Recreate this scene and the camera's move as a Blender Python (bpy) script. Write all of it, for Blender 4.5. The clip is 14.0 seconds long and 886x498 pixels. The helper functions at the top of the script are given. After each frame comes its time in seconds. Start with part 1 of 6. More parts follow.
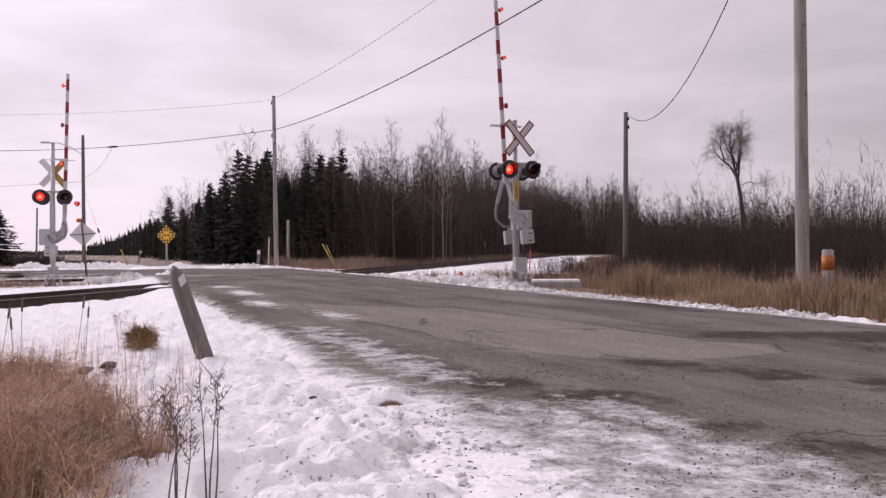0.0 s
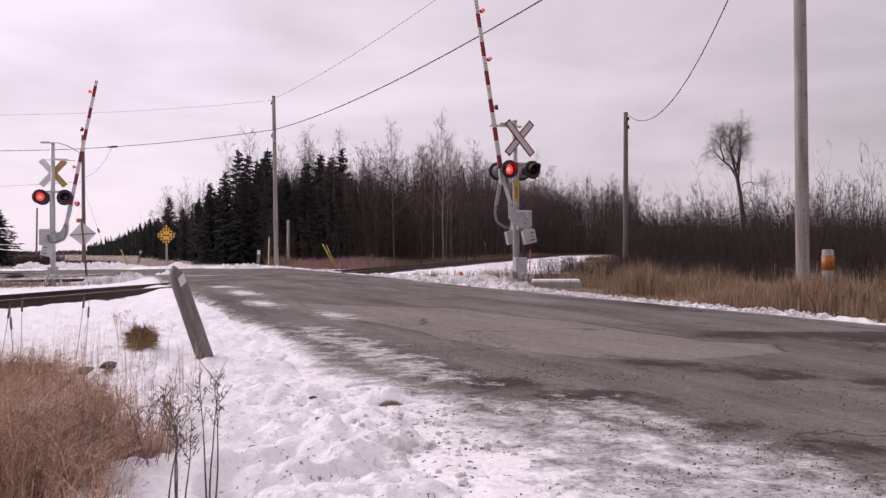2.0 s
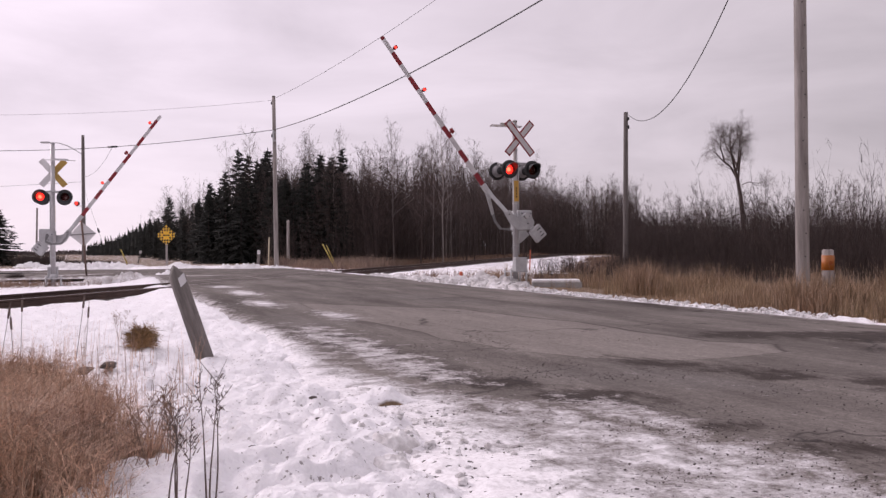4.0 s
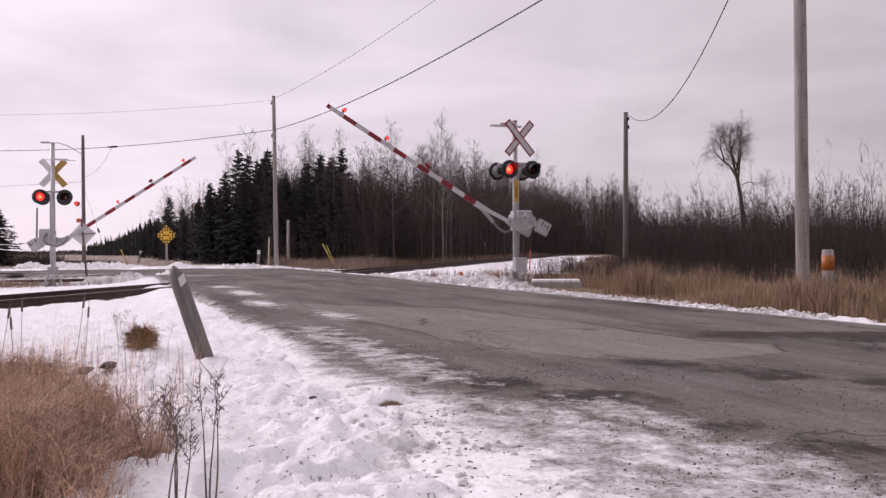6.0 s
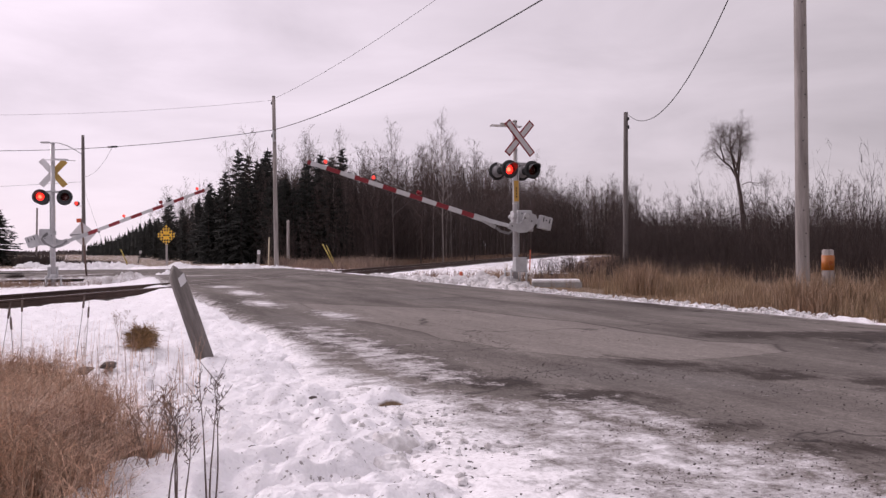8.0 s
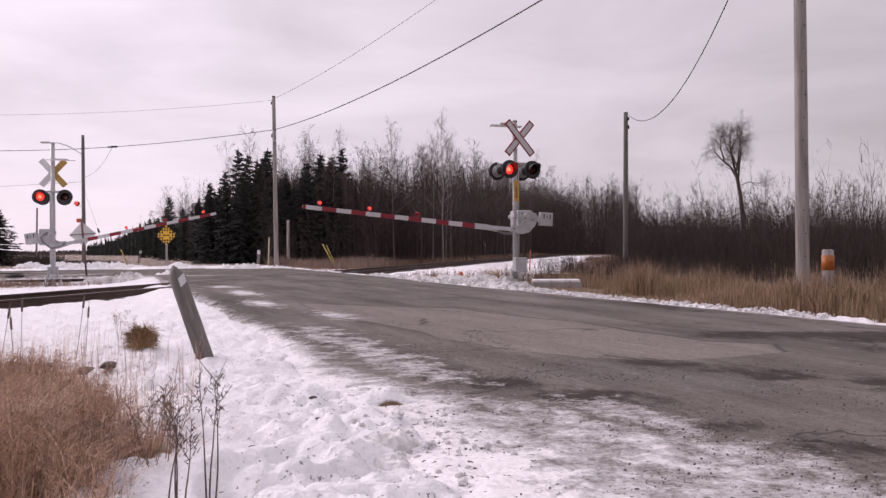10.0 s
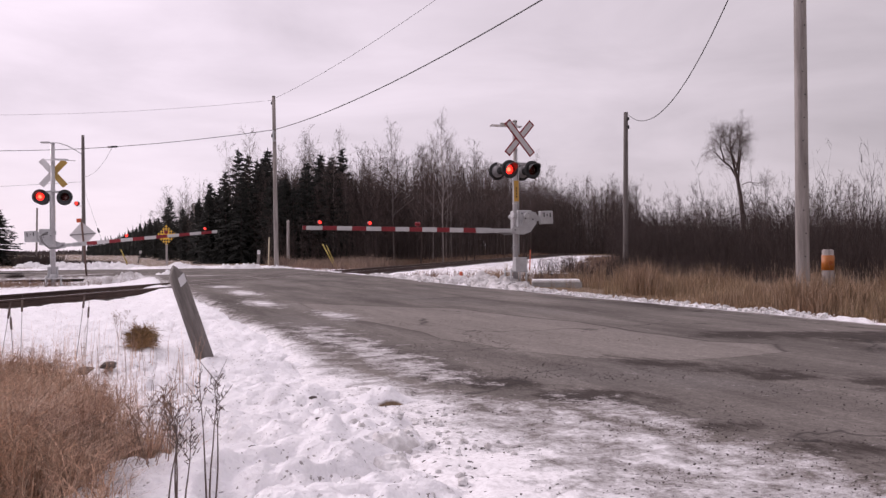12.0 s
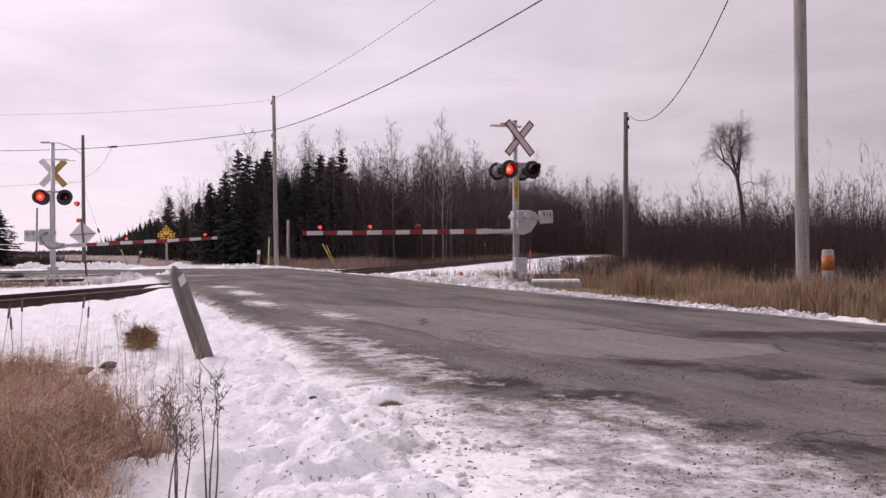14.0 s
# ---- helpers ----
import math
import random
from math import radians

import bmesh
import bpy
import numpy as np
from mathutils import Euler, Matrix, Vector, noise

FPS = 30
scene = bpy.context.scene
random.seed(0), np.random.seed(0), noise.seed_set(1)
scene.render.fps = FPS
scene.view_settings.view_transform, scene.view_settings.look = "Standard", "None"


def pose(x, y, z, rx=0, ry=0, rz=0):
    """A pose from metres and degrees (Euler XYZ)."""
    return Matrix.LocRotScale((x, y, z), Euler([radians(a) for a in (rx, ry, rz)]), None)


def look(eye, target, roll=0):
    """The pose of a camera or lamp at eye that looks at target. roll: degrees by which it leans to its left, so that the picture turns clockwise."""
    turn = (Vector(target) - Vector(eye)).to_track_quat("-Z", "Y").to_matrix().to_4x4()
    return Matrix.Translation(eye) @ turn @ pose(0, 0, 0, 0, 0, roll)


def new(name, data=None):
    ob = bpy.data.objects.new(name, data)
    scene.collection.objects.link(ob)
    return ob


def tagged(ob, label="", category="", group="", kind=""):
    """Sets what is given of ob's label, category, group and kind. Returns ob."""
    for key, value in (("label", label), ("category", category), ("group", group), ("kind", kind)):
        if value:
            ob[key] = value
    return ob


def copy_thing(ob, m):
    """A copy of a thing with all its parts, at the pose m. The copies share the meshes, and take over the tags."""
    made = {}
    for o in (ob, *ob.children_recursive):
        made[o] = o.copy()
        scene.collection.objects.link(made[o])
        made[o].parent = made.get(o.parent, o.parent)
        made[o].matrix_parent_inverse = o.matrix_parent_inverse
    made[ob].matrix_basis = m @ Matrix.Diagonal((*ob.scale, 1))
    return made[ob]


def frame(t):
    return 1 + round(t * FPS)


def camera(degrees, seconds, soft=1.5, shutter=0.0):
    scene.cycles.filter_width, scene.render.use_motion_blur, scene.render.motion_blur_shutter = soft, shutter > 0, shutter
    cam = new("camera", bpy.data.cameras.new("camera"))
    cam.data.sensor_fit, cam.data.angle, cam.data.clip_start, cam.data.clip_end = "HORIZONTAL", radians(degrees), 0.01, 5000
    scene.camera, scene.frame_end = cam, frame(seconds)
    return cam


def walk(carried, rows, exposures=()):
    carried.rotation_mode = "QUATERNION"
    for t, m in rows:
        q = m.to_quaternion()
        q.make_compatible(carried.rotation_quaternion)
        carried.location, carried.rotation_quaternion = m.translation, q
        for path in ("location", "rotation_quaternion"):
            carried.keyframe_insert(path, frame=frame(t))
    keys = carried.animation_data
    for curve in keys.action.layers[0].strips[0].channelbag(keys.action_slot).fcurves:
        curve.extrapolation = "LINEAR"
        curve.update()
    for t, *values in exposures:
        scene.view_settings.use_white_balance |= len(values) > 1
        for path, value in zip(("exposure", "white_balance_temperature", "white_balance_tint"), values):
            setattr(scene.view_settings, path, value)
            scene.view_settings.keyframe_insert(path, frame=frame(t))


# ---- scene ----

# ---------- camera: stands still on a low tripod beside the road ----------
cam = camera(55.2, 14.0, soft=1.4)
walk(cam, [(0.0, look((0, 0, 1.0), (0, 10, 1.0), -0.4)), (14.0, look((0, 0, 1.0), (0, 10, 1.0), -0.4))],
     exposures=[(0.0, 0.0, 6620, 24), (14.0, 0.0, 6620, 24)])

# ---------- overcast daylight ----------
SUN_EL, SUN_AZ = 28.0, -60.0   # degrees: height, and bearing from +Y towards +X


def make_world():
    w = bpy.data.worlds.new("overcast_sky")
    w.use_nodes = True
    nt = w.node_tree
    nt.nodes.clear()
    N, L = nt.nodes.new, nt.links.new
    out, bg = N("ShaderNodeOutputWorld"), N("ShaderNodeBackground")
    sky = N("ShaderNodeTexSky")
    sky.sky_type, sky.sun_disc = "NISHITA", False
    sky.sun_elevation, sky.sun_rotation = radians(SUN_EL), radians(SUN_AZ)
    tc = N("ShaderNodeTexCoord")
    # soft cloud deck, brighter towards the hidden sun and low over the horizon
    mp = N("ShaderNodeMapping")
    mp.inputs["Scale"].default_value = (1.0, 1.0, 4.0)
    L(tc.outputs["Generated"], mp.inputs["Vector"])
    nz = N("ShaderNodeTexNoise")
    nz.inputs["Scale"].default_value, nz.inputs["Detail"].default_value, nz.inputs["Roughness"].default_value = 2.4, 6, 0.55
    nz.inputs["Distortion"].default_value = 0.4
    L(mp.outputs[0], nz.inputs["Vector"])
    dot = N("ShaderNodeVectorMath")
    dot.operation = "DOT_PRODUCT"
    az = radians(SUN_AZ)
    dot.inputs[1].default_value = (math.sin(az), math.cos(az), 0.12)
    L(tc.outputs["Generated"], dot.inputs[0])
    mr = N("ShaderNodeMapRange")
    mr.inputs["From Min"].default_value, mr.inputs["From Max"].default_value = 0.1, 0.95
    mr.inputs["To Min"].default_value, mr.inputs["To Max"].default_value = 0.0, 1.0
    L(dot.outputs["Value"], mr.inputs["Value"])
    tint = N("ShaderNodeMixRGB")
    tint.inputs[1].default_value, tint.inputs[2].default_value = (0.56, 0.54, 0.56, 1), (0.90, 0.85, 0.92, 1)
    L(mr.outputs[0], tint.inputs[0])
    cr = N("ShaderNodeMapRange")
    cr.inputs["From Min"].default_value, cr.inputs["From Max"].default_value = 0.3, 0.7
    cr.inputs["To Min"].default_value, cr.inputs["To Max"].default_value = 0.84, 1.18
    L(nz.outputs["Fac"], cr.inputs["Value"])
    mul = N("ShaderNodeMixRGB")
    mul.blend_type, mul.inputs[0].default_value = "MULTIPLY", 1
    L(tint.outputs[0], mul.inputs[1])
    L(cr.outputs[0], mul.inputs[2])
    scl = N("ShaderNodeMixRGB")
    scl.blend_type, scl.inputs[0].default_value, scl.inputs[2].default_value = "MULTIPLY", 1, (0.1, 0.1, 0.1, 1)
    L(sky.outputs[0], scl.inputs[1])
    mix = N("ShaderNodeMixRGB")
    mix.inputs[0].default_value = 0.94
    L(scl.outputs[0], mix.inputs[1])
    L(mul.outputs[0], mix.inputs[2])
    # an overcast sky is brighter overhead than near the horizon
    sx = N("ShaderNodeSeparateXYZ")
    L(tc.outputs["Generated"], sx.inputs[0])
    up = N("ShaderNodeMapRange")
    up.interpolation_type = "SMOOTHSTEP"
    up.inputs["From Min"].default_value, up.inputs["From Max"].default_value = 0.26, 0.95
    up.inputs["To Min"].default_value, up.inputs["To Max"].default_value = 1.0, 1.6
    L(sx.outputs["Z"], up.inputs["Value"])
    zen = N("ShaderNodeMixRGB")
    zen.blend_type, zen.inputs[0].default_value = "MULTIPLY", 1
    L(mix.outputs[0], zen.inputs[1])
    L(up.outputs[0], zen.inputs[2])
    L(zen.outputs[0], bg.inputs["Color"])
    bg.inputs["Strength"].default_value = 1.0
    L(bg.outputs[0], out.inputs["Surface"])
    scene.world = w


make_world()
sun = new("sun", bpy.data.lights.new("sun", "SUN"))
sun.data.energy, sun.data.angle, sun.data.color = 1.5, radians(12), (1.0, 0.96, 0.93)
_az, _el = radians(SUN_AZ), radians(SUN_EL)
sun.matrix_world = look((math.sin(_az) * 60, math.cos(_az) * 60, 60 * math.tan(_el)), (0, 0, 0))

# ---------- materials ----------


def mat(name, color, rough=0.7, metal=0.0, var=0.25, scale=6.0, bump=0.3, bscale=40.0, stretch=(1, 1, 1), color2=None, island=0.0, rnd=0.0, relief=0.01):
    """A principled surface with colour variation at two scales and a fine relief."""
    m = bpy.data.materials.new(name)
    m.use_nodes = True
    nt = m.node_tree
    N, L = nt.nodes.new, nt.links.new
    b = nt.nodes["Principled BSDF"]
    b.inputs["Roughness"].default_value, b.inputs["Metallic"].default_value = rough, metal
    tc, mp = N("ShaderNodeTexCoord"), N("ShaderNodeMapping")
    mp.inputs["Scale"].default_value = stretch
    L(tc.outputs["Object"], mp.inputs["Vector"])
    n1, n2 = N("ShaderNodeTexNoise"), N("ShaderNodeTexNoise")
    n1.inputs["Scale"].default_value, n1.inputs["Detail"].default_value = scale, 6
    n2.inputs["Scale"].default_value, n2.inputs["Detail"].default_value = bscale, 4
    L(mp.outputs[0], n1.inputs["Vector"])
    L(mp.outputs[0], n2.inputs["Vector"])
    ramp = N("ShaderNodeValToRGB")
    c2 = color2 or tuple(c * (1 - var) for c in color)
    ramp.color_ramp.elements[0].position, ramp.color_ramp.elements[1].position = 0.32, 0.68
    ramp.color_ramp.elements[0].color, ramp.color_ramp.elements[1].color = (*c2, 1), (*color, 1)
    L(n1.outputs["Fac"], ramp.inputs["Fac"])
    fine = N("ShaderNodeMapRange")
    fine.inputs["From Min"].default_value, fine.inputs["From Max"].default_value = 0.3, 0.7
    fine.inputs["To Min"].default_value, fine.inputs["To Max"].default_value = 1 - var * 0.5, 1 + var * 0.3
    L(n2.outputs["Fac"], fine.inputs["Value"])
    mul = N("ShaderNodeMixRGB")
    mul.blend_type, mul.inputs[0].default_value = "MULTIPLY", 1
    L(ramp.outputs["Color"], mul.inputs[1])
    L(fine.outputs[0], mul.inputs[2])
    last = mul.outputs[0]
    if island or rnd:
        src = N("ShaderNodeNewGeometry").outputs["Random Per Island"] if island else N("ShaderNodeObjectInfo").outputs["Random"]
        amt = island or rnd
        r = N("ShaderNodeMapRange")
        r.inputs["To Min"].default_value, r.inputs["To Max"].default_value = 1 - amt, 1 + amt
        L(src, r.inputs["Value"])
        m2 = N("ShaderNodeMixRGB")
        m2.blend_type, m2.inputs[0].default_value = "MULTIPLY", 1
        L(last, m2.inputs[1])
        L(r.outputs[0], m2.inputs[2])
        last = m2.outputs[0]
    L(last, b.inputs["Base Color"])
    if bump:
        bp = N("ShaderNodeBump")
        bp.inputs["Strength"].default_value, bp.inputs["Distance"].default_value = bump, relief
        L(n2.outputs["Fac"], bp.inputs["Height"])
        L(bp.outputs[0], b.inputs["Normal"])
    return m


def glow(name, color, strength):
    m = bpy.data.materials.new(name)
    m.use_nodes = True
    nt = m.node_tree
    nt.nodes.clear()
    e, o = nt.nodes.new("ShaderNodeEmission"), nt.nodes.new("ShaderNodeOutputMaterial")
    e.inputs["Color"].default_value, e.inputs["Strength"].default_value = (*color, 1), strength
    nt.links.new(e.outputs[0], o.inputs["Surface"])
    return m


def lens_glass(name, color):
    m = bpy.data.materials.new(name)
    m.use_nodes = True
    nt = m.node_tree
    nt.nodes.clear()
    N, L = nt.nodes.new, nt.links.new
    o, mx, tr, gl, fr = N("ShaderNodeOutputMaterial"), N("ShaderNodeMixShader"), N("ShaderNodeBsdfTransparent"), N("ShaderNodeBsdfGlossy"), N("ShaderNodeFresnel")
    tr.inputs["Color"].default_value = (*color, 1)
    gl.inputs["Roughness"].default_value = 0.25
    fr.inputs["IOR"].default_value = 1.4
    L(fr.outputs[0], mx.inputs[0])
    L(tr.outputs[0], mx.inputs[1])
    L(gl.outputs[0], mx.inputs[2])
    L(mx.outputs[0], o.inputs["Surface"])
    return m


def ground_material():
    """Snow over dead grass litter; the sheet's own attribute says how much litter lies bare."""
    m = bpy.data.materials.new("snow_and_litter")
    m.use_nodes = True
    nt = m.node_tree
    N, L = nt.nodes.new, nt.links.new
    b = nt.nodes["Principled BSDF"]
    tc = N("ShaderNodeTexCoord")
    at = N("ShaderNodeAttribute")
    at.attribute_name = "bare"

    def noise_node(scale, detail=5, rough=0.55):
        n = N("ShaderNodeTexNoise")
        n.inputs["Scale"].default_value, n.inputs["Detail"].default_value, n.inputs["Roughness"].default_value = scale, detail, rough
        L(tc.outputs["Object"], n.inputs["Vector"])
        return n

    def ramp(src, p0, c0, p1, c1):
        r = N("ShaderNodeValToRGB")
        r.color_ramp.elements[0].position, r.color_ramp.elements[1].position = p0, p1
        r.color_ramp.elements[0].color, r.color_ramp.elements[1].color = c0, c1
        L(src, r.inputs["Fac"])
        return r

    n_big, n_mid, n_fine, n_speck = noise_node(0.35), noise_node(3.0, 6), noise_node(22.0, 6, 0.65), noise_node(34.0, 3, 0.5)
    # snow tone darkens in the bump's hollows: soft relief shading put into the colour
    snow = ramp(n_mid.outputs["Fac"], 0.25, (0.87, 0.855, 0.875, 1), 0.6, (0.94, 0.93, 0.95, 1))
    litter = ramp(n_fine.outputs["Fac"], 0.3, (0.07, 0.045, 0.03, 1), 0.7, (0.30, 0.21, 0.135, 1))
    # bare litter where attribute plus noise passes a threshold
    s1 = N("ShaderNodeMath")
    s1.operation = "MULTIPLY_ADD"
    s1.inputs[1].default_value, s1.inputs[2].default_value = 1.3, -0.65
    L(n_mid.outputs["Fac"], s1.inputs[0])
    s2 = N("ShaderNodeMath")
    L(at.outputs["Fac"], s2.inputs[0])
    L(s1.outputs[0], s2.inputs[1])
    s3 = N("ShaderNodeMapRange")
    s3.inputs["From Min"].default_value, s3.inputs["From Max"].default_value = 0.42, 0.58
    L(s2.outputs[0], s3.inputs["Value"])
    mix = N("ShaderNodeMixRGB")
    L(s3.outputs[0], mix.inputs[0])
    L(snow.outputs["Color"], mix.inputs[1])
    L(litter.outputs["Color"], mix.inputs[2])
    # small dark crumbs of grit and stalks on the snow, in loose fields
    sp = ramp(n_speck.outputs["Fac"], 0.64, (0, 0, 0, 1), 0.69, (1, 1, 1, 1))
    fld = ramp(n_big.outputs["Fac"], 0.36, (0.25, 0.25, 0.25, 1), 0.58, (1, 1, 1, 1))
    k = N("ShaderNodeMath")
    k.operation = "MULTIPLY"
    L(sp.outputs["Color"], k.inputs[0])
    L(fld.outputs["Color"], k.inputs[1])
    # fine relief shading, likewise multiplied into the colour
    grain = ramp(n_fine.outputs["Fac"], 0.32, (0.94, 0.935, 0.95, 1), 0.6, (1.03, 1.03, 1.03, 1))
    mixg = N("ShaderNodeMixRGB")
    mixg.blend_type, mixg.inputs[0].default_value = "MULTIPLY", 1
    L(mix.outputs[0], mixg.inputs[1])
    L(grain.outputs["Color"], mixg.inputs[2])
    mix = mixg
    # pits in the snow crust: their grey shade and dirt painted into the colour
    n_pit = noise_node(7.0, 7, 0.6)
    pit = ramp(n_pit.outputs["Fac"], 0.58, (0, 0, 0, 1), 0.70, (0.55, 0.55, 0.55, 1))
    mixp = N("ShaderNodeMixRGB")
    mixp.inputs[2].default_value = (0.40, 0.36, 0.36, 1)
    kp = N("ShaderNodeMath")
    kp.operation = "MULTIPLY"
    L(pit.outputs["Color"], kp.inputs[0])
    L(fld.outputs["Color"], kp.inputs[1])
    L(kp.outputs[0], mixp.inputs[0])
    L(mix.outputs[0], mixp.inputs[1])
    mix = mixp
    mix2 = N("ShaderNodeMixRGB")
    mix2.inputs[2].default_value = (0.14, 0.11, 0.10, 1)
    L(k.outputs[0], mix2.inputs[0])
    L(mix.outputs[0], mix2.inputs[1])
    L(mix2.outputs[0], b.inputs["Base Color"])
    b.inputs["Roughness"].default_value = 0.75
    b.inputs["Specular IOR Level"].default_value = 0.1
    add = N("ShaderNodeMath")
    add.operation = "MULTIPLY_ADD"
    add.inputs[1].default_value = 0.35
    L(n_fine.outputs["Fac"], add.inputs[0])
    L(n_mid.outputs["Fac"], add.inputs[2])
    bp = N("ShaderNodeBump")
    bp.inputs["Strength"].default_value, bp.inputs["Distance"].default_value = 0.8, 0.13
    L(add.outputs[0], bp.inputs["Height"])
    L(bp.outputs[0], b.inputs["Normal"])
    return m


def road_material():
    """Old salted asphalt: pale and dark streaks along the lane, cracks, grit, and packed snow and slush at its edge."""
    m = bpy.data.materials.new("worn_asphalt")
    m.use_nodes = True
    nt = m.node_tree
    N, L = nt.nodes.new, nt.links.new
    b = nt.nodes["Principled BSDF"]
    tc = N("ShaderNodeTexCoord")
    at = N("ShaderNodeAttribute")
    at.attribute_name = "slush"
    wet = N("ShaderNodeAttribute")
    wet.attribute_name = "damp"

    def noise_node(scale, detail=5, rough=0.55, stretch=(1, 1, 1)):
        mp = N("ShaderNodeMapping")
        mp.inputs["Scale"].default_value = stretch
        L(tc.outputs["Object"], mp.inputs["Vector"])
        n = N("ShaderNodeTexNoise")
        n.inputs["Scale"].default_value, n.inputs["Detail"].default_value, n.inputs["Roughness"].default_value = scale, detail, rough
        L(mp.outputs[0], n.inputs["Vector"])
        return n

    def ramp(src, p0, c0, p1, c1):
        r = N("ShaderNodeValToRGB")
        r.color_ramp.elements[0].position, r.color_ramp.elements[1].position = p0, p1
        r.color_ramp.elements[0].color, r.color_ramp.elements[1].color = c0, c1
        L(src, r.inputs["Fac"])
        return r

    def mixc(fac, c1, c2, kind="MIX"):
        x = N("ShaderNodeMixRGB")
        x.blend_type = kind
        if isinstance(fac, float):
            x.inputs[0].default_value = fac
        else:
            L(fac, x.inputs[0])
        for i, c in ((1, c1), (2, c2)):
            if isinstance(c, tuple):
                x.inputs[i].default_value = c
            else:
                L(c, x.inputs[i])
        return x.outputs[0]

    streak = noise_node(1.0, 6, 0.6, (1.1, 0.22, 1))
    blot = noise_node(0.55, 4, 0.5, (1, 0.5, 1))
    grit = noise_node(70.0, 3, 0.6)
    clump = noise_node(3.6, 12, 0.82, (1.05, 0.95, 1))
    base = ramp(streak.outputs["Fac"], 0.33, (0.091, 0.079, 0.073, 1), 0.66, (0.196, 0.176, 0.163, 1)).outputs["Color"]
    base = mixc(ramp(blot.outputs["Fac"], 0.55, (0, 0, 0, 1), 0.68, (0.5, 0.5, 0.5, 1)).outputs["Color"], base, (0.19, 0.175, 0.168, 1))
    pat = N("ShaderNodeAttribute")
    pat.attribute_name = "old_patch"
    base = mixc(ramp(pat.outputs["Fac"], 0.45, (0, 0, 0, 1), 0.62, (0.68, 0.68, 0.68, 1)).outputs["Color"], base, (0.234, 0.210, 0.194, 1))
    rim = N("ShaderNodeValToRGB")
    for p, v in ((0.36, 0.0), (0.44, 0.7), (0.50, 0.0)):
        e_ = rim.color_ramp.elements.new(p)
        e_.color = (v, v, v, 1)
    rim.color_ramp.elements[-1].color = (0, 0, 0, 1)
    L(pat.outputs["Fac"], rim.inputs["Fac"])
    base = mixc(rim.outputs["Color"], base, (0.045, 0.038, 0.036, 1))
    coarse = noise_node(13.0, 5, 0.65, (1.2, 0.7, 1))
    base = mixc(0.9, base, ramp(coarse.outputs["Fac"], 0.3, (0.84, 0.835, 0.83, 1), 0.7, (1.14, 1.14, 1.14, 1)).outputs["Color"], "MULTIPLY")
    stones = noise_node(38.0, 3, 0.6)
    base = mixc(0.9, base, ramp(stones.outputs["Fac"], 0.34, (0.82, 0.815, 0.81, 1), 0.66, (1.16, 1.16, 1.16, 1)).outputs["Color"], "MULTIPLY")
    lanes = noise_node(1.0, 6, 0.6, (6.0, 0.5, 1))
    base = mixc(0.45, base, ramp(lanes.outputs["Fac"], 0.35, (0.78, 0.77, 0.77, 1), 0.65, (1.2, 1.2, 1.2, 1)).outputs["Color"], "MULTIPLY")
    rag = noise_node(4.2, 10, 0.8, (1.2, 0.6, 1))
    wk = N("ShaderNodeMath")
    wk.operation = "MULTIPLY_ADD"
    wk.inputs[1].default_value = 2.2
    L(rag.outputs["Fac"], wk.inputs[0])
    L(wet.outputs["Fac"], wk.inputs[2])
    wr = N("ShaderNodeMapRange")
    wr.inputs["From Min"].default_value, wr.inputs["From Max"].default_value = 1.44, 1.80
    wr.inputs["To Max"].default_value = 0.88
    L(wk.outputs[0], wr.inputs["Value"])
    base = mixc(wr.outputs[0], base, (0.040, 0.031, 0.028, 1))
    base = mixc(0.8, base, ramp(grit.outputs["Fac"], 0.3, (0.78, 0.78, 0.78, 1), 0.7, (1.18, 1.18, 1.18, 1)).outputs["Color"], "MULTIPLY")
    # cracks: a warped cell pattern, only in worn fields
    warp = noise_node(0.9, 4, 0.6)
    wv = N("ShaderNodeVectorMath")
    wv.operation = "MULTIPLY_ADD"
    wv.inputs[1].default_value = (1.6, 1.6, 0)
    L(warp.outputs["Color"], wv.inputs[0])
    L(tc.outputs["Object"], wv.inputs[2])
    vo = N("ShaderNodeTexVoronoi")
    vo.feature = "DISTANCE_TO_EDGE"
    vo.inputs["Scale"].default_value = 0.42
    L(wv.outputs[0], vo.inputs["Vector"])
    crack = ramp(vo.outputs["Distance"], 0.0, (1, 1, 1, 1), 0.011, (0, 0, 0, 1))
    cf = ramp(noise_node(0.5, 2).outputs["Fac"], 0.50, (0, 0, 0, 1), 0.56, (0.75, 0.75, 0.75, 1))
    base = mixc(mixc(1.0, crack.outputs["Color"], cf.outputs["Color"], "MULTIPLY"), base, (0.03, 0.026, 0.026, 1))
    # slush and packed snow
    s1 = N("ShaderNodeMath")
    s1.operation = "MULTIPLY_ADD"
    s1.inputs[1].default_value, s1.inputs[2].default_value = 2.7, -1.35
    L(clump.outputs["Fac"], s1.inputs[0])
    s2 = N("ShaderNodeMath")
    L(at.outputs["Fac"], s2.inputs[0])
    L(s1.outputs[0], s2.inputs[1])
    dirty = ramp(s2.outputs[0], 0.27, (0, 0, 0, 1), 0.42, (1, 1, 1, 1))
    white = ramp(s2.outputs[0], 0.42, (0, 0, 0, 1), 0.80, (1, 1, 1, 1))
    base = mixc(dirty.outputs["Color"], base, mixc(0.5, (0.33, 0.305, 0.30, 1), ramp(grit.outputs["Fac"], 0.3, (0.6, 0.6, 0.6, 1), 0.7, (1.25, 1.25, 1.25, 1)).outputs["Color"], "MULTIPLY"))
    crust = noise_node(34.0, 5, 0.65)
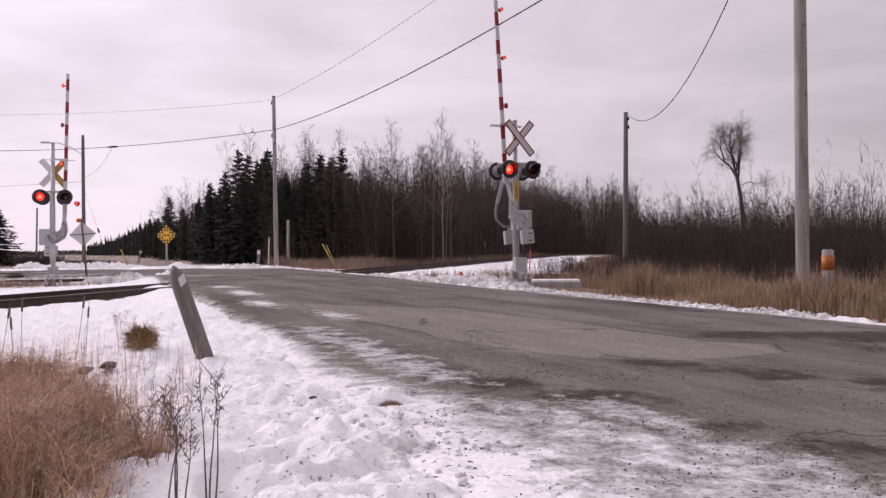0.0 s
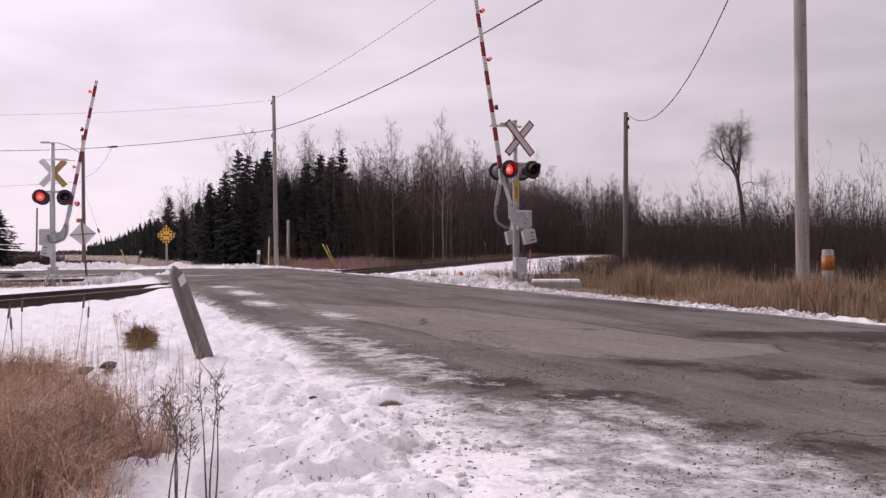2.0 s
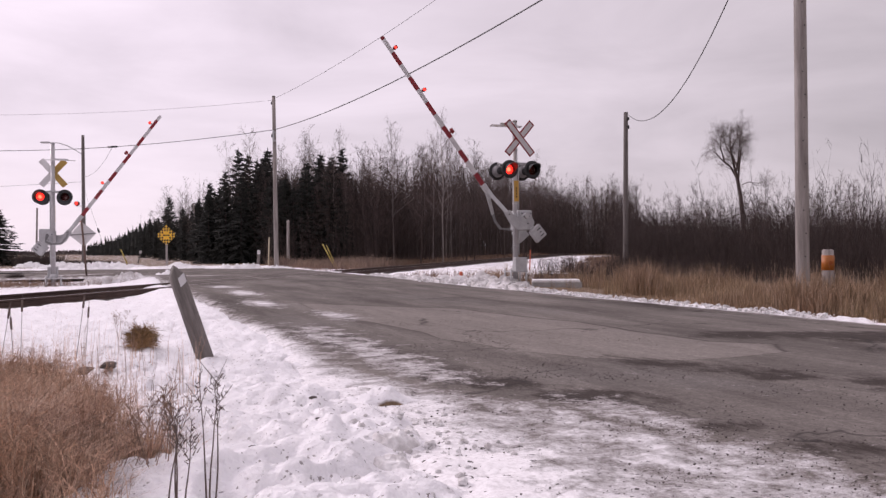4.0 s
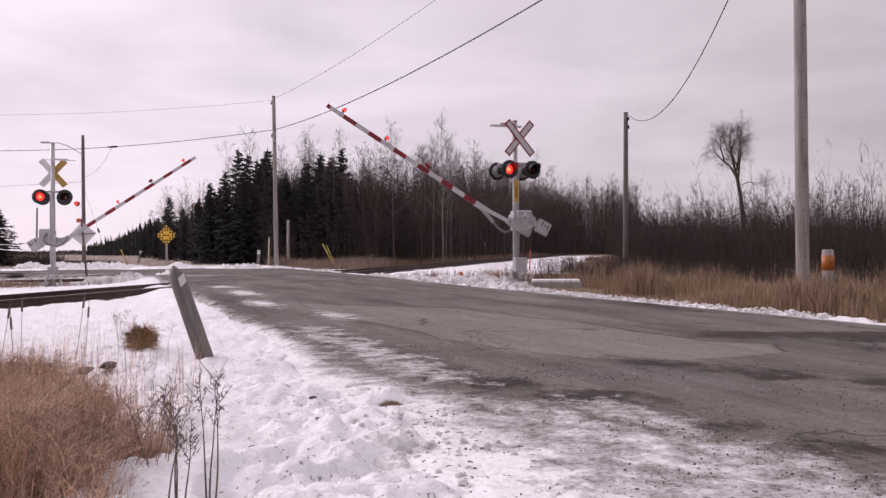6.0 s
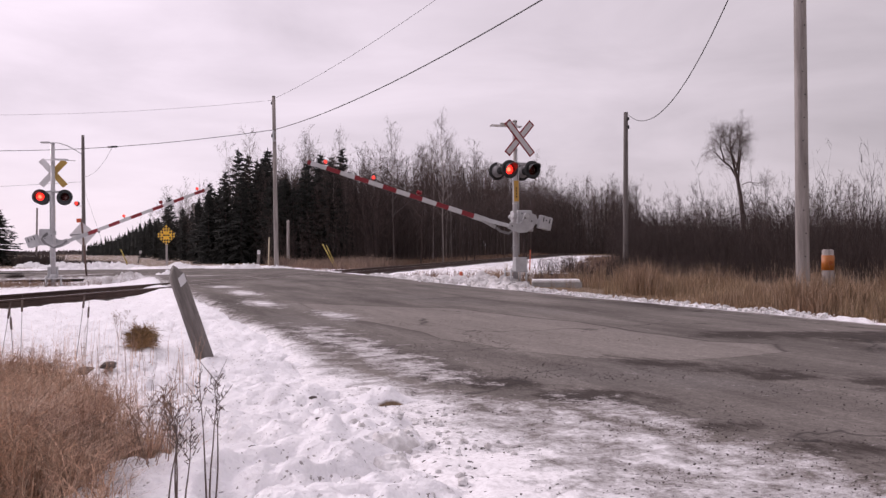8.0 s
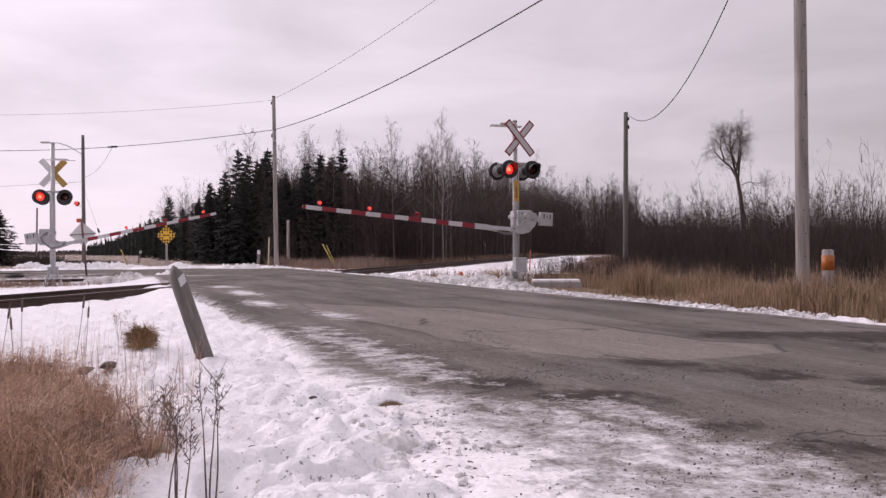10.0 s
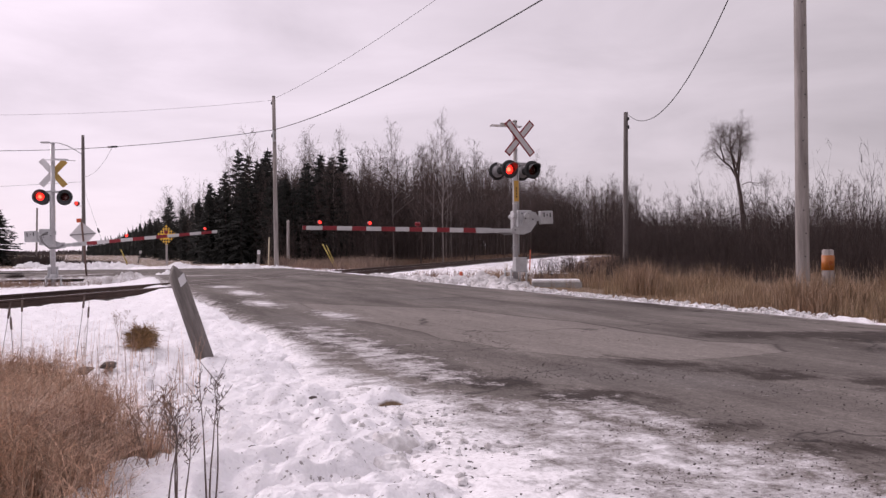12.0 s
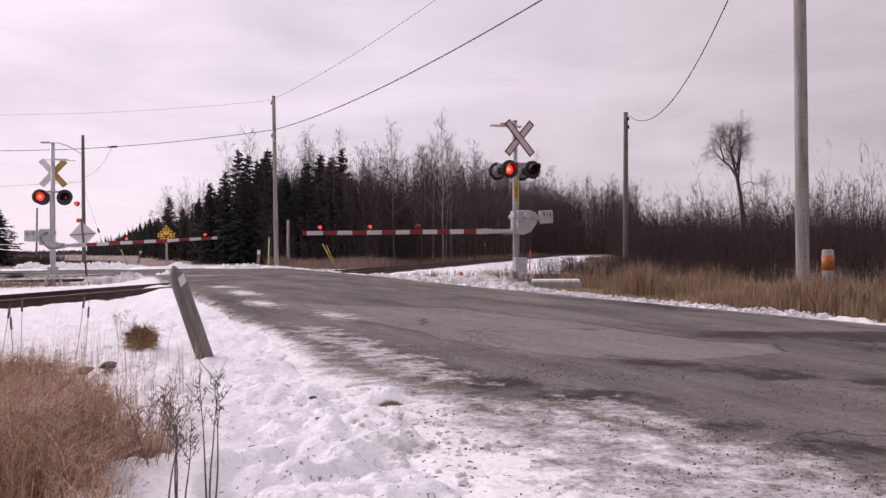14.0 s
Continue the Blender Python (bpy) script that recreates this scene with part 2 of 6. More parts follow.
    base = mixc(white.outputs["Color"], base, ramp(crust.outputs["Fac"], 0.3, (0.64, 0.62, 0.63, 1), 0.6, (0.87, 0.855, 0.87, 1)).outputs["Color"])
    crumbs = noise_node(26.0, 2, 0.5)
    cm = ramp(crumbs.outputs["Fac"], 0.66, (0, 0, 0, 1), 0.70, (1, 1, 1, 1))
    am = N("ShaderNodeMath")
    am.operation, am.use_clamp = "MULTIPLY", True
    am.inputs[1].default_value = 2.0
    L(at.outputs["Fac"], am.inputs[0])
    base = mixc(mixc(1.0, cm.outputs["Color"], am.outputs[0], "MULTIPLY"), base, (0.06, 0.05, 0.048, 1))
    L(base, b.inputs["Base Color"])
    rr = N("ShaderNodeMapRange")
    rr.inputs["To Min"].default_value, rr.inputs["To Max"].default_value = 0.92, 0.85
    L(wet.outputs["Fac"], rr.inputs["Value"])
    L(rr.outputs[0], b.inputs["Roughness"])
    b.inputs["Specular IOR Level"].default_value = 0.07
    hb = N("ShaderNodeMath")
    hb.operation = "MULTIPLY_ADD"
    hb.inputs[1].default_value = 0.12
    L(grit.outputs["Fac"], hb.inputs[0])
    L(white.outputs["Color"], hb.inputs[2])
    bp = N("ShaderNodeBump")
    bp.inputs["Strength"].default_value, bp.inputs["Distance"].default_value = 0.5, 0.03
    L(hb.outputs[0], bp.inputs["Height"])
    L(bp.outputs[0], b.inputs["Normal"])
    return m


M_GROUND, M_ROAD = ground_material(), road_material()
M_SNOW = mat("snow", (0.88, 0.87, 0.885), 0.8, 0, 0.14, 2.5, 0.9, 12, relief=0.06)
M_HEAP = mat("broken_snow", (0.88, 0.87, 0.88), 0.8, 0, 0.25, 8.0, 1.0, 30, color2=(0.52, 0.49, 0.485), relief=0.03)
M_DIRTY = mat("dirty_snow", (0.84, 0.825, 0.835), 0.8, 0, 0.35, 2.6, 0.9, 14, color2=(0.44, 0.41, 0.40), relief=0.06)
M_STEEL = mat("galvanised_steel", (0.50, 0.50, 0.51), 0.5, 0.35, 0.2, 5, 0.15, 60)
M_PALE = mat("pale_grey_paint", (0.42, 0.42, 0.43), 0.55, 0, 0.22, 5, 0.15, 50)
M_MAST = mat("weathered_aluminium", (0.47, 0.455, 0.465), 0.45, 0.2, 0.2, 4, 0.1, 40, (1, 1, 0.3))
M_BLACK = mat("black_paint", (0.022, 0.022, 0.024), 0.55, 0, 0.3, 8, 0.1, 60)
# grey of lamp housings and sign brace; also stands for shade on the far bracket
M_GREYBACK_SHADE = mat("grey_back_and_bracket_shade", (0.22, 0.215, 0.22), 0.5, 0.2, 0.25, 8, 0.1, 60)
M_WHITE = mat("white_sheeting", (0.55, 0.54, 0.55), 0.4, 0, 0.10, 6, 0.05, 60)
M_RED = mat("red_sheeting", (0.25, 0.013, 0.022), 0.45, 0, 0.2, 6, 0.05, 60)
M_SIGNBACK = mat("bare_aluminium_sign_back", (0.66, 0.65, 0.66), 0.45, 0.3, 0.12, 5, 0.05, 40)
M_GOLD = mat("weathered_yellow_back", (0.52, 0.33, 0.08), 0.6, 0, 0.25, 6, 0.1, 40)
M_NOTICE = mat("faded_yellow_notice", (0.62, 0.36, 0.07), 0.5, 0, 0.2, 6, 0.05, 50)
M_YELLOW = mat("yellow_sheeting", (0.80, 0.45, 0.03), 0.45, 0, 0.12, 6, 0.05, 50)
M_SIGNBLACK = mat("black_sheeting", (0.02, 0.02, 0.02), 0.5, 0, 0.2, 6, 0.05, 50)
M_ORANGE = mat("orange_reflective_band", (0.42, 0.125, 0.015), 0.45, 0, 0.2, 9, 0.1, 50)
M_CONC = mat("concrete", (0.36, 0.35, 0.34), 0.85, 0, 0.25, 5, 0.4, 60)
M_POLE = mat("grey_weathered_pole_wood", (0.36, 0.325, 0.31), 0.85, 0, 0.3, 4, 0.6, 30, (3, 3, 0.25), color2=(0.19, 0.165, 0.155))
M_POLE_DARK = mat("dark_pole_wood", (0.16, 0.14, 0.135), 0.85, 0, 0.3, 4, 0.6, 30, (3, 3, 0.25))
M_POST = mat("stained_guide_post_wood", (0.21, 0.185, 0.175), 0.8, 0, 0.45, 3, 0.7, 25, (4, 4, 0.4), color2=(0.10, 0.088, 0.082))
M_RAIL = mat("rusty_rail_steel", (0.085, 0.05, 0.04), 0.75, 0.2, 0.35, 6, 0.4, 60)
M_RAILTOP = mat("polished_rail_head", (0.32, 0.28, 0.27), 0.35, 0.8, 0.2, 6, 0.1, 60)
M_TIE = mat("tarred_sleeper_wood", (0.075, 0.06, 0.055), 0.9, 0, 0.3, 5, 0.5, 40, rnd=0.25)
M_BALLAST = mat("brown_ballast", (0.16, 0.125, 0.11), 0.95, 0, 0.5, 9, 1.0, 24)
M_WIRE = mat("black_cable", (0.03, 0.03, 0.032), 0.6, 0, 0.1, 5, 0, 40)
M_BARK = mat("grey_brown_bark", (0.082, 0.058, 0.053), 0.9, 0, 0.35, 3, 0.4, 30, (2, 2, 0.4), rnd=0.35)
M_BIRCH = mat("pale_birch_bark", (0.24, 0.20, 0.188), 0.85, 0, 0.4, 3, 0.3, 30, (2, 2, 0.6), rnd=0.25)
M_TWIG = mat("brown_twigs", (0.110, 0.077, 0.070), 0.9, 0, 0.3, 1, 0, 30, rnd=0.3)
M_TWIG_MASS = mat("grey_brown_twig_mass", (0.100, 0.068, 0.062), 0.9, 0, 0.3, 0.5, 0, 30, island=0.3)
M_BRUSH = mat("red_brown_brush", (0.050, 0.033, 0.030), 0.9, 0, 0.35, 0.6, 0, 30, island=0.32)
M_NEEDLE = mat("spruce_needles", (0.020, 0.022, 0.018), 0.9, 0, 0.4, 1.2, 0, 30, island=0.4)
M_TAN = mat("dead_tan_grass", (0.32, 0.225, 0.13), 0.8, 0, 0.4, 0.9, 0, 30, island=0.55, color2=(0.24, 0.145, 0.09))
M_FIELD = mat("dull_brown_field_grass", (0.30, 0.20, 0.14), 0.85, 0, 0.4, 0.7, 0, 30, island=0.5, color2=(0.13, 0.078, 0.06))
M_FOOT = mat("pale_brown_tangled_grass", (0.27, 0.19, 0.14), 0.85, 0, 0.4, 0.7, 0, 30, island=0.45, color2=(0.15, 0.10, 0.08))
M_BROWNGRASS = mat("dead_brown_grass", (0.60, 0.40, 0.28), 0.8, 0, 0.5, 2.4, 0, 30, island=0.6, color2=(0.30, 0.17, 0.115))
M_GOLDGRASS = mat("golden_brown_grass", (0.38, 0.225, 0.10), 0.8, 0, 0.4, 4, 0, 30, island=0.6, color2=(0.12, 0.07, 0.03))
M_DRYTIP = mat("pale_dry_grass_tips", (0.50, 0.37, 0.27), 0.8, 0, 0.3, 2.5, 0, 30, island=0.5, color2=(0.28, 0.18, 0.125))
M_STALK = mat("dry_weed_stalk", (0.13, 0.095, 0.08), 0.85, 0, 0.3, 8, 0.2, 60)
M_STALK2 = mat("red_brown_weed", (0.26, 0.165, 0.12), 0.85, 0, 0.35, 8, 0.1, 60)
M_STONE = mat("frozen_dirt_lump", (0.10, 0.08, 0.075), 0.9, 0, 0.4, 6, 0.6, 30)
M_YPIPE = mat("yellow_marker_plastic", (0.55, 0.42, 0.08), 0.5, 0, 0.15, 6, 0.05, 50)
M_REDFLAG = mat("orange_red_stake", (0.55, 0.10, 0.04), 0.6, 0, 0.2, 6, 0.05, 50)
M_GLOW = glow("lit_red_lamp", (1.0, 0.05, 0.03), 3.6)
M_HOT = glow("lit_lamp_centre", (1.0, 0.14, 0.07), 8.0)
M_ARMGLOW = glow("lit_arm_lamp", (1.0, 0.045, 0.03), 2.6)
M_LENS = lens_glass("red_lens_glass", (0.95, 0.42, 0.38))
M_DARKRED = mat("unlit_red_glass", (0.075, 0.008, 0.010), 0.3, 0, 0.2, 8, 0, 40)

# ---------- plan ----------
HEAD = radians(22.0)                                     # the road runs 22 degrees left of the view
ALONG = np.array([-math.sin(HEAD), math.cos(HEAD)])
ACROSS = np.array([math.cos(HEAD), math.sin(HEAD)])
TRACK_TAN, TRACK_X0 = 0.236, -13.4                       # track centre: x = X0 + TAN * y
ROAD_LEFT, ROAD_RIGHT = 2.0, 9.25


def plan(s, t):
    return (s * ACROSS[0] + t * ALONG[0], s * ACROSS[1] + t * ALONG[1])


def smooth(v):
    v = np.clip(v, 0, 1)
    return v * v * (3 - 2 * v)


def vnoise(x, y, scale, seed=0):
    """Smooth value noise, -1 to 1, on arrays."""
    x, y = np.asarray(x, float) / scale + seed * 17.13, np.asarray(y, float) / scale - seed * 9.71
    i, j = np.floor(x), np.floor(y)
    fx, fy = smooth(x - i), smooth(y - j)

    def h(a, c):
        v = np.sin(a * 127.1 + c * 311.7 + seed * 74.7) * 43758.5453
        return (v - np.floor(v)) * 2 - 1
    return (h(i, j) * (1 - fx) + h(i + 1, j) * fx) * (1 - fy) + (h(i, j + 1) * (1 - fx) + h(i + 1, j + 1) * fx) * fy


def track_dist(x, y):
    """Sideways distance from the track's centre line, positive to its right."""
    return (x - (TRACK_X0 + TRACK_TAN * y)) * math.cos(math.atan(TRACK_TAN))


def snow_edge(t):
    """Where the lying snow begins beside the road: it gives way to slush on the widened verge by the camera."""
    return 2.0 - 0.25 * smooth((7.5 - t) / 4.5)


def asphalt_edge(t):
    return 2.0 + 0.95 * smooth((7.0 - t) / 3.5)


def flare(t):
    """How far the asphalt opens to the left where the side road joins."""
    return np.maximum(9.0 * smooth((t - 36.5) / 6.0) * smooth((56 - t) / 6.0), 1.3 * smooth((t - 45) / 8.0) * smooth((120 - t) / 30.0))


def ditch_patch(x, y):
    """How far inside the clump of dead grass in the ditch a place lies, above 0 inside."""
    e = ((x + 2.7 + 0.25 * (y - 4.3)) / 1.3) ** 2 + ((y - 4.3) / 2.2) ** 2
    return 1 - e + 0.35 * vnoise(x, y, 0.45, 71)


def ground_z(x, y):
    x, y = np.asarray(x, float), np.asarray(y, float)
    s, t = x * ACROSS[0] + y * ACROSS[1], x * ALONG[0] + y * ALONG[1]
    r = np.hypot(x, y)
    near = np.clip(1.3 - r / 22, 0, 1)
    rough = vnoise(x, y, 0.9, 33) * 0.018 + vnoise(x, y, 0.5, 1) * 0.020 + vnoise(x, y, 0.2, 2) * 0.026 + vnoise(x, y, 0.1, 9) * 0.024 + vnoise(x, y, 0.055, 34) * 0.012
    rough = rough - 0.045 * smooth((vnoise(x, y, 0.24, 8) - 0.5) / 0.3) - 0.03 * smooth((vnoise(x, y, 0.12, 36) - 0.55) / 0.2)
    e = snow_edge(t) - flare(t) + vnoise(x, y, 0.8, 3) * 0.16 + vnoise(x, y, 0.3, 4) * 0.10
    left = smooth((e - s) / (0.35 + 0.4 * smooth((9.0 - t) / 3.0)))
    z = -0.07 + left * 0.085
    ditch = smooth((0.5 - s) / 3.5) * smooth((22 - t) / 6)
    z = z - ditch * 0.26
    right = smooth((s - ROAD_RIGHT + vnoise(x, y, 0.6, 5) * 0.10) / 0.3)
    z = z + right * 0.055 - smooth((s - 10.2) / 3.0) * 0.12
    z = z + (left + right) * rough * (0.4 + near)
    z = z - 0.26 * smooth((-track_dist(x, y) - 3.0) / 2.5) * smooth((2.2 - s) / 1.5) * (0.45 + 0.55 * smooth((43 - y) / 4))
    td = np.abs(track_dist(x, y))
    bed = smooth((6.0 - td) / 2.5)
    onroad = smooth((s - 0.6) / 1.0) * smooth((11.0 - s) / 1.4)
    level = -0.13 + rough * 0.5 + onroad * np.where((s > 1.75) & (s < 9.2), 0.03, 0.155)
    level = level + 0.07 * smooth((np.abs(track_dist(x, y)) - 1.0) / 0.5) * (s < 1.75)
    z = z * (1 - bed) + level * bed
    # hollow and broken snow by the widened verge
    c = np.hypot(s - 1.45, (t - 4.75))
    z = z + np.clip(1 - c / 0.8, 0, 1) * (0.065 + vnoise(x, y, 0.17, 6) * 0.085 + vnoise(x, y, 0.08, 10) * 0.045)
    c = np.hypot(s - 1.15, t - 4.2)
    z = z + np.clip(1 - c / 0.5, 0, 1) * (0.06 + vnoise(x, y, 0.14, 26) * 0.06)
    ridge = np.exp(-((x + 0.36) / 0.24) ** 2 - ((y - 5.62) / 0.13) ** 2)
    z = z + ridge * (0.13 + 0.05 * vnoise(x, y, 0.1, 35)) - 0.10 * np.exp(-((x + 0.34) / 0.2) ** 2 - ((y - 5.28) / 0.16) ** 2)
    z = z + 0.07 * smooth((t - 48.4) / 1.0) * smooth((11.0 - s) / 1.0) * (1 + 2 * rough)
    far = smooth((r - 60) / 200)
    return z * (1 - far) - 0.25 * far


def build_mesh(name, verts, faces, material, smooth_shade=True):
    me = bpy.data.meshes.new(name)
    me.from_pydata(verts, [], faces)
    me.materials.append(material)
    if smooth_shade:
        me.polygons.foreach_set("use_smooth", [True] * len(me.polygons))
    me.update()
    return me


def grid_mesh(name, P, material):
    n, m = P.shape[:2]
    idx = np.arange(n * m).reshape(n, m)
    q = np.stack([idx[:-1, :-1], idx[:-1, 1:], idx[1:, 1:], idx[1:, :-1]], -1).reshape(-1, 4)
    me = bpy.data.meshes.new(name)
    me.from_pydata(P.reshape(-1, 3).tolist(), [], q.tolist())
    me.materials.append(material)
    me.polygons.foreach_set("use_smooth", [True] * len(me.polygons))
    return me


def add_attr(me, name, values):
    a = me.attributes.new(name, "FLOAT", "POINT")
    a.data.foreach_set("value", np.asarray(values, np.float32).ravel())


def make_ground():
    ang = np.concatenate([np.arange(-33, 33, 0.2), np.arange(33, 327.1, 1.5)])
    ang = np.radians(ang)
    rad = [0.0, 0.15, 0.4]
    while rad[-1] < 3500:
        rad.append(rad[-1] * (1.03 if rad[-1] < 2.2 else 1.0095 if rad[-1] < 9 else 1.018 if rad[-1] < 20 else 1.05))
    A, R = np.meshgrid(ang, np.array(rad))
    X, Y = R * np.sin(A), R * np.cos(A)
    Z = ground_z(X, Y)
    me = grid_mesh("ground", np.stack([X, Y, Z], -1), M_GROUND)
    s, t = X * ACROSS[0] + Y * ACROSS[1], X * ALONG[0] + Y * ALONG[1]
    td = track_dist(X, Y)
    bare = smooth((s - 9.75 + vnoise(X, Y, 0.5, 7) * 0.2) / 0.4) * smooth((td - 6.0 + 2.5 * vnoise(X, Y, 2.0, 25)) / 3) * 0.95
    bare = np.maximum(bare, smooth((R - 48) / 10) * np.where(s > 9.5, 0.9, 0.28 + 0.34 * smooth((R - 55) / 6)) * np.where((td > 0) & (td < 7) & (Y < 130), 0.35, 1.0))
    bare = np.maximum(bare, 0.54 * smooth((ditch_patch(X, Y) + 0.1) / 0.5))
    bare = np.maximum(bare, 0.9 * smooth((td - 3) / 1) * smooth((7 - td) / 2) * smooth((Y - 42) / 8))
    bare = np.maximum(bare, 0.62 * np.exp(-(((X + 16) / 2.6) ** 2 + ((Y - 30.5) / 1.2) ** 2)))
    bare = np.maximum(bare, 0.95 * np.exp(-((X + 0.34) / 0.13) ** 2 - ((Y - 5.45) / 0.08) ** 2))
    bare = np.maximum(bare, 0.58 * np.exp(-((s - 1.75) / 0.14) ** 2 - ((t - 4.5) / 0.2) ** 2))
    bare = bare * (1 - 0.95 * smooth((td - 2.0) / 0.6) * smooth((10.0 - td + 1.5 * vnoise(X, Y, 2.0, 29)) / 2) * (Y < 130) * (s > 9.5) * (Y > 26))
    add_attr(me, "bare", bare)
    tagged(new("ground", me), "snow-covered verge with dead grass litter", "ground", kind="structure")


def make_road():
    t = np.concatenate([np.arange(-40, 0, 1.0), np.arange(0, 7.5, 0.05), np.arange(7.5, 20, 0.11), np.arange(20, 49.3, 0.4)])
    s = np.linspace(0, 1, 130) ** 1.5 * 10
    S, T = np.meshgrid(s, t)
    smin = 1.05 + 0.55 * smooth((T - 6.0) / 4.0) - flare(T)
    S = smin + (S - s[0]) / (s[-1] - s[0]) * (s[-1] - smin)
    Z = 0.012 - 0.0022 * (S - 5.6) ** 2 * 0.6
    X, Y = S * ACROSS[0] + T * ALONG[0], S * ACROSS[1] + T * ALONG[1]
    td = np.abs(track_dist(X, Y))
    lift = smooth((9 - td) / 6)
    Z = Z * (1 - lift) + 0.045 * lift + vnoise(S, T, 0.9, 11) * 0.006
    Z = Z - 0.09 * smooth((smin + 0.45 - S) / 0.45) - 0.06 * smooth((S - ROAD_RIGHT) / 0.3)
    SF = S + flare(T)
    slush = smooth((asphalt_edge(T) + 0.25 + 0.3 * smooth((6 - T) / 2) - SF) / 0.9) * (0.53 + 0.09 * smooth((7 - T) / 3) + 0.14 * vnoise(S, T, 0.9, 27)) + 0.32 * smooth((snow_edge(T) + 0.45 - SF) / 0.7)
    slush = slush + 0.36 * smooth((smin + 0.75 - S) / 0.6) * (T < 12)
    Z = Z + slush * (vnoise(S, T, 0.4, 12) * 0.014 + vnoise(S, T, 0.2, 13) * 0.016 + vnoise(S, T, 0.11, 37) * 0.014) * np.clip(1.6 - T / 10, 0.2, 1)
    slush = np.maximum(slush, 0.50 * np.exp(-((S - 2.45) / 0.42) ** 2) * smooth((12.5 - T) / 2.5) * smooth((T - 5.0) / 1.5))
    for ps, pt, rs, rt, amt in ((2.75, 15.8, 0.35, 1.2, 0.75), (3.0, 19.5, 0.4, 1.6, 0.75), (3.3, 12.6, 0.3, 1.2, 0.62), (3.0, 23.0, 0.5, 1.0, 0.7),
                                (-1.5, 41.5, 2.6, 0.8, 0.62), (2.9, 4.3, 0.3, 0.7, 0.55), (3.4, 33.5, 1.5, 0.5, 0.6)):
        slush = np.maximum(slush, amt * np.exp(-((S - ps) / rs) ** 2 - ((T - pt) / rt) ** 2))
    slush = np.maximum(slush, 0.62 * smooth((S - ROAD_RIGHT + 0.25) / 0.25))
    n1, n2 = vnoise(S * 2, T, 1.2, 14), vnoise(S, T * 2, 0.5, 17)
    damp = 1.0 * smooth((0.55 - np.abs(S - asphalt_edge(T) - 0.45)) / 0.4) * np.clip(0.45 + 0.5 * n1 + 0.35 * n2, 0, 1) * smooth((14 - T) / 6)
    # dark bands where wheels turn off the verge
    damp = np.maximum(damp, 0.98 * np.exp(-((Y - 9.75 + 0.08 * X + 0.14 * n2) / (0.30 + 0.09 * X)) ** 2) * smooth((X - 2.3) / 1.0) * np.clip(0.9 + 0.2 * n2, 0, 1))
    damp = np.maximum(damp, 0.85 * np.exp(-((Y - 8.55 + 0.75 * X + 0.2 * n2) / 0.55) ** 2) * smooth((X - 0.9) / 0.8) * np.clip(0.75 + 0.35 * n2, 0, 1))
    damp = np.maximum(damp, 0.75 * smooth((0.50 - np.abs(S - 8.8)) / 0.4) * smooth((20 - T) / 5) * np.clip(0.55 + 0.5 * vnoise(S * 3, T, 1.5, 16), 0, 1))
    damp = np.maximum(damp, 0.55 * smooth((0.45 - np.abs(S - 6.0)) / 0.4) * smooth((T - 9) / 3) * np.clip(0.2 + 0.6 * vnoise(S * 3, T, 3.0, 18), 0, 1))
    edge = np.interp(T, [5.6, 6.1, 6.6, 7.6, 8.8, 12.4, 20], [9, 4.6, 3.95, 3.65, 3.5, 3.35, 3.3]) + 0.10 * vnoise(S, T, 0.7, 19)
    edge2 = np.interp(T, [5.6, 6.2, 6.7, 7.2, 9.0, 13.0, 16.0], [3, 6.0, 6.3, 5.9, 5.9, 5.4, 3.0]) + 0.10 * vnoise(S, T, 0.7, 20)
    patch = smooth((S - edge) / 0.25 + 0.5) * smooth((edge2 - S) / 0.9 + 0.5)
    P = np.stack([S, T, Z], -1)
    me = grid_mesh("road", P, M_ROAD)
    add_attr(me, "slush", np.clip(slush, 0, 1))
    add_attr(me, "damp", np.clip(damp, 0, 1))
    add_attr(me, "old_patch", np.clip(patch, 0, 1))
    ob = new("road", me)
    ob.matrix_world = Matrix.Rotation(HEAD, 4, "Z")
    tagged(ob, "old grey salted asphalt road with slushy edge", "road", kind="structure")
    # side road that joins beyond the crossing
    u, v = np.meshgrid(np.arange(0, 70, 0.7), np.arange(-3.2, 3.3, 0.3))
    P2 = np.stack([u, v, 0.02 - 0.002 * v * v + vnoise(u, v, 1.0, 21) * 0.006], -1)
    me2 = grid_mesh("side_road", P2, M_ROAD)
    add_attr(me2, "slush", (0.62 * smooth((np.abs(v) - 2.4) / 0.8) + 0.25 * (vnoise(u, v, 2.0, 22) > 0.55)))
    add_attr(me2, "damp", np.zeros(u.shape))
    add_attr(me2, "old_patch", np.zeros(u.shape))
    ob2 = new("side_road", me2)
    ob2.matrix_world = Matrix.Translation((-13.0, 45.5, -0.07)) @ Matrix.Rotation(radians(180 - 10), 4, "Z")
    tagged(ob2, "grey side road with snowy edges", "road", kind="structure")


make_ground()
make_road()

# ---------- mesh tools ----------


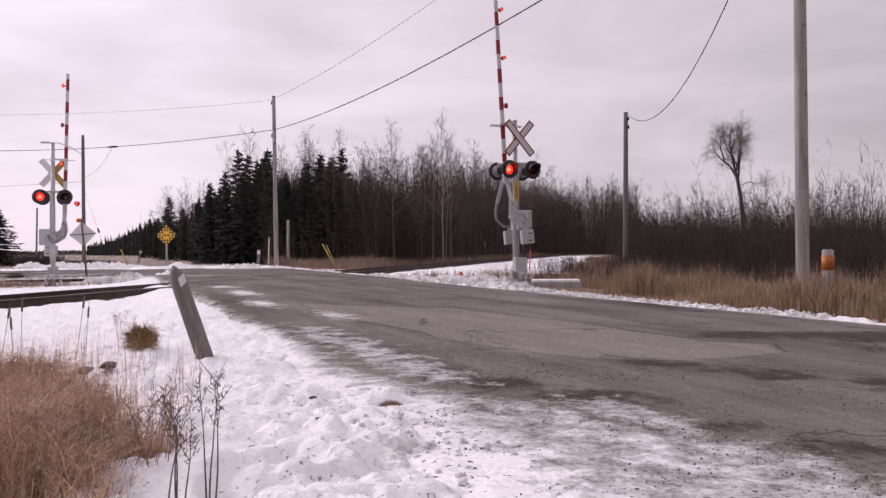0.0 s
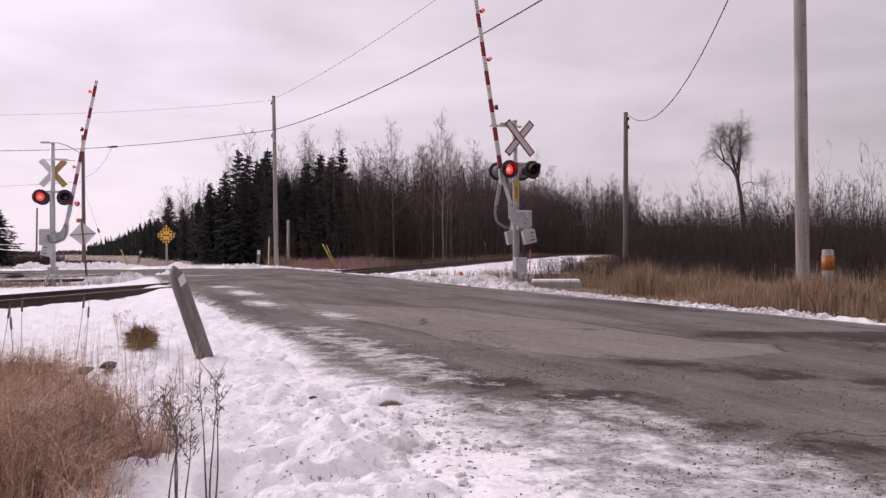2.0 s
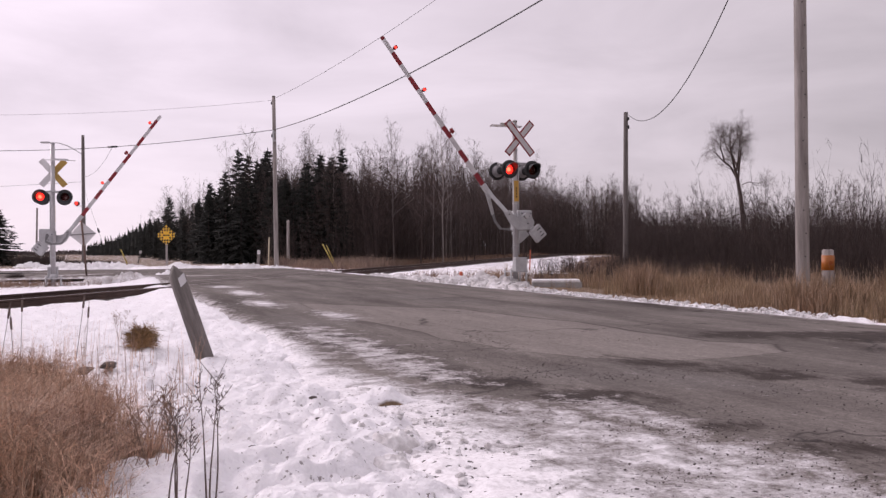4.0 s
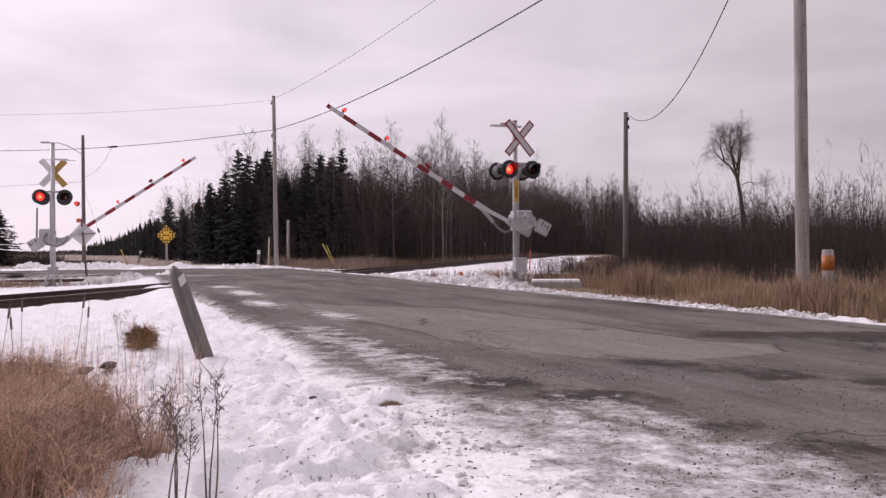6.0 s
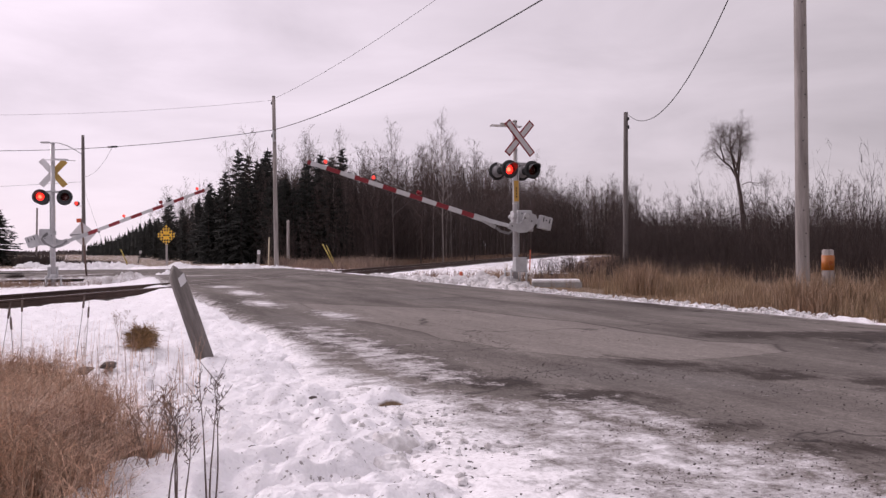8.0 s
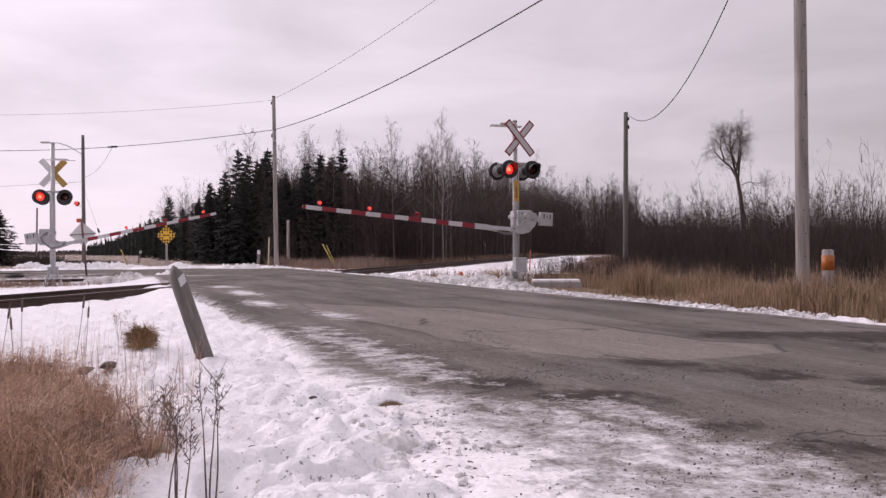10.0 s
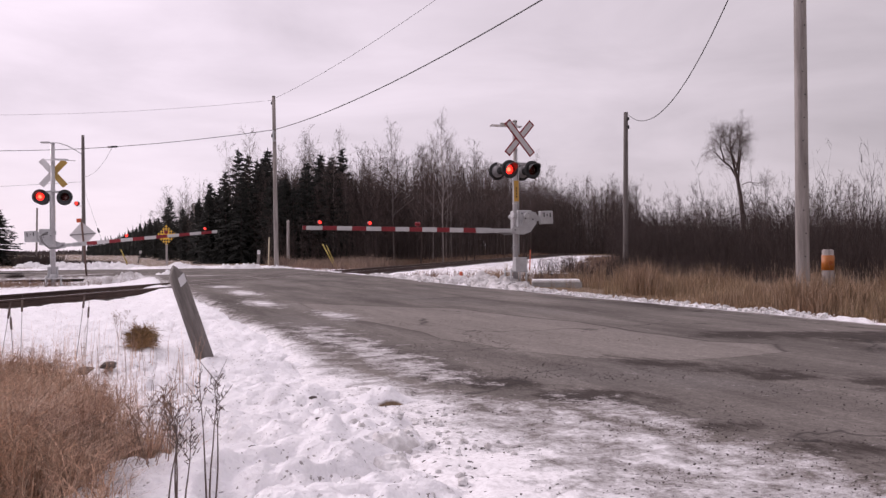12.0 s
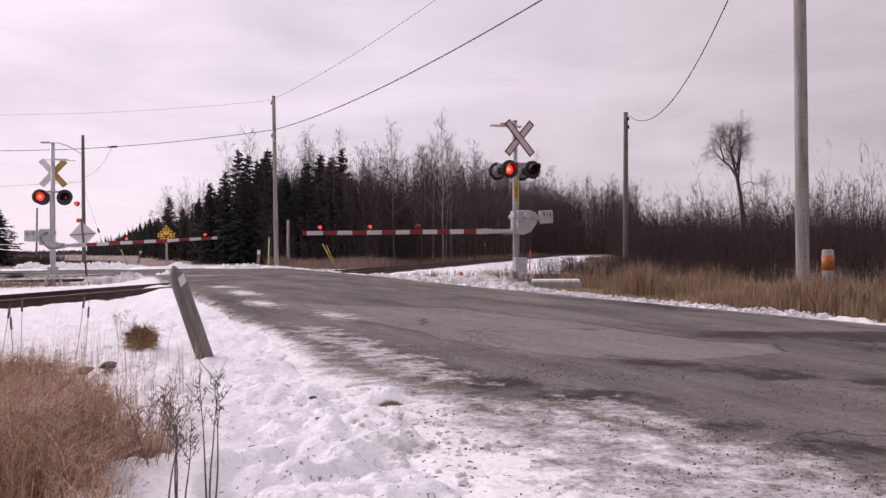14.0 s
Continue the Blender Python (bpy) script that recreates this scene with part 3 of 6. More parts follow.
class Build:
    """Collects tubes, cones and boxes for one mesh."""

    def __init__(self):
        self.v, self.f = [], []

    def tube(self, p0, p1, r0, r1, n=5, cap=False):
        p0, p1 = Vector(p0), Vector(p1)
        d = (p1 - p0)
        if d.length < 1e-6:
            return
        q = d.to_track_quat("Z", "Y")
        b = len(self.v)
        tip = r1 <= 0
        for k in range(n):
            a = 2 * math.pi * k / n
            o = q @ Vector((math.cos(a), math.sin(a), 0))
            self.v.append(tuple(p0 + o * r0))
            if not tip:
                self.v.append(tuple(p1 + o * r1))
        if tip:
            self.v.append(tuple(p1))
            for k in range(n):
                self.f.append((b + k, b + (k + 1) % n, b + n))
            return
        for k in range(n):
            j = (k + 1) % n
            self.f.append((b + 2 * k, b + 2 * j, b + 2 * j + 1, b + 2 * k + 1))
        if cap:
            self.f.append(tuple(b + 2 * k for k in reversed(range(n))))
            self.f.append(tuple(b + 2 * k + 1 for k in range(n)))

    def twig(self, p0, p1, r):
        """The finest twig: one three-sided sliver."""
        p0, p1 = Vector(p0), Vector(p1)
        d = p1 - p0
        s = d.cross(Vector((math.sin(len(self.v) * 1.7), math.cos(len(self.v) * 2.3), 0.2)))
        if s.length < 1e-6:
            return
        s = s.normalized() * r
        b = len(self.v)
        self.v += [tuple(p0 + s), tuple(p0 - s), tuple(p1)]
        self.f.append((b, b + 1, b + 2))

    def blade(self, p, lean, h, w, bend):
        """A grass leaf that bends over."""
        p, d = Vector(p), Vector((math.cos(lean), math.sin(lean), 0))
        m = p + Vector((0, 0, h * 0.6)) + d * bend * h * 0.3
        e = p + Vector((0, 0, h)) + d * bend * h
        side = Vector((-d.y, d.x, 0)) * w
        b = len(self.v)
        self.v += [tuple(p + side), tuple(p - side), tuple(m + side * 0.7), tuple(m - side * 0.7), tuple(e)]
        self.f += [(b, b + 1, b + 3, b + 2), (b + 2, b + 3, b + 4)]

    def mesh(self, name, material, smooth_shade=False):
        return build_mesh(name, self.v, self.f, material, smooth_shade)


class Thicket:
    """Collects very many thin stems and twigs, whole arrays at a time, for one mesh."""

    def __init__(self, seed):
        self.rg = np.random.default_rng(seed)
        self.co, self.tri, self.mat, self.n = [], [], [], 0

    def add(self, P, faces, k, material):
        """P: count x k points; faces: the triangles of one piece."""
        m = len(P)
        base = self.n + np.arange(m)[:, None, None] * k
        self.co.append(P.reshape(-1, 3))
        self.tri.append((base + np.array(faces)[None]).reshape(-1, 3))
        self.mat.append(np.full(m * len(faces), material))
        self.n += m * k

    def frames(self, d):
        w = self.rg.normal(size=d.shape)
        a = np.cross(d, w)
        a /= np.maximum(np.linalg.norm(a, axis=1, keepdims=True), 1e-9)
        b = np.cross(d, a)
        b /= np.maximum(np.linalg.norm(b, axis=1, keepdims=True), 1e-9)
        return a, b

    def sliver(self, p0, p1, r, material=0):
        a, _ = self.frames(p1 - p0)
        r = np.broadcast_to(np.asarray(r, float), (len(p0),))[:, None]
        self.add(np.stack([p0 + a * r, p0 - a * r, p1], 1), [(0, 1, 2)], 3, material)

    def ribbon(self, p0, p1, p2, r, material=0):
        """A thin limb with one bend."""
        a, _ = self.frames(p2 - p0)
        r = np.broadcast_to(np.asarray(r, float), (len(p0),))[:, None]
        self.add(np.stack([p0 + a * r, p0 - a * r, p1 + a * r * 0.6, p1 - a * r * 0.6, p2], 1), [(0, 1, 3), (0, 3, 2), (2, 3, 4)], 5, material)

    def stem(self, pts, radii, material=0):
        """Three-sided tapered stems through the given rings of points: count x rings x 3, and rings radii."""
        a, b = self.frames(pts[:, -1] - pts[:, 0])
        n = pts.shape[1]
        rings = []
        for i in range(n):
            r = np.asarray(radii[i]).reshape(-1, 1)
            rings += [pts[:, i] + (a * math.cos(q) + b * math.sin(q)) * r for q in (0.0, 2.0944, 4.1888)]
        faces = []
        for i in range(n - 1):
            for k in range(3):
                j = (k + 1) % 3
                faces += [(3 * i + k, 3 * i + j, 3 * i + 3 + j), (3 * i + k, 3 * i + 3 + j, 3 * i + 3 + k)]
        self.add(np.stack(rings, 1), faces, 3 * n, material)

    def wood(self, root, h, limbs, twigs, r_stem, r_limb, r_twig, spread=1.0, lean=0.05, low=0.2, stem_mat=0, twig_mat=0, tilt=(0.4, 0.85)):
        """Leafless stems of height h with rising limbs and fine twigs."""
        g, m = self.rg, len(root)
        tip = root + np.stack([g.normal(0, lean, m) * h, g.normal(0, lean, m) * h, h], 1)
        P = [root + (tip - root) * f + np.concatenate([g.normal(0, 0.012, (m, 2)) * h[:, None] * (0 < f < 1), np.zeros((m, 1))], 1) for f in (0, 0.35, 0.68, 1)]
        P = np.stack(P, 1)
        self.stem(P, [r_stem, r_stem * 0.72, r_stem * 0.42, r_stem * 0.08], stem_mat)
        f = low + (0.98 - low) * g.random((m, limbs)) ** 0.85
        q = np.clip(f, 0, 0.999) / np.array(1.0)
        knots = np.array([0, 0.35, 0.68, 1.0])
        k = np.clip(np.searchsorted(knots, q, side="right") - 1, 0, 2)
        w = (q - knots[k]) / (knots[k + 1] - knots[k])
        ix = np.arange(m)[:, None]
        p0 = (P[ix, k] * (1 - w)[..., None] + P[ix, k + 1] * w[..., None]).reshape(-1, 3)
        az, tl = g.uniform(0, 6.283, p0.shape[0]), g.uniform(*tilt, p0.shape[0])
        ln = (h[:, None] * 0.24 * (1.12 - f) * g.uniform(0.55, 1.25, f.shape) * spread).reshape(-1) + 0.12
        d = np.stack([np.cos(az) * np.sin(tl), np.sin(az) * np.sin(tl), np.cos(tl)], 1)
        p1 = p0 + d * (ln * 0.55)[:, None]
        d2 = d + np.array([0, 0, 0.45]) + g.normal(0, 0.12, d.shape)
        p2 = p1 + d2 / np.linalg.norm(d2, axis=1, keepdims=True) * (ln * 0.5)[:, None]
        rl = np.repeat(np.broadcast_to(np.asarray(r_limb, float), (m,)), limbs)
        self.ribbon(p0, p1, p2, rl, stem_mat)
        if twigs:
            u = g.uniform(0.15, 1.0, (len(p0), twigs))
            a = np.where((u < 0.52)[..., None], p0[:, None] + (p1 - p0)[:, None] * (u / 0.52)[..., None], p1[:, None] + (p2 - p1)[:, None] * ((u - 0.52) / 0.48)[..., None])
            e = d[:, None] * 0.8 + g.normal(0, 0.55, a.shape) + np.array([0, 0, 0.35])
            e /= np.linalg.norm(e, axis=2, keepdims=True)
            tl2 = np.clip(ln[:, None] * g.uniform(0.22, 0.6, u.shape), 0.15, 1.1)
            a, e = a.reshape(-1, 3), (a + e * tl2[..., None]).reshape(-1, 3)
            self.sliver(a, e, np.repeat(np.repeat(np.broadcast_to(np.asarray(r_twig, float), (m,)), limbs), twigs), twig_mat)

    def mesh(self, name, materials):
        co, tri = np.concatenate(self.co).astype(np.float32), np.concatenate(self.tri).astype(np.int32)
        me = bpy.data.meshes.new(name)
        me.vertices.add(len(co))
        me.vertices.foreach_set("co", co.ravel())
        me.loops.add(tri.size)
        me.loops.foreach_set("vertex_index", tri.ravel())
        me.polygons.add(len(tri))
        me.polygons.foreach_set("loop_start", np.arange(0, tri.size, 3, dtype=np.int32))
        me.polygons.foreach_set("material_index", np.concatenate(self.mat).astype(np.int32))
        for m in materials:
            me.materials.append(m)
        me.update(calc_edges=True)
        return me


def part(name, bm, material, parent, label=""):
    """Links a bmesh as one mesh object under a thing or a part."""
    me = bpy.data.meshes.new(name)
    bm.to_mesh(me)
    bm.free()
    for m in (material if isinstance(material, (list, tuple)) else [material]):
        me.materials.append(m)
    ob = new(name, me)
    ob.parent = parent
    if label:
        ob["label"] = label
    return ob


def part_mesh(name, me, parent, label=""):
    ob = new(name, me)
    ob.parent = parent
    if label:
        ob["label"] = label
    return ob


def bm_box(size, m=Matrix(), bevel=0.0):
    bm = bmesh.new()
    bmesh.ops.create_cube(bm, size=1.0, matrix=Matrix.Diagonal((*size, 1)))
    if bevel:
        bmesh.ops.bevel(bm, geom=bm.edges[:], offset=bevel, segments=2, affect="EDGES", profile=0.6)
    bmesh.ops.transform(bm, matrix=m, verts=bm.verts)
    return bm


def bm_cyl(r0, r1, h, m=Matrix(), n=20, bevel=0.0):
    """A cylinder or cone along z from 0 to h."""
    bm = bmesh.new()
    bmesh.ops.create_cone(bm, cap_ends=True, cap_tris=False, segments=n, radius1=r0, radius2=r1, depth=h, matrix=Matrix.Translation((0, 0, h / 2)))
    if bevel:
        es = [e for e in bm.edges if len(e.link_faces) == 2 and abs(e.calc_face_angle(0)) > 0.9]
        bmesh.ops.bevel(bm, geom=es, offset=bevel, segments=2, affect="EDGES")
    for f in bm.faces:
        f.smooth = len(f.verts) == 4
    bmesh.ops.transform(bm, matrix=m, verts=bm.verts)
    return bm


def bm_join(*bms):
    out = bmesh.new()
    for b in bms:
        tmp = bpy.data.meshes.new("tmp")
        b.to_mesh(tmp)
        b.free()
        out.from_mesh(tmp)
        bpy.data.meshes.remove(tmp)
    return out


def bm_plate(pts, y, th):
    """A flat plate of the given outline in x and z, th thick, its middle at y."""
    bm = bmesh.new()
    f = [bm.verts.new((p[0], y + th / 2, p[1])) for p in pts]
    k = [bm.verts.new((p[0], y - th / 2, p[1])) for p in pts]
    bm.faces.new(f)
    bm.faces.new(list(reversed(k)))
    for i in range(len(pts)):
        j = (i + 1) % len(pts)
        bm.faces.new((f[j], f[i], k[i], k[j]))
    bmesh.ops.recalc_face_normals(bm, faces=bm.faces)
    return bm


def bm_lathe(profile, n=28, m=Matrix()):
    """A turned shell from (radius, height) pairs, about z."""
    bm = bmesh.new()
    rings = []
    for r, h in profile:
        rings.append([bm.verts.new((r * math.cos(2 * math.pi * k / n), r * math.sin(2 * math.pi * k / n), h)) for k in range(n)])
    for a, b in zip(rings[:-1], rings[1:]):
        for k in range(n):
            f = bm.faces.new((a[k], a[(k + 1) % n], b[(k + 1) % n], b[k]))
            f.smooth = True
    bmesh.ops.remove_doubles(bm, verts=bm.verts, dist=1e-5)
    bmesh.ops.recalc_face_normals(bm, faces=bm.faces)
    bmesh.ops.transform(bm, matrix=m, verts=bm.verts)
    return bm


def thing(name, m, label, category, group="", kind=""):
    ob = new(name)
    ob.empty_display_size = 0.2
    ob.matrix_world = m
    return tagged(ob, label, category, group, kind)


T3 = Matrix.Translation


def RX(a):
    return Matrix.Rotation(radians(a), 4, "X")


def RY(a):
    return Matrix.Rotation(radians(a), 4, "Y")


def RZ(a):
    return Matrix.Rotation(radians(a), 4, "Z")


FACE_Y = RX(-90)     # turns local z to +y
MOVERS = []          # (object, kind, data) keyed at the end

# ---------- level crossing signals ----------


def flasher(signal, x, y, z, facing, phase):
    """One flashing lamp: black disc, hood and can, red lens, and the turning element inside, bright on one face."""
    m = T3((x, y, z)) @ (Matrix() if facing > 0 else RZ(180))
    # disc with a rolled rim, its face to +y
    disc = bm_lathe([(0.148, 0.0), (0.20, 0.012), (0.252, 0.004), (0.262, -0.012), (0.258, -0.022), (0.25, -0.012), (0.2, -0.002), (0.146, -0.012)], 32, FACE_Y)
    can = bm_lathe([(0.185, -0.022), (0.178, -0.05), (0.165, -0.10), (0.150, -0.17), (0.115, -0.215), (0.0, -0.236)], 24, FACE_Y)
    hood = bmesh.new()
    n = 18
    rows_ = []
    for rr_ in (0.168, 0.160):
        for yy in (0.0, 1.0):
            ring = []
            for k in range(n + 1):
                a = math.pi * (-0.22 + 1.44 * k / n)
                cut = 0.30 * max(0.15, min(1.0, 0.35 + 0.75 * math.sin(a)))
                ring.append(hood.verts.new((rr_ * math.cos(a), 0.01 + yy * cut, rr_ * math.sin(a))))
            rows_.append(ring)
    for a_, b_ in ((0, 1), (3, 2), (1, 3), (2, 0)):
        for k in range(n):
            hood.faces.new((rows_[a_][k], rows_[a_][k + 1], rows_[b_][k + 1], rows_[b_][k]))
    bmesh.ops.recalc_face_normals(hood, faces=hood.faces)
    back = bm_lathe([(0.250, -0.014), (0.236, -0.034), (0.18, -0.040)], 32, FACE_Y)
    lamp = part("flasher_lamp", bm_join(disc, hood, back), M_BLACK, signal, "black round crossing lamp with hood")
    lamp.matrix_local = m
    part("housing", can, M_GREYBACK_SHADE, lamp, "grey lamp housing")
    # added light block: keeps the turned-away element from lighting the can
    part("liner", bm_lathe([(0.149, -0.004), (0.134, -0.06), (0.130, -0.19), (0.098, -0.226), (0.0, -0.236)], 24, FACE_Y), M_BLACK, lamp, "black liner added to stop stray glow")
    part("lens", bm_lathe([(0.0, 0.020), (0.07, 0.016), (0.12, 0.006), (0.15, -0.006)], 24, FACE_Y), M_LENS, lamp, "red glass lens")
    el = bm_join(bm_lathe([(0.06, 0.012), (0.130, 0.006)], 24, FACE_Y), bm_lathe([(0.0, 0.016), (0.06, 0.012)], 24, FACE_Y),
                 bm_lathe([(0.130, 0.006), (0.130, -0.006), (0.0, -0.008)], 24, FACE_Y))
    for f in el.faces:
        c = f.calc_center_median()
        rad = math.hypot(c.x, c.z)
        f.material_index = 2 if c.y < 0.004 else (1 if rad < 0.055 else 0)
    e = part("lamp_element", el, [M_GLOW, M_HOT, M_DARKRED], lamp, "flashing lamp element")
    MOVERS.append((e, "flash", (T3((0, -0.095, 0)), phase)))
    return lamp


def small_lamp(k):
    """A short tube with a lamp face sunk into either end."""
    tube = bm_lathe([(0.055 * k, -0.078 * k), (0.062 * k, -0.078 * k), (0.062 * k, 0.078 * k), (0.055 * k, 0.078 * k), (0.055 * k, 0.014 * k), (0.0, 0.014 * k)], 16, FACE_Y)
    inner = bm_lathe([(0.055 * k, -0.078 * k), (0.055 * k, -0.014 * k), (0.0, -0.014 * k)], 16, FACE_Y)
    bm = bm_join(tube, inner, bm_box((0.05 * k, 0.05 * k, 0.05 * k), T3((0, 0, -0.07 * k))))
    for f in bm.faces:
        c = f.calc_center_median()
        f.material_index = 1 if math.hypot(c.x, c.z) < 0.05 * k and abs(abs(c.y) - 0.014 * k) < 0.006 * k else 0
    return bm


def crossing_signal(m, mast_top, arm_len, stripes, lamps_at, shaft, drop, angles, label):
    """Mast with crossbuck, four flashing lamps, gate mechanism, counterweight and striped arm. x runs along the lowered arm, y faces the traffic."""
    pivot = 1.71
    g = thing("crossing_signal", m, label, "crossing signal", "crossing signals")
    # mast, base casting, anchor bolts
    part("mast", bm_cyl(0.078, 0.070, mast_top, n=20), M_MAST, g, "grey aluminium mast")
    part("mast_cap", bm_cyl(0.08, 0.06, 0.05, T3((0, 0, mast_top)), 16), M_STEEL, g)
    base = bm_join(bm_cyl(0.14, 0.09, 0.16, T3((0, 0, 0.27)), 16, 0.01), bm_box((0.54, 0.46, 0.035), T3((0, 0, 0.27)), 0.006))
    part("mast_base", base, M_STEEL, g, "cast mast base")
    for bx in (-0.24, 0.24):
        for by in (-0.2, 0.2):
            part("anchor_bolt", bm_cyl(0.03, 0.03, 0.50, T3((bx, by, -0.15)), 8), M_STEEL, g)
    part("junction_box", bm_box((0.33, 0.20, 0.40), T3((-0.03, 0.17, 0.47)), 0.03), M_PALE, g, "grey junction box at the mast foot")
    part("box_lid", bm_box((0.36, 0.05, 0.42), T3((-0.03, 0.285, 0.47)), 0.02), M_PALE, g)
    # yellow notice strip
    part("notice_strip", bm_box((0.15, 0.012, 0.60), T3((0, 0.082, 2.58)), 0.003), M_NOTICE, g, "yellow notice strip on the mast")
    for zz in (2.42, 2.5, 2.58, 2.66):
        part("notice_line", bm_box((0.04, 0.004, 0.045), T3((0, 0.091, zz))), M_SIGNBLACK, g)
    # crossbuck of two blades, red border, on a bracket
    cz, cy = 4.07, 0.30
    buck = part("crossbuck", bm_join(bm_box((0.06, 0.26, 0.05), T3((0, 0.15, cz + 0.05))), bm_box((0.06, 0.26, 0.05), T3((0, 0.15, cz - 0.05)))), M_STEEL, g, "white crossbuck sign with red border")
    for i, sgn in enumerate((1, -1)):
        rot = RY(sgn * 49)
        yb = cy + 0.018 * i
        part("blade", bm_box((1.22, 0.008, 0.215), T3((0, yb, cz)) @ rot, 0.002), M_RED, buck, "red-bordered crossbuck blade")
        part("blade_face", bm_box((1.14, 0.006, 0.135), T3((0, yb + 0.007, cz)) @ rot, 0.001), M_WHITE, buck)
        for h in (-1, 1):
            # seen from behind: one half bare metal, the other yellowed
            xm = h * 0.305
            wx = (rot @ Vector((xm, 0, 0))).x
            part("blade_back", bm_box((0.605, 0.005, 0.212), T3((0, yb - 0.0075, cz)) @ rot @ T3((xm, 0, 0)), 0.001), M_GOLD if wx > 0 else M_SIGNBACK, buck)
    # flat plate bars high on the mast
    part("top_bar", bm_box((0.98, 0.16, 0.03), T3((0.26, -0.05, mast_top - 0.13 if mast_top < 4.7 else mast_top - 0.58)) @ RX(8), 0.006), M_SIGNBACK, g, "flat metal bar across the mast")
    part("short_bar", bm_box((0.46, 0.07, 0.05), T3((0.28, 0.10, mast_top - 0.09 if mast_top < 4.7 else mast_top - 0.54)), 0.006), M_STEEL, g)
    # cross arms and lamps
    lz = 3.17
    for yy in (0.20, -0.20):
        part("lamp_arm", bm_join(bm_cyl(0.025, 0.025, 0.92, T3((-0.46, yy, lz + 0.20)) @ RY(90), 10),
                                 bm_cyl(0.022, 0.022, 0.2, T3((-0.40, yy, lz + 0.02)), 8), bm_cyl(0.022, 0.022, 0.2, T3((0.40, yy, lz + 0.02)), 8),
                                 bm_box((0.10, 0.20, 0.07), T3((0, yy * 0.5, lz + 0.2)), 0.008)), M_STEEL, g)
    flasher(g, 0.36, 0.40, lz, 1, 0)
    flasher(g, -0.36, 0.40, lz, 1, 1)
    flasher(g, 0.40, -0.36, lz, -1, 1)
    flasher(g, -0.40, -0.36, lz, -1, 0)
    # gate mechanism
    mech = bm_box((0.46, 0.52, 0.58), T3((-0.22, -0.06, pivot + 0.03)), 0.05)
    part("gate_mechanism", mech, M_PALE, g, "grey gate mechanism housing")
    part("mechanism_cover", bm_box((0.36, 0.03, 0.48), T3((-0.22, 0.245, pivot + 0.03)), 0.012), M_PALE, g)
    part("gate_shaft", bm_cyl(0.05, 0.05, 1.02, T3((shaft[0], -0.68, shaft[1])) @ RX(-90), 14), M_STEEL, g)
    part("mast_clamp", bm_box((0.2, 0.2, 0.14), T3((0, 0, pivot + 0.18)), 0.01), M_STEEL, g)
    part("conduit", bm_join(bm_cyl(0.018, 0.018, 1.05, T3((-0.095, 0.03, 0.75)), 8), bm_cyl(0.018, 0.018, 1.35, T3((-0.095, 0.03, pivot + 0.32)), 8)), M_STEEL, g)
    for zz in (1.0, 1.5, 2.2, 3.4, 3.75):
        part("band_clamp", bm_cyl(0.088, 0.088, 0.03, T3((0, 0, zz)), 16), M_STEEL, g)
    for bx, bz in ((-0.36, 0.22), (-0.08, 0.22), (-0.36, -0.16), (-0.08, -0.16)):
        part("cover_bolt", bm_cyl(0.016, 0.016, 0.02, T3((bx, 0.262, pivot + bz)) @ FACE_Y, 8), M_BLACK, g)
    part("maker_plate", bm_box((0.16, 0.006, 0.07), T3((-0.22, 0.264, pivot - 0.10)), 0.001), M_SIGNBACK, g)
    # arm, turning about the shaft; modelled lowered, along +x
    arm = new("gate_arm")
    arm.empty_display_size = 0.2
    arm.parent = g
    arm["label"] = "red and white striped gate arm with lamps"
    z0 = -drop
    swan = [(0.44, z0 + 0.11), (0.46, z0 - 0.08), (0.10, z0 - 0.11), (-0.14, z0 - 0.03), (-0.32, -0.22), (-0.38, -0.02), (-0.30, 0.10), (-0.08, 0.13), (0.08, 0.05), (0.07, -0.14), (0.14, -0.26), (0.26, z0 + 0.12)]
    spine = [(0.44, z0 + 0.01), (0.22, z0 - 0.07), (-0.06, z0 - 0.06), (-0.26, -0.26), (-0.30, -0.05), (-0.14, 0.06), (0.03, 0.0)]
    slim = [(a, b + 0.035) for a, b in spine[:3]] + [(a + 0.035, b + 0.02) for a, b in spine[3:]] + [(a - 0.035, b - 0.02) for a, b in reversed(spine[3:])] + [(a, b - 0.035) for a, b in reversed(spine[:3])]
    # same steel on both sides; the far plate's shade is put into its darker grey
    for yy, mt in ((0.33, M_PALE), (-0.62, M_GREYBACK_SHADE)):
        br = part("arm_bracket", bm_plate(swan if yy > 0 else slim, yy, 0.035), mt, arm, "curved steel gate arm bracket")
        part("shaft_boss", bm_cyl(0.085, 0.075, 0.05, T3((0, yy + (0.015 if yy > 0 else -0.015), 0)) @ (FACE_Y if yy > 0 else RX(90) @ RX(180)), 18), M_STEEL, br)
        for bx, bz in ((-0.06, 0.05), (0.03, -0.07), (-0.2, -0.1), (0.36, z0 + 0.02)):
            part("bracket_bolt", bm_cyl(0.018, 0.018, 0.03, T3((bx, yy + (0.015 if yy > 0 else -0.04), bz)) @ FACE_Y, 8), M_BLACK, br)
        # side bar from the bracket in to the arm
        dx, dy = stripes[0] - 0.55, 0.02 - yy
        part("side_bar", bm_box((math.hypot(dx, dy), 0.03, 0.11), T3((0.42 + dx / 2, yy + dy / 2, z0)) @ Matrix.Rotation(math.atan2(dy, dx), 4, "Z"), 0.008), M_STEEL, arm)
        part("weight_arm", bm_box((0.34, 0.03, 0.16), T3((-0.42, yy, -0.06)), 0.01), M_STEEL, arm)
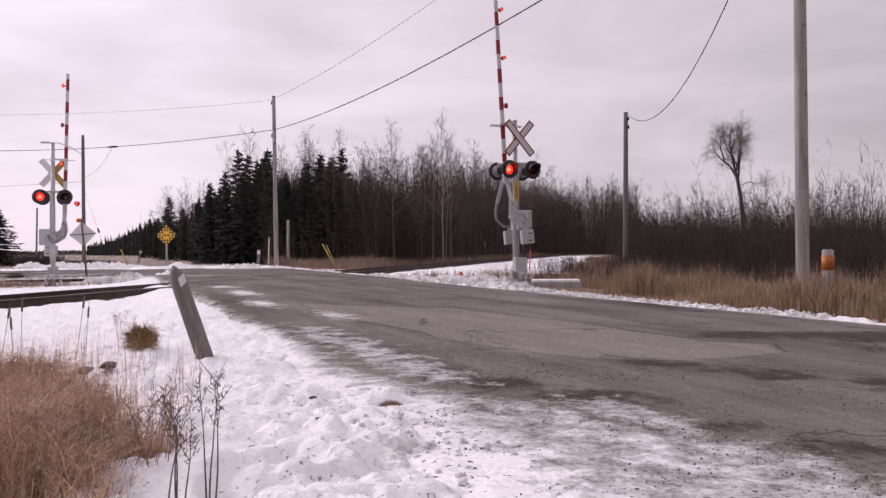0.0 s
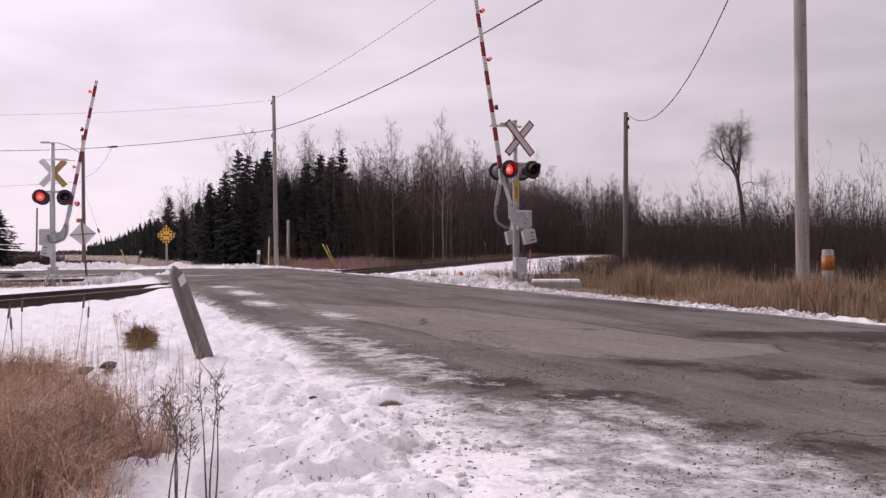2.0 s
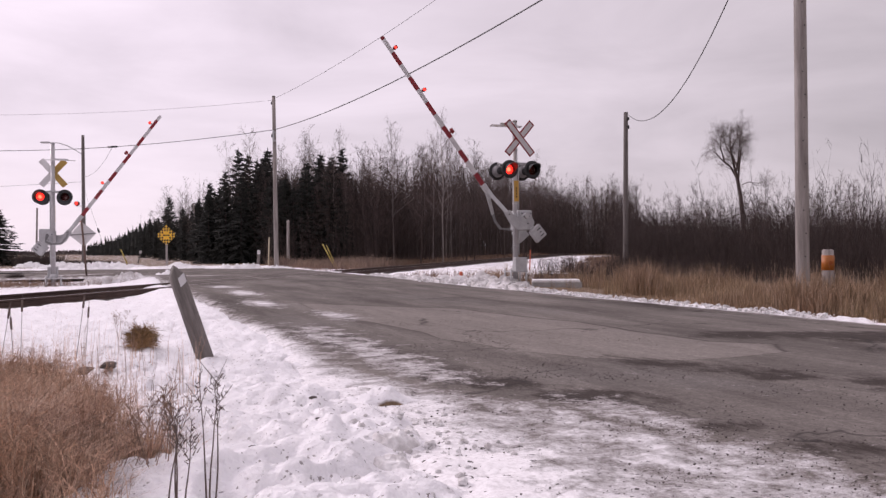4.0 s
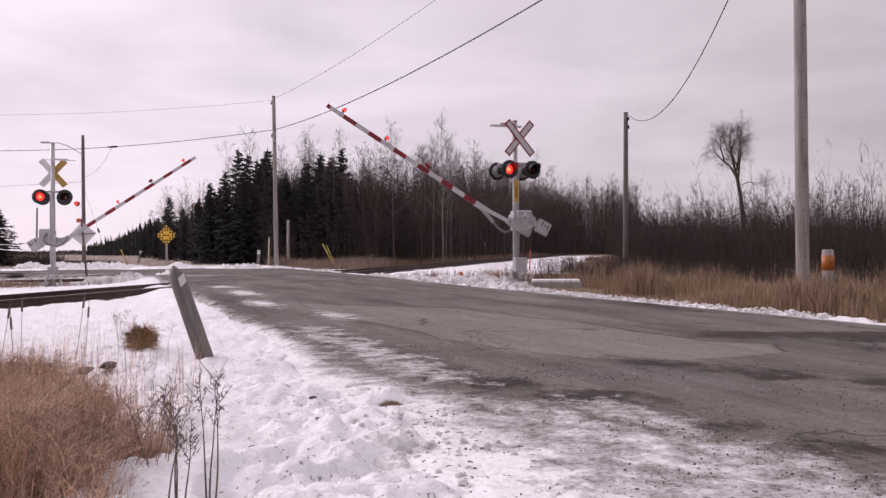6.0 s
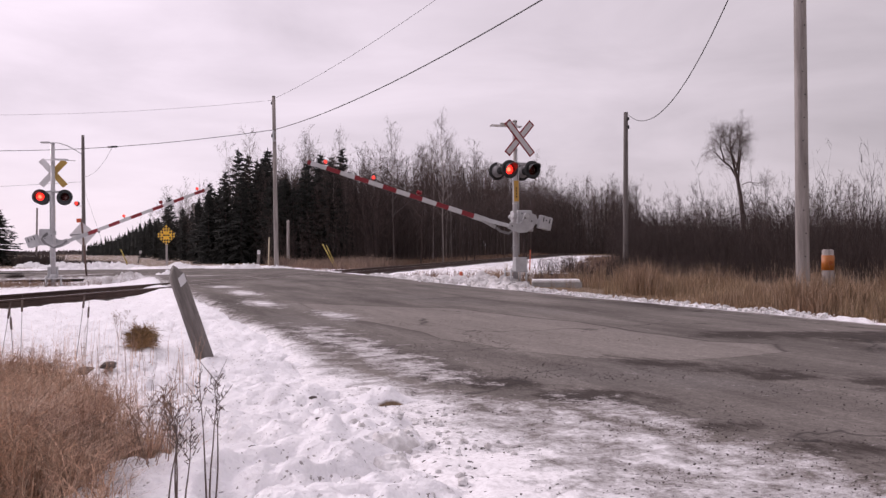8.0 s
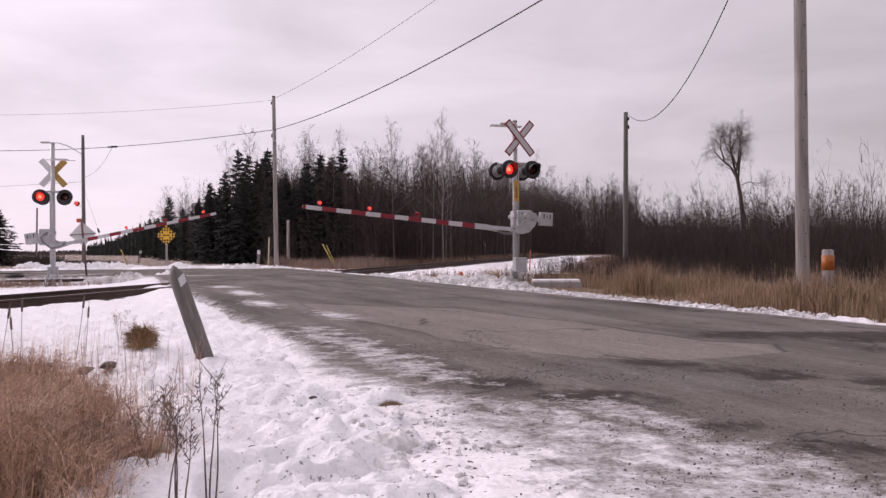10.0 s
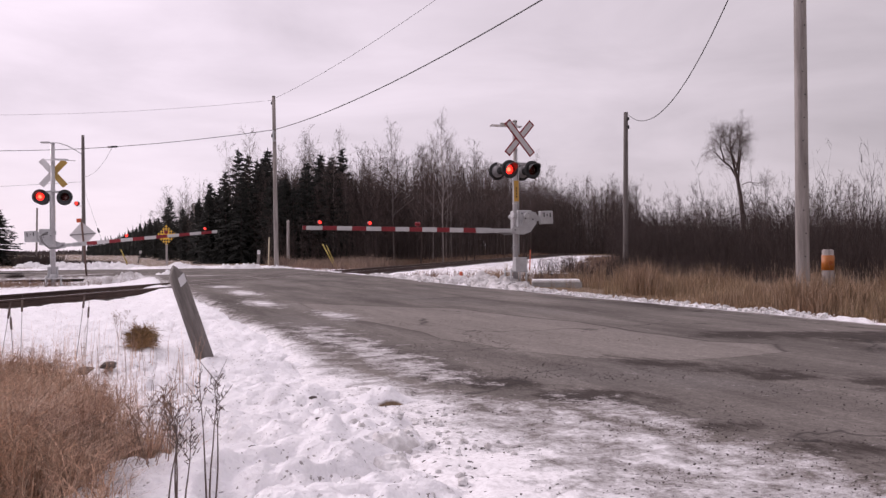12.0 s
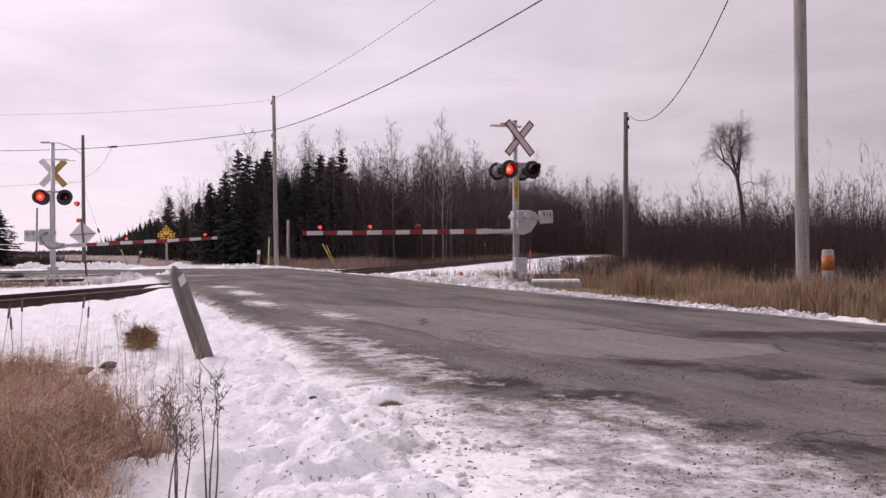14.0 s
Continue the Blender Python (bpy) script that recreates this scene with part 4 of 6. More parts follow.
        cw = part("counterweight", bm_box((0.39, 0.16, 0.38), T3((-0.60, yy + (0.06 if yy > 0 else -0.06), -0.04)) @ RY(3), 0.02), M_PALE, arm, "grey counterweight block")
        for kx in (-0.10, 0.0, 0.10):
            part("weight_slot", bm_box((0.028, 0.012, 0.13 if kx else 0.05), T3((-0.60 + kx, yy + (0.143 if yy > 0 else -0.143), 0.03)) @ RY(3), 0.003), M_BLACK, cw)
    part("arm_clamp", bm_box((0.46, 0.11, 0.15), T3((stripes[0] - 0.20, 0.02, z0)), 0.012), M_STEEL, arm)
    edges = stripes + [arm_len]
    red = True
    for a0, a1 in zip(edges[:-1], edges[1:]):
        w0 = 0.136 - 0.030 * a0 / arm_len
        part("arm_stripe", bm_box((a1 - a0, 0.05, w0), T3(((a0 + a1) / 2, 0.02, z0)), 0.006), M_RED if red else M_WHITE, arm)
        red = not red
    for i, q in enumerate(lamps_at):
        lamp_bm = small_lamp(0.85)
        la = part("arm_lamp", lamp_bm, [M_RED, M_ARMGLOW], arm, "small red gate arm lamp")
        la.matrix_local = T3((q, 0.02, z0 + 0.15))
        if i:
            MOVERS.append((la, "arm_lamp", (T3((q, 0.02, z0 + 0.15)), (i - 1) if stripes[0] > 1.3 else 2 - i)))
    MOVERS.append((arm, "gate", (shaft, angles)))
    return g


ANG_R = [(0, 86.8), (1.45, 86.8), (1.6, 86.3), (1.8, 84.0), (2.0, 81.1), (2.4, 75.5), (3.0, 67.5), (3.2, 64.7), (4.2, 50.0), (5.3, 36.6), (5.5, 34.7), (6.0, 30.6), (6.5, 26.7), (7.0, 23.0),
         (7.5, 19.5), (8.0, 16.2), (8.2, 14.9), (9.2, 9.2), (10.3, 4.5), (10.6, 3.5), (11.0, 2.5), (11.5, 1.5), (12.0, 0.7), (12.5, 0.1), (13.0, -0.3), (13.5, -0.5), (14.0, -0.6)]
ANG_L = [(0, 88.4), (1.05, 88.4), (1.3, 86.8), (1.5, 84.4), (2.0, 78.8), (2.5, 72.8), (3.0, 67.0), (3.2, 64.6), (4.2, 51.4), (5.3, 39.9), (5.5, 38.2), (6.0, 34.6), (6.5, 31.3), (7.0, 28.0),
         (7.5, 25.0), (8.0, 22.0), (8.2, 20.8), (9.2, 15.6), (10.3, 11.1), (10.6, 10.0), (11.0, 8.5), (11.5, 6.9), (12.0, 5.4), (12.5, 4.1), (13.0, 3.6), (13.5, 3.2), (14.0, 3.0)]
SIG_R, SIG_L = (2.087, 24.4, 0.07), (-13.98, 30.4, -0.22)
crossing_signal(T3(SIG_R) @ Matrix.Rotation(HEAD + math.pi, 4, "Z"), 4.58, 6.37, [1.41, 1.82, 2.24, 2.62, 3.05, 3.43, 3.83, 4.23, 4.65, 5.05, 5.46, 5.85, 6.28], (5.92, 4.55, 3.18), (-0.18, 1.862), 0.43, ANG_R,
                "grey crossing signal mast with lowering striped gate beside the road")
crossing_signal(T3(SIG_L) @ Matrix.Rotation(HEAD, 4, "Z"), 5.09, 5.81, [1.13, 1.51, 1.92, 2.32, 2.74, 3.15, 3.57, 3.97, 4.39, 4.78, 5.2, 5.6], (5.36, 3.94, 2.54), (-0.09, 1.853), 0.45, ANG_L,
                "grey crossing signal mast seen from behind beyond the track")

# ---------- track ----------


def make_track():
    ta = math.atan(TRACK_TAN)
    tm = T3((TRACK_X0, 0, 0)) @ Matrix.Rotation(-ta, 4, "Z")   # local y along the track
    tr = thing("railway_track", tm, "rusty railway track with rails, sleepers and ballast", "railway track")
    prof = [(-0.07, -0.172), (0.07, -0.172), (0.07, -0.158), (0.012, -0.14), (0.010, -0.05), (0.036, -0.036), (0.036, -0.004), (0.03, 0.0), (-0.03, 0.0), (-0.036, -0.004), (-0.036, -0.036), (-0.010, -0.05), (-0.012, -0.14), (-0.07, -0.158)]
    ys = list(np.arange(-60, 60, 4.0)) + list(np.arange(60, 420, 20.0))
    for rx in (0.7175 + 0.036, -0.7175 - 0.036):
        bm = bmesh.new()
        rings = [[bm.verts.new((rx + a, y, 0.052 + b)) for a, b in prof] for y in ys]
        for r0, r1 in zip(rings[:-1], rings[1:]):
            for k in range(len(prof)):
                f = bm.faces.new((r0[k], r0[(k + 1) % len(prof)], r1[(k + 1) % len(prof)], r1[k]))
                f.material_index = 1 if k == 7 else 0
        bmesh.ops.recalc_face_normals(bm, faces=bm.faces)
        part("rail", bm, [M_RAIL, M_RAILTOP], tr, "rusty steel rail")
    # ballast bed, left out under the road
    for name, y0, y1 in (("ballast", -60, 24), ("ballast", 38.5, 400)):
        u, v = np.meshgrid(np.arange(-2.1, 2.11, 0.14), np.concatenate([np.arange(y0, min(y1, 70), 0.3), np.arange(70, y1, 5)]) if y1 > 70 else np.arange(y0, y1, 0.3))
        z = -0.135 - 0.16 * smooth((np.abs(u) - 1.3) / 0.8) + vnoise(u, v, 0.22, 31) * 0.025
        part_mesh(name, grid_mesh(name, np.stack([u, v, z], -1), M_BALLAST), tr, "brown stone ballast")["kind"] = "stuff"
    tie = build_box_mesh("sleeper", (2.5, 0.22, 0.16), M_TIE)
    for y in np.arange(0, 23.6, 0.56):
        o = part_mesh("sleeper", tie, tr)
        o.matrix_local = T3((0, y, -0.185))
    for y in np.arange(42, 130, 0.56):
        o = part_mesh("sleeper", tie, tr)
        o.matrix_local = T3((0, y, -0.185))
    for rx in (0.7175 - 0.10, -0.7175 + 0.10):
        part("flange_board", bm_box((0.12, 11.5, 0.08), T3((rx, 31.6, 0.0)), 0.008), M_TIE, tr, "dark flangeway board in the road")


def build_box_mesh(name, size, material):
    bm = bm_box(size, Matrix(), min(size) * 0.06)
    me = bpy.data.meshes.new(name)
    bm.to_mesh(me)
    bm.free()
    me.materials.append(material)
    return me


make_track()

# ---------- poles and wires ----------


def utility_pole(x, y, z, h, r0, r1, material, label, lean=(0, 0), arm=None):
    p = thing("utility_pole", T3((x, y, z)), label, "utility pole", "utility poles")
    b = Build()
    segs, nn = 14, 14
    for k in range(segs + 1):
        q, r = k / segs, r0 + (r1 - r0) * k / segs
        b.v += [(lean[0] * q + r * math.cos(6.28319 * j / nn), lean[1] * q + r * math.sin(6.28319 * j / nn), h * q) for j in range(nn)]
    for k in range(segs):
        b.f += [(k * nn + j, k * nn + (j + 1) % nn, (k + 1) * nn + (j + 1) % nn, (k + 1) * nn + j) for j in range(nn)]
    b.f.append(tuple(segs * nn + j for j in range(nn)))
    part_mesh("pole_shaft", b.mesh("pole_shaft", material, True), p)
    return p


BIG = utility_pole(6.58, 15.5, -0.15, 11.0, 0.122, 0.095, M_POLE, "tall grey wooden utility pole beside the road", (-0.04, 0))
for k in range(14):
    part("pole_tag", bm_cyl(0.011, 0.011, 0.02, T3((-0.03 + 0.02 * (k % 3), -0.120 + 0.0011 * k, 0.55 + k * 0.42)) @ RX(90), 8), M_BLACK, BIG)
MID = utility_pole(8.83, 41.0, -0.2, 7.75, 0.135, 0.105, M_POLE_DARK, "dark wooden utility pole among the brush", (0.06, 0))
part("insulator", bm_cyl(0.05, 0.04, 0.16, T3((0.16, -0.1, 7.35)), 10), M_BLACK, MID)
part("insulator", bm_cyl(0.05, 0.04, 0.16, T3((0.16, -0.1, 6.95)), 10), M_BLACK, MID)
CEN = utility_pole(-9.83, 50.0, -0.1, 10.15, 0.14, 0.10, M_POLE, "grey wooden utility pole beyond the crossing", (-0.10, 0))
part("pole_bracket", bm_box((0.08, 0.3, 0.5), T3((-0.1, -0.1, 7.9)), 0.01), M_STEEL, CEN)
part("insulator", bm_cyl(0.05, 0.04, 0.16, T3((-0.22, 0, 9.7)), 10), M_BLACK, CEN)
part("guy_clamp", bm_cyl(0.125, 0.125, 0.06, T3((-0.08, 0, 8.0)), 14), M_STEEL, CEN)
part("transformer_bracket", bm_box((0.16, 0.2, 0.12), T3((-0.06, -0.14, 7.55)), 0.02), M_STEEL, CEN)
part("insulator", bm_cyl(0.05, 0.04, 0.2, T3((-0.2, -0.05, 7.75)), 10), M_BLACK, CEN)
part("pole_cap", bm_cyl(0.11, 0.09, 0.05, T3((-0.10, 0, 10.15)), 14), M_POLE_DARK, CEN)
LEF = utility_pole(-25.0, 59.0, -0.1, 9.2, 0.14, 0.10, M_POLE_DARK, "dark wooden pole with a street lamp arm", (-0.02, 0))
lb = Build()
arm_pts = [(0, 0, 7.8), (-0.5, -0.05, 8.15), (-1.1, -0.1, 8.48), (-1.7, -0.1, 8.66), (-2.4, -0.1, 8.70)]
for a_, b_ in zip(arm_pts[:-1], arm_pts[1:]):
    lb.tube(a_, b_, 0.03, 0.03, 8)
part_mesh("lamp_arm", lb.mesh("lamp_arm", M_STEEL, True), LEF)
rl_ = part("red_lamp", small_lamp(2.2), [M_RED, M_ARMGLOW], LEF, "small red flashing lamp on the pole")
MOVERS.append((rl_, "arm_lamp", (T3((-0.42, -0.1, 4.45)), 0)))
part("lamp_stay", bm_cyl(0.02, 0.02, 0.42, T3((-0.42, -0.05, 4.27)) @ RY(90), 8), M_STEEL, LEF)
part("lamp_head", bm_box((0.62, 0.24, 0.12), T3((-2.6, -0.1, 8.70)), 0.04), M_STEEL, LEF, "grey street lamp head")
utility_pole(-36.0, 75.0, -0.2, 5.1, 0.09, 0.07, M_POLE, "thin distant wooden pole", (0.1, 0))
utility_pole(-24.9, 86.0, -0.2, 6.0, 0.10, 0.07, M_POLE, "thin wooden pole before the spruces", (-0.4, 0))
utility_pole(-10.05, 55.0, -0.2, 3.15, 0.10, 0.09, M_POLE, "short grey wooden post at the wood edge")


def wire(name, p0, p1, sag, r, label):
    b = Build()
    p0, p1 = Vector(p0), Vector(p1)
    n, m = 40, 6
    side = (p1 - p0).cross(Vector((0, 0, 1))).normalized()
    for k in range(n + 1):
        c = p0.lerp(p1, k / n) - Vector((0, 0, 4 * sag * (k / n) * (1 - k / n)))
        b.v += [tuple(c + side * r * math.cos(6.28319 * i / m) + Vector((0, 0, r * math.sin(6.28319 * i / m)))) for i in range(m)]
    for k in range(n):
        b.f += [(k * m + i, k * m + (i + 1) % m, (k + 1) * m + (i + 1) % m, (k + 1) * m + i) for i in range(m)]
    tagged(new(name, b.mesh(name, M_WIRE, True)), label, "overhead wire", "overhead wires")


wire("overhead_wire", (-9.95, 50.0, 8.1), (6.5, 15.5, 8.4), 0.7, 0.020, "thick black overhead cable between poles")
wire("overhead_wire", (-9.95, 50.0, 9.93), (6.5, 15.5, 10.5), 0.6, 0.008, "thin overhead wire between poles")
wire("overhead_wire", (9.0, 40.9, 7.40), (6.5, 15.5, 8.6), 2.0, 0.015, "black service wire to the tall pole")
wire("overhead_wire", (-9.95, 50.0, 8.1), (-50.0, 62.0, 9.9), 1.3, 0.019, "thick black overhead cable beyond the crossing")
wire("overhead_wire", (-9.95, 50.0, 9.85), (-50.0, 62.0, 12.1), 0.9, 0.007, "thin overhead wire beyond the crossing")
wire("overhead_wire", (-25.0, 58.9, 5.85), (-60.0, 60.0, 5.2), 0.3, 0.009, "thin low wire from the lamp pole")
wire("overhead_wire", (-20.7, 53.2, 7.56), (-24.9, 58.9, 6.2), 0.45, 0.009, "loose service drop to the lamp pole")

wire("guy_wire", (-24.9, 58.9, 5.3), (-22.7, 58.0, -0.2), 0.0, 0.009, "thin guy wire from the lamp pole to the ground")
gi_ = thing("guy_insulator", T3((-23.75, 58.43, 2.45)) @ RY(-22), "small dark strain insulator on the guy wire", "insulator")
part("insulator_body", bm_cyl(0.07, 0.05, 0.34, T3((0, 0, -0.17)), 10, 0.015), M_BLACK, gi_)
sp_ = thing("cable_splice", T3((-20.7, 53.2, 7.56)) @ RZ(-17), "dark splice case hanging on the overhead cable", "cable splice")
part("splice_case", bm_cyl(0.06, 0.06, 0.7, T3((-0.35, 0, 0)) @ RY(90), 10, 0.015), M_BLACK, sp_)

# ---------- posts and signs ----------


def guide_post():
    """Leaning round post with a bevelled top and a pale reflector."""
    p = Vector((-2.08, 7.62, -0.16))
    m = T3(p) @ RY(-20.5) @ RX(-6) @ RZ(20)
    g = thing("guide_post", m, "leaning weathered wooden guide post in the snow", "guide post")
    bm = bm_cyl(0.076, 0.074, 1.16, n=28)
    # the top is cut to a slanting point
    for co, no in (((0, 0, 1.10), (0.80, -0.25, 0.55)), ((0, 0, 1.10), (-0.80, -0.25, 0.55)), ((0, 0, 1.12), (0, 0.3, 1))):
        res = bmesh.ops.bisect_plane(bm, geom=bm.verts[:] + bm.edges[:] + bm.faces[:], plane_co=co, plane_no=no, clear_outer=True)
        es = [e for e in res["geom_cut"] if isinstance(e, bmesh.types.BMEdge)]
        bmesh.ops.contextual_create(bm, geom=es)
    part("post_shaft", bm, M_POST, g)
    ref = bmesh.new()
    n = 8
    vs = []
    for zz in (0.90, 0.985):
        for rr_ in (0.0765, 0.0785):
            vs.append([ref.verts.new((rr_ * math.cos(radians(-92 + 8 * k)), rr_ * math.sin(radians(-92 + 8 * k)), zz + (k - 4) * 0.006)) for k in range(n)])
    for a_, b_ in ((1, 3), (0, 1), (3, 2), (2, 0)):
        for k in range(n - 1):
            ref.faces.new((vs[a_][k], vs[a_][k + 1], vs[b_][k + 1], vs[b_][k]))
    part("reflector", ref, M_WHITE, g, "pale grey reflector patch")


guide_post()


def marker_post():
    g = thing("marker_post", T3((7.72, 17.0, -0.2)), "short grey post with an orange band", "marker post")
    part("post_shaft", bm_cyl(0.122, 0.112, 1.14, n=24, bevel=0.02), M_POLE, g)
    part("orange_band", bm_lathe([(0.118, 0.72), (0.1235, 0.722), (0.1215, 1.02), (0.112, 1.022)], 24), M_ORANGE, g, "orange reflective band")
    part("reflector", bm_box((0.07, 0.012, 0.08), T3((0.0, -0.126, 0.87)), 0.004), mat("dark_orange_reflector", (0.35, 0.08, 0.01), 0.4), g)


marker_post()


def diamond_back():
    """Diamond warning sign seen from behind, on a leaning post."""
    g = thing("warning_sign", T3((-15.36, 36.5, -0.05)) @ RZ(20) @ RY(-4.5), "diamond road sign seen from its bare metal back", "road sign")
    part("sign_post", bm_cyl(0.04, 0.04, 2.45, n=8), mat("rusty_sign_post", (0.20, 0.13, 0.11), 0.8, 0.1), g)
    part("sign_plate", bm_box((0.76, 0.012, 0.76), T3((0.0, 0.05, 1.80)) @ RY(45), 0.003), M_SIGNBACK, g)
    part("flag", bm_box((0.20, 0.012, 0.17), T3((-0.10, 0.03, 2.40)), 0.003), M_REDFLAG, g, "small orange red plate on the sign top")
    part("brace", bm_box((1.04, 0.03, 0.045), T3((0.0, 0.02, 1.80))), M_GREYBACK_SHADE, g)


diamond_back()


def checker_sign():
    """Yellow and black checkered diamond with a double arrow on a pale post."""
    g = thing("checkerboard_sign", T3((-17.3, 53.0, 0.0)), "yellow and black checkered diamond sign with double arrow", "road sign")
    part("sign_post", bm_box((0.11, 0.11, 1.45), T3((0, 0.04, 0.7)), 0.01), M_POLE, g)
    c, a = T3((0, 0, 1.98)) @ RY(45), 0.90
    plate = part("sign_plate", bm_box((a, 0.012, a), c, 0.003), M_YELLOW, g)
    n = 8
    q = a / n
    for i in range(n):
        for j in range(n):
            if (i + j) % 2 == 0 and not (abs(i - (n - 1) / 2 - (j - (n - 1) / 2)) > 99 or (1 < i < n - 2 and 1 < j < n - 2)):
                part("check", bm_box((q * 0.98, 0.006, q * 0.98), c @ T3(((i + 0.5) * q - a / 2, -0.0095, (j + 0.5) * q - a / 2))), M_SIGNBLACK, plate)
    part("arrow", bm_join(bm_box((0.34, 0.006, 0.06), T3((0, -0.0095, 1.98))), bm_box((0.10, 0.006, 0.10), T3((0.15, -0.0105, 1.98)) @ RY(45)), bm_box((0.10, 0.006, 0.10), T3((-0.15, -0.0105, 1.98)) @ RY(45))), M_SIGNBLACK, plate, "black double arrow")


checker_sign()


def marker_stake(x, y, h, r, material, lean, label, top=None):
    z = float(ground_z(x, y))
    g = thing("marker_stake", T3((x, y, z)) @ RY(lean), label, "marker stake")
    part("stake", bm_cyl(r, r * 0.9, h, n=8), material, g)
    if top:
        part("plate", bm_box((0.19, 0.02, 0.25), T3((0, -r - 0.012, h - 0.06)), 0.004), top, g)


M_CREAM = mat("faded_cream_plastic", (0.50, 0.43, 0.30), 0.6, 0, 0.2, 6, 0.05, 50)
marker_stake(-11.15, 51.0, 0.95, 0.09, M_POST, 5, "short dark post with a pale top at the junction", M_SIGNBACK)
marker_stake(-10.72, 52.0, 1.75, 0.045, M_CREAM, 2, "slim pale marker pipe")
marker_stake(-6.35, 50.0, 1.65, 0.030, M_YPIPE, -27, "leaning yellow marker pipe")
marker_stake(-6.28, 50.2, 1.55, 0.022, M_YPIPE, -24, "leaning yellow marker pipe")
marker_stake(-26.1, 70.0, 1.25, 0.05, M_YPIPE, -24, "leaning yellow marker pipe")
marker_stake(-25.2, 70.0, 1.0, 0.05, M_POST, 14, "leaning post with a white plate", M_WHITE)
marker_stake(0.55, 27.0, 0.30, 0.06, M_REDFLAG, 4, "short orange red stake in the grass")
marker_stake(4.6, 45.0, 1.05, 0.03, M_REDFLAG, 2, "orange red survey stake")


def concrete_block():
    g = thing("concrete_slab", T3((3.15, 23.6, -0.10)) @ RZ(-4), "concrete slab topped with snow beside the signal", "concrete slab")
    part("slab", bm_box((1.35, 0.8, 0.24), T3((0, 0, 0.05)), 0.02), M_CONC, g)
    part("snow_cap", bm_box((1.30, 0.78, 0.07), T3((-0.02, 0, 0.20)), 0.03), M_SNOW, g, "snow cap")


concrete_block()
f1 = thing("signal_footing", T3((SIG_R[0], SIG_R[1], SIG_R[2])), "concrete footing of the crossing signal", "footing")
part("footing_block", bm_box((0.62, 0.56, 0.5), T3((0, 0, -0.27)) @ RZ(22), 0.02), M_CONC, f1)
f2 = thing("signal_footing", T3((SIG_L[0], SIG_L[1], SIG_L[2])), "concrete footing of the crossing signal", "footing")
part("footing_block", bm_box((0.62, 0.56, 0.5), T3((0, 0, -0.27)) @ RZ(22), 0.02), M_CONC, f2)


def snow_bank(cx, cy, length, width, height, turn, seed, material=None, res=0.065):
    """A ploughed heap of broken snow."""
    u, v = np.meshgrid(np.linspace(-1, 1, max(24, int(length / res))), np.linspace(-1, 1, max(14, int(width / res))))
    rim = np.clip(1 - np.abs(u) ** 2.5, 0, 1) * np.clip(1 - np.abs(v) ** 2, 0, 1)
    U, V = u * length / 2, v * width / 2
    k = max(0.45, min(1.0, length / 2.2))
    small = 1.0 if length > 1 else 0.55
    n = vnoise(U + seed * 5, V, 0.45 * k, seed) * 0.5 + vnoise(U, V + seed, 0.2 * k, seed + 1) * 0.55 * small + vnoise(U, V, 0.1 * k, seed + 3) * 0.5 * small + vnoise(U, V, 0.8 + length * 0.1, seed + 2) * 0.4
    z = height * rim * np.clip(0.75 + n, 0.05, 2) - 0.04 - 0.22 * (1 - rim) ** 2
    base = float(np.max(ground_z(np.array([cx]), np.array([cy]))))
    P = np.stack([U, V, z], -1)
    ob = new("snow_bank", grid_mesh("snow_bank", P, material or M_SNOW))
    ob.matrix_world = T3((cx, cy, base)) @ RZ(turn)
    tagged(ob, "heap of ploughed broken snow beside the road", "snow bank", "snow banks", "stuff")


for k_, (s_, t_, l_, w_, h_) in enumerate(((9.55, 18.6, 2.6, 0.7, 0.13), (9.75, 20.6, 2.6, 0.95, 0.20), (10.2, 22.3, 2.4, 1.2, 0.24), (9.95, 24.0, 2.8, 1.0, 0.20), (9.75, 26.2, 3.0, 0.9, 0.17),
                                           (9.8, 28.6, 3.2, 0.9, 0.15), (10.1, 31.2, 3.4, 0.8, 0.13), (10.9, 22.0, 2.2, 1.2, 0.20), (9.5, 16.4, 2.8, 0.45, 0.06), (9.5, 13.6, 3.4, 0.4, 0.03), (9.5, 10.2, 3.8, 0.4, 0.03))):
    x_, y_ = plan(s_, t_)
    snow_bank(x_, y_, l_, w_, h_, 112 + (k_ % 3) * 3, 41 + k_, M_DIRTY, 0.05)
for k_, (x_, y_, l_, w_, h_) in enumerate(((-0.14, 4.75, 0.42, 0.30, 0.09), (-0.27, 4.35, 0.45, 0.34, 0.085), (0.02, 4.65, 0.38, 0.28, 0.08), (-0.10, 4.25, 0.42, 0.34, 0.075), (-0.33, 4.02, 0.5, 0.36, 0.06),
                                           (0.12, 4.95, 0.34, 0.24, 0.07), (-0.52, 5.0, 0.4, 0.3, 0.05), (-0.05, 5.15, 0.34, 0.24, 0.08), (0.08, 4.35, 0.3, 0.22, 0.05), (-0.2, 4.55, 0.26, 0.2, 0.1))):
    snow_bank(x_, y_, l_, w_, h_, 40 * k_, 81 + k_, M_HEAP, 0.012)
snow_bank(-12.7, 33.2, 3.8, 2.2, 0.26, 12, 64, M_DIRTY, 0.05)
snow_bank(-11.6, 35.5, 3.0, 1.5, 0.18, 100, 65)
snow_bank(-10.6, 46.2, 6.5, 1.4, 0.30, 170, 66)
snow_bank(-22.0, 51.5, 8.0, 1.8, 0.36, 172, 67)
snow_bank(-26.0, 56.0, 7.0, 1.5, 0.3, 172, 68)
snow_bank(-15.5, 50.2, 4.0, 1.0, 0.22, 170, 69)
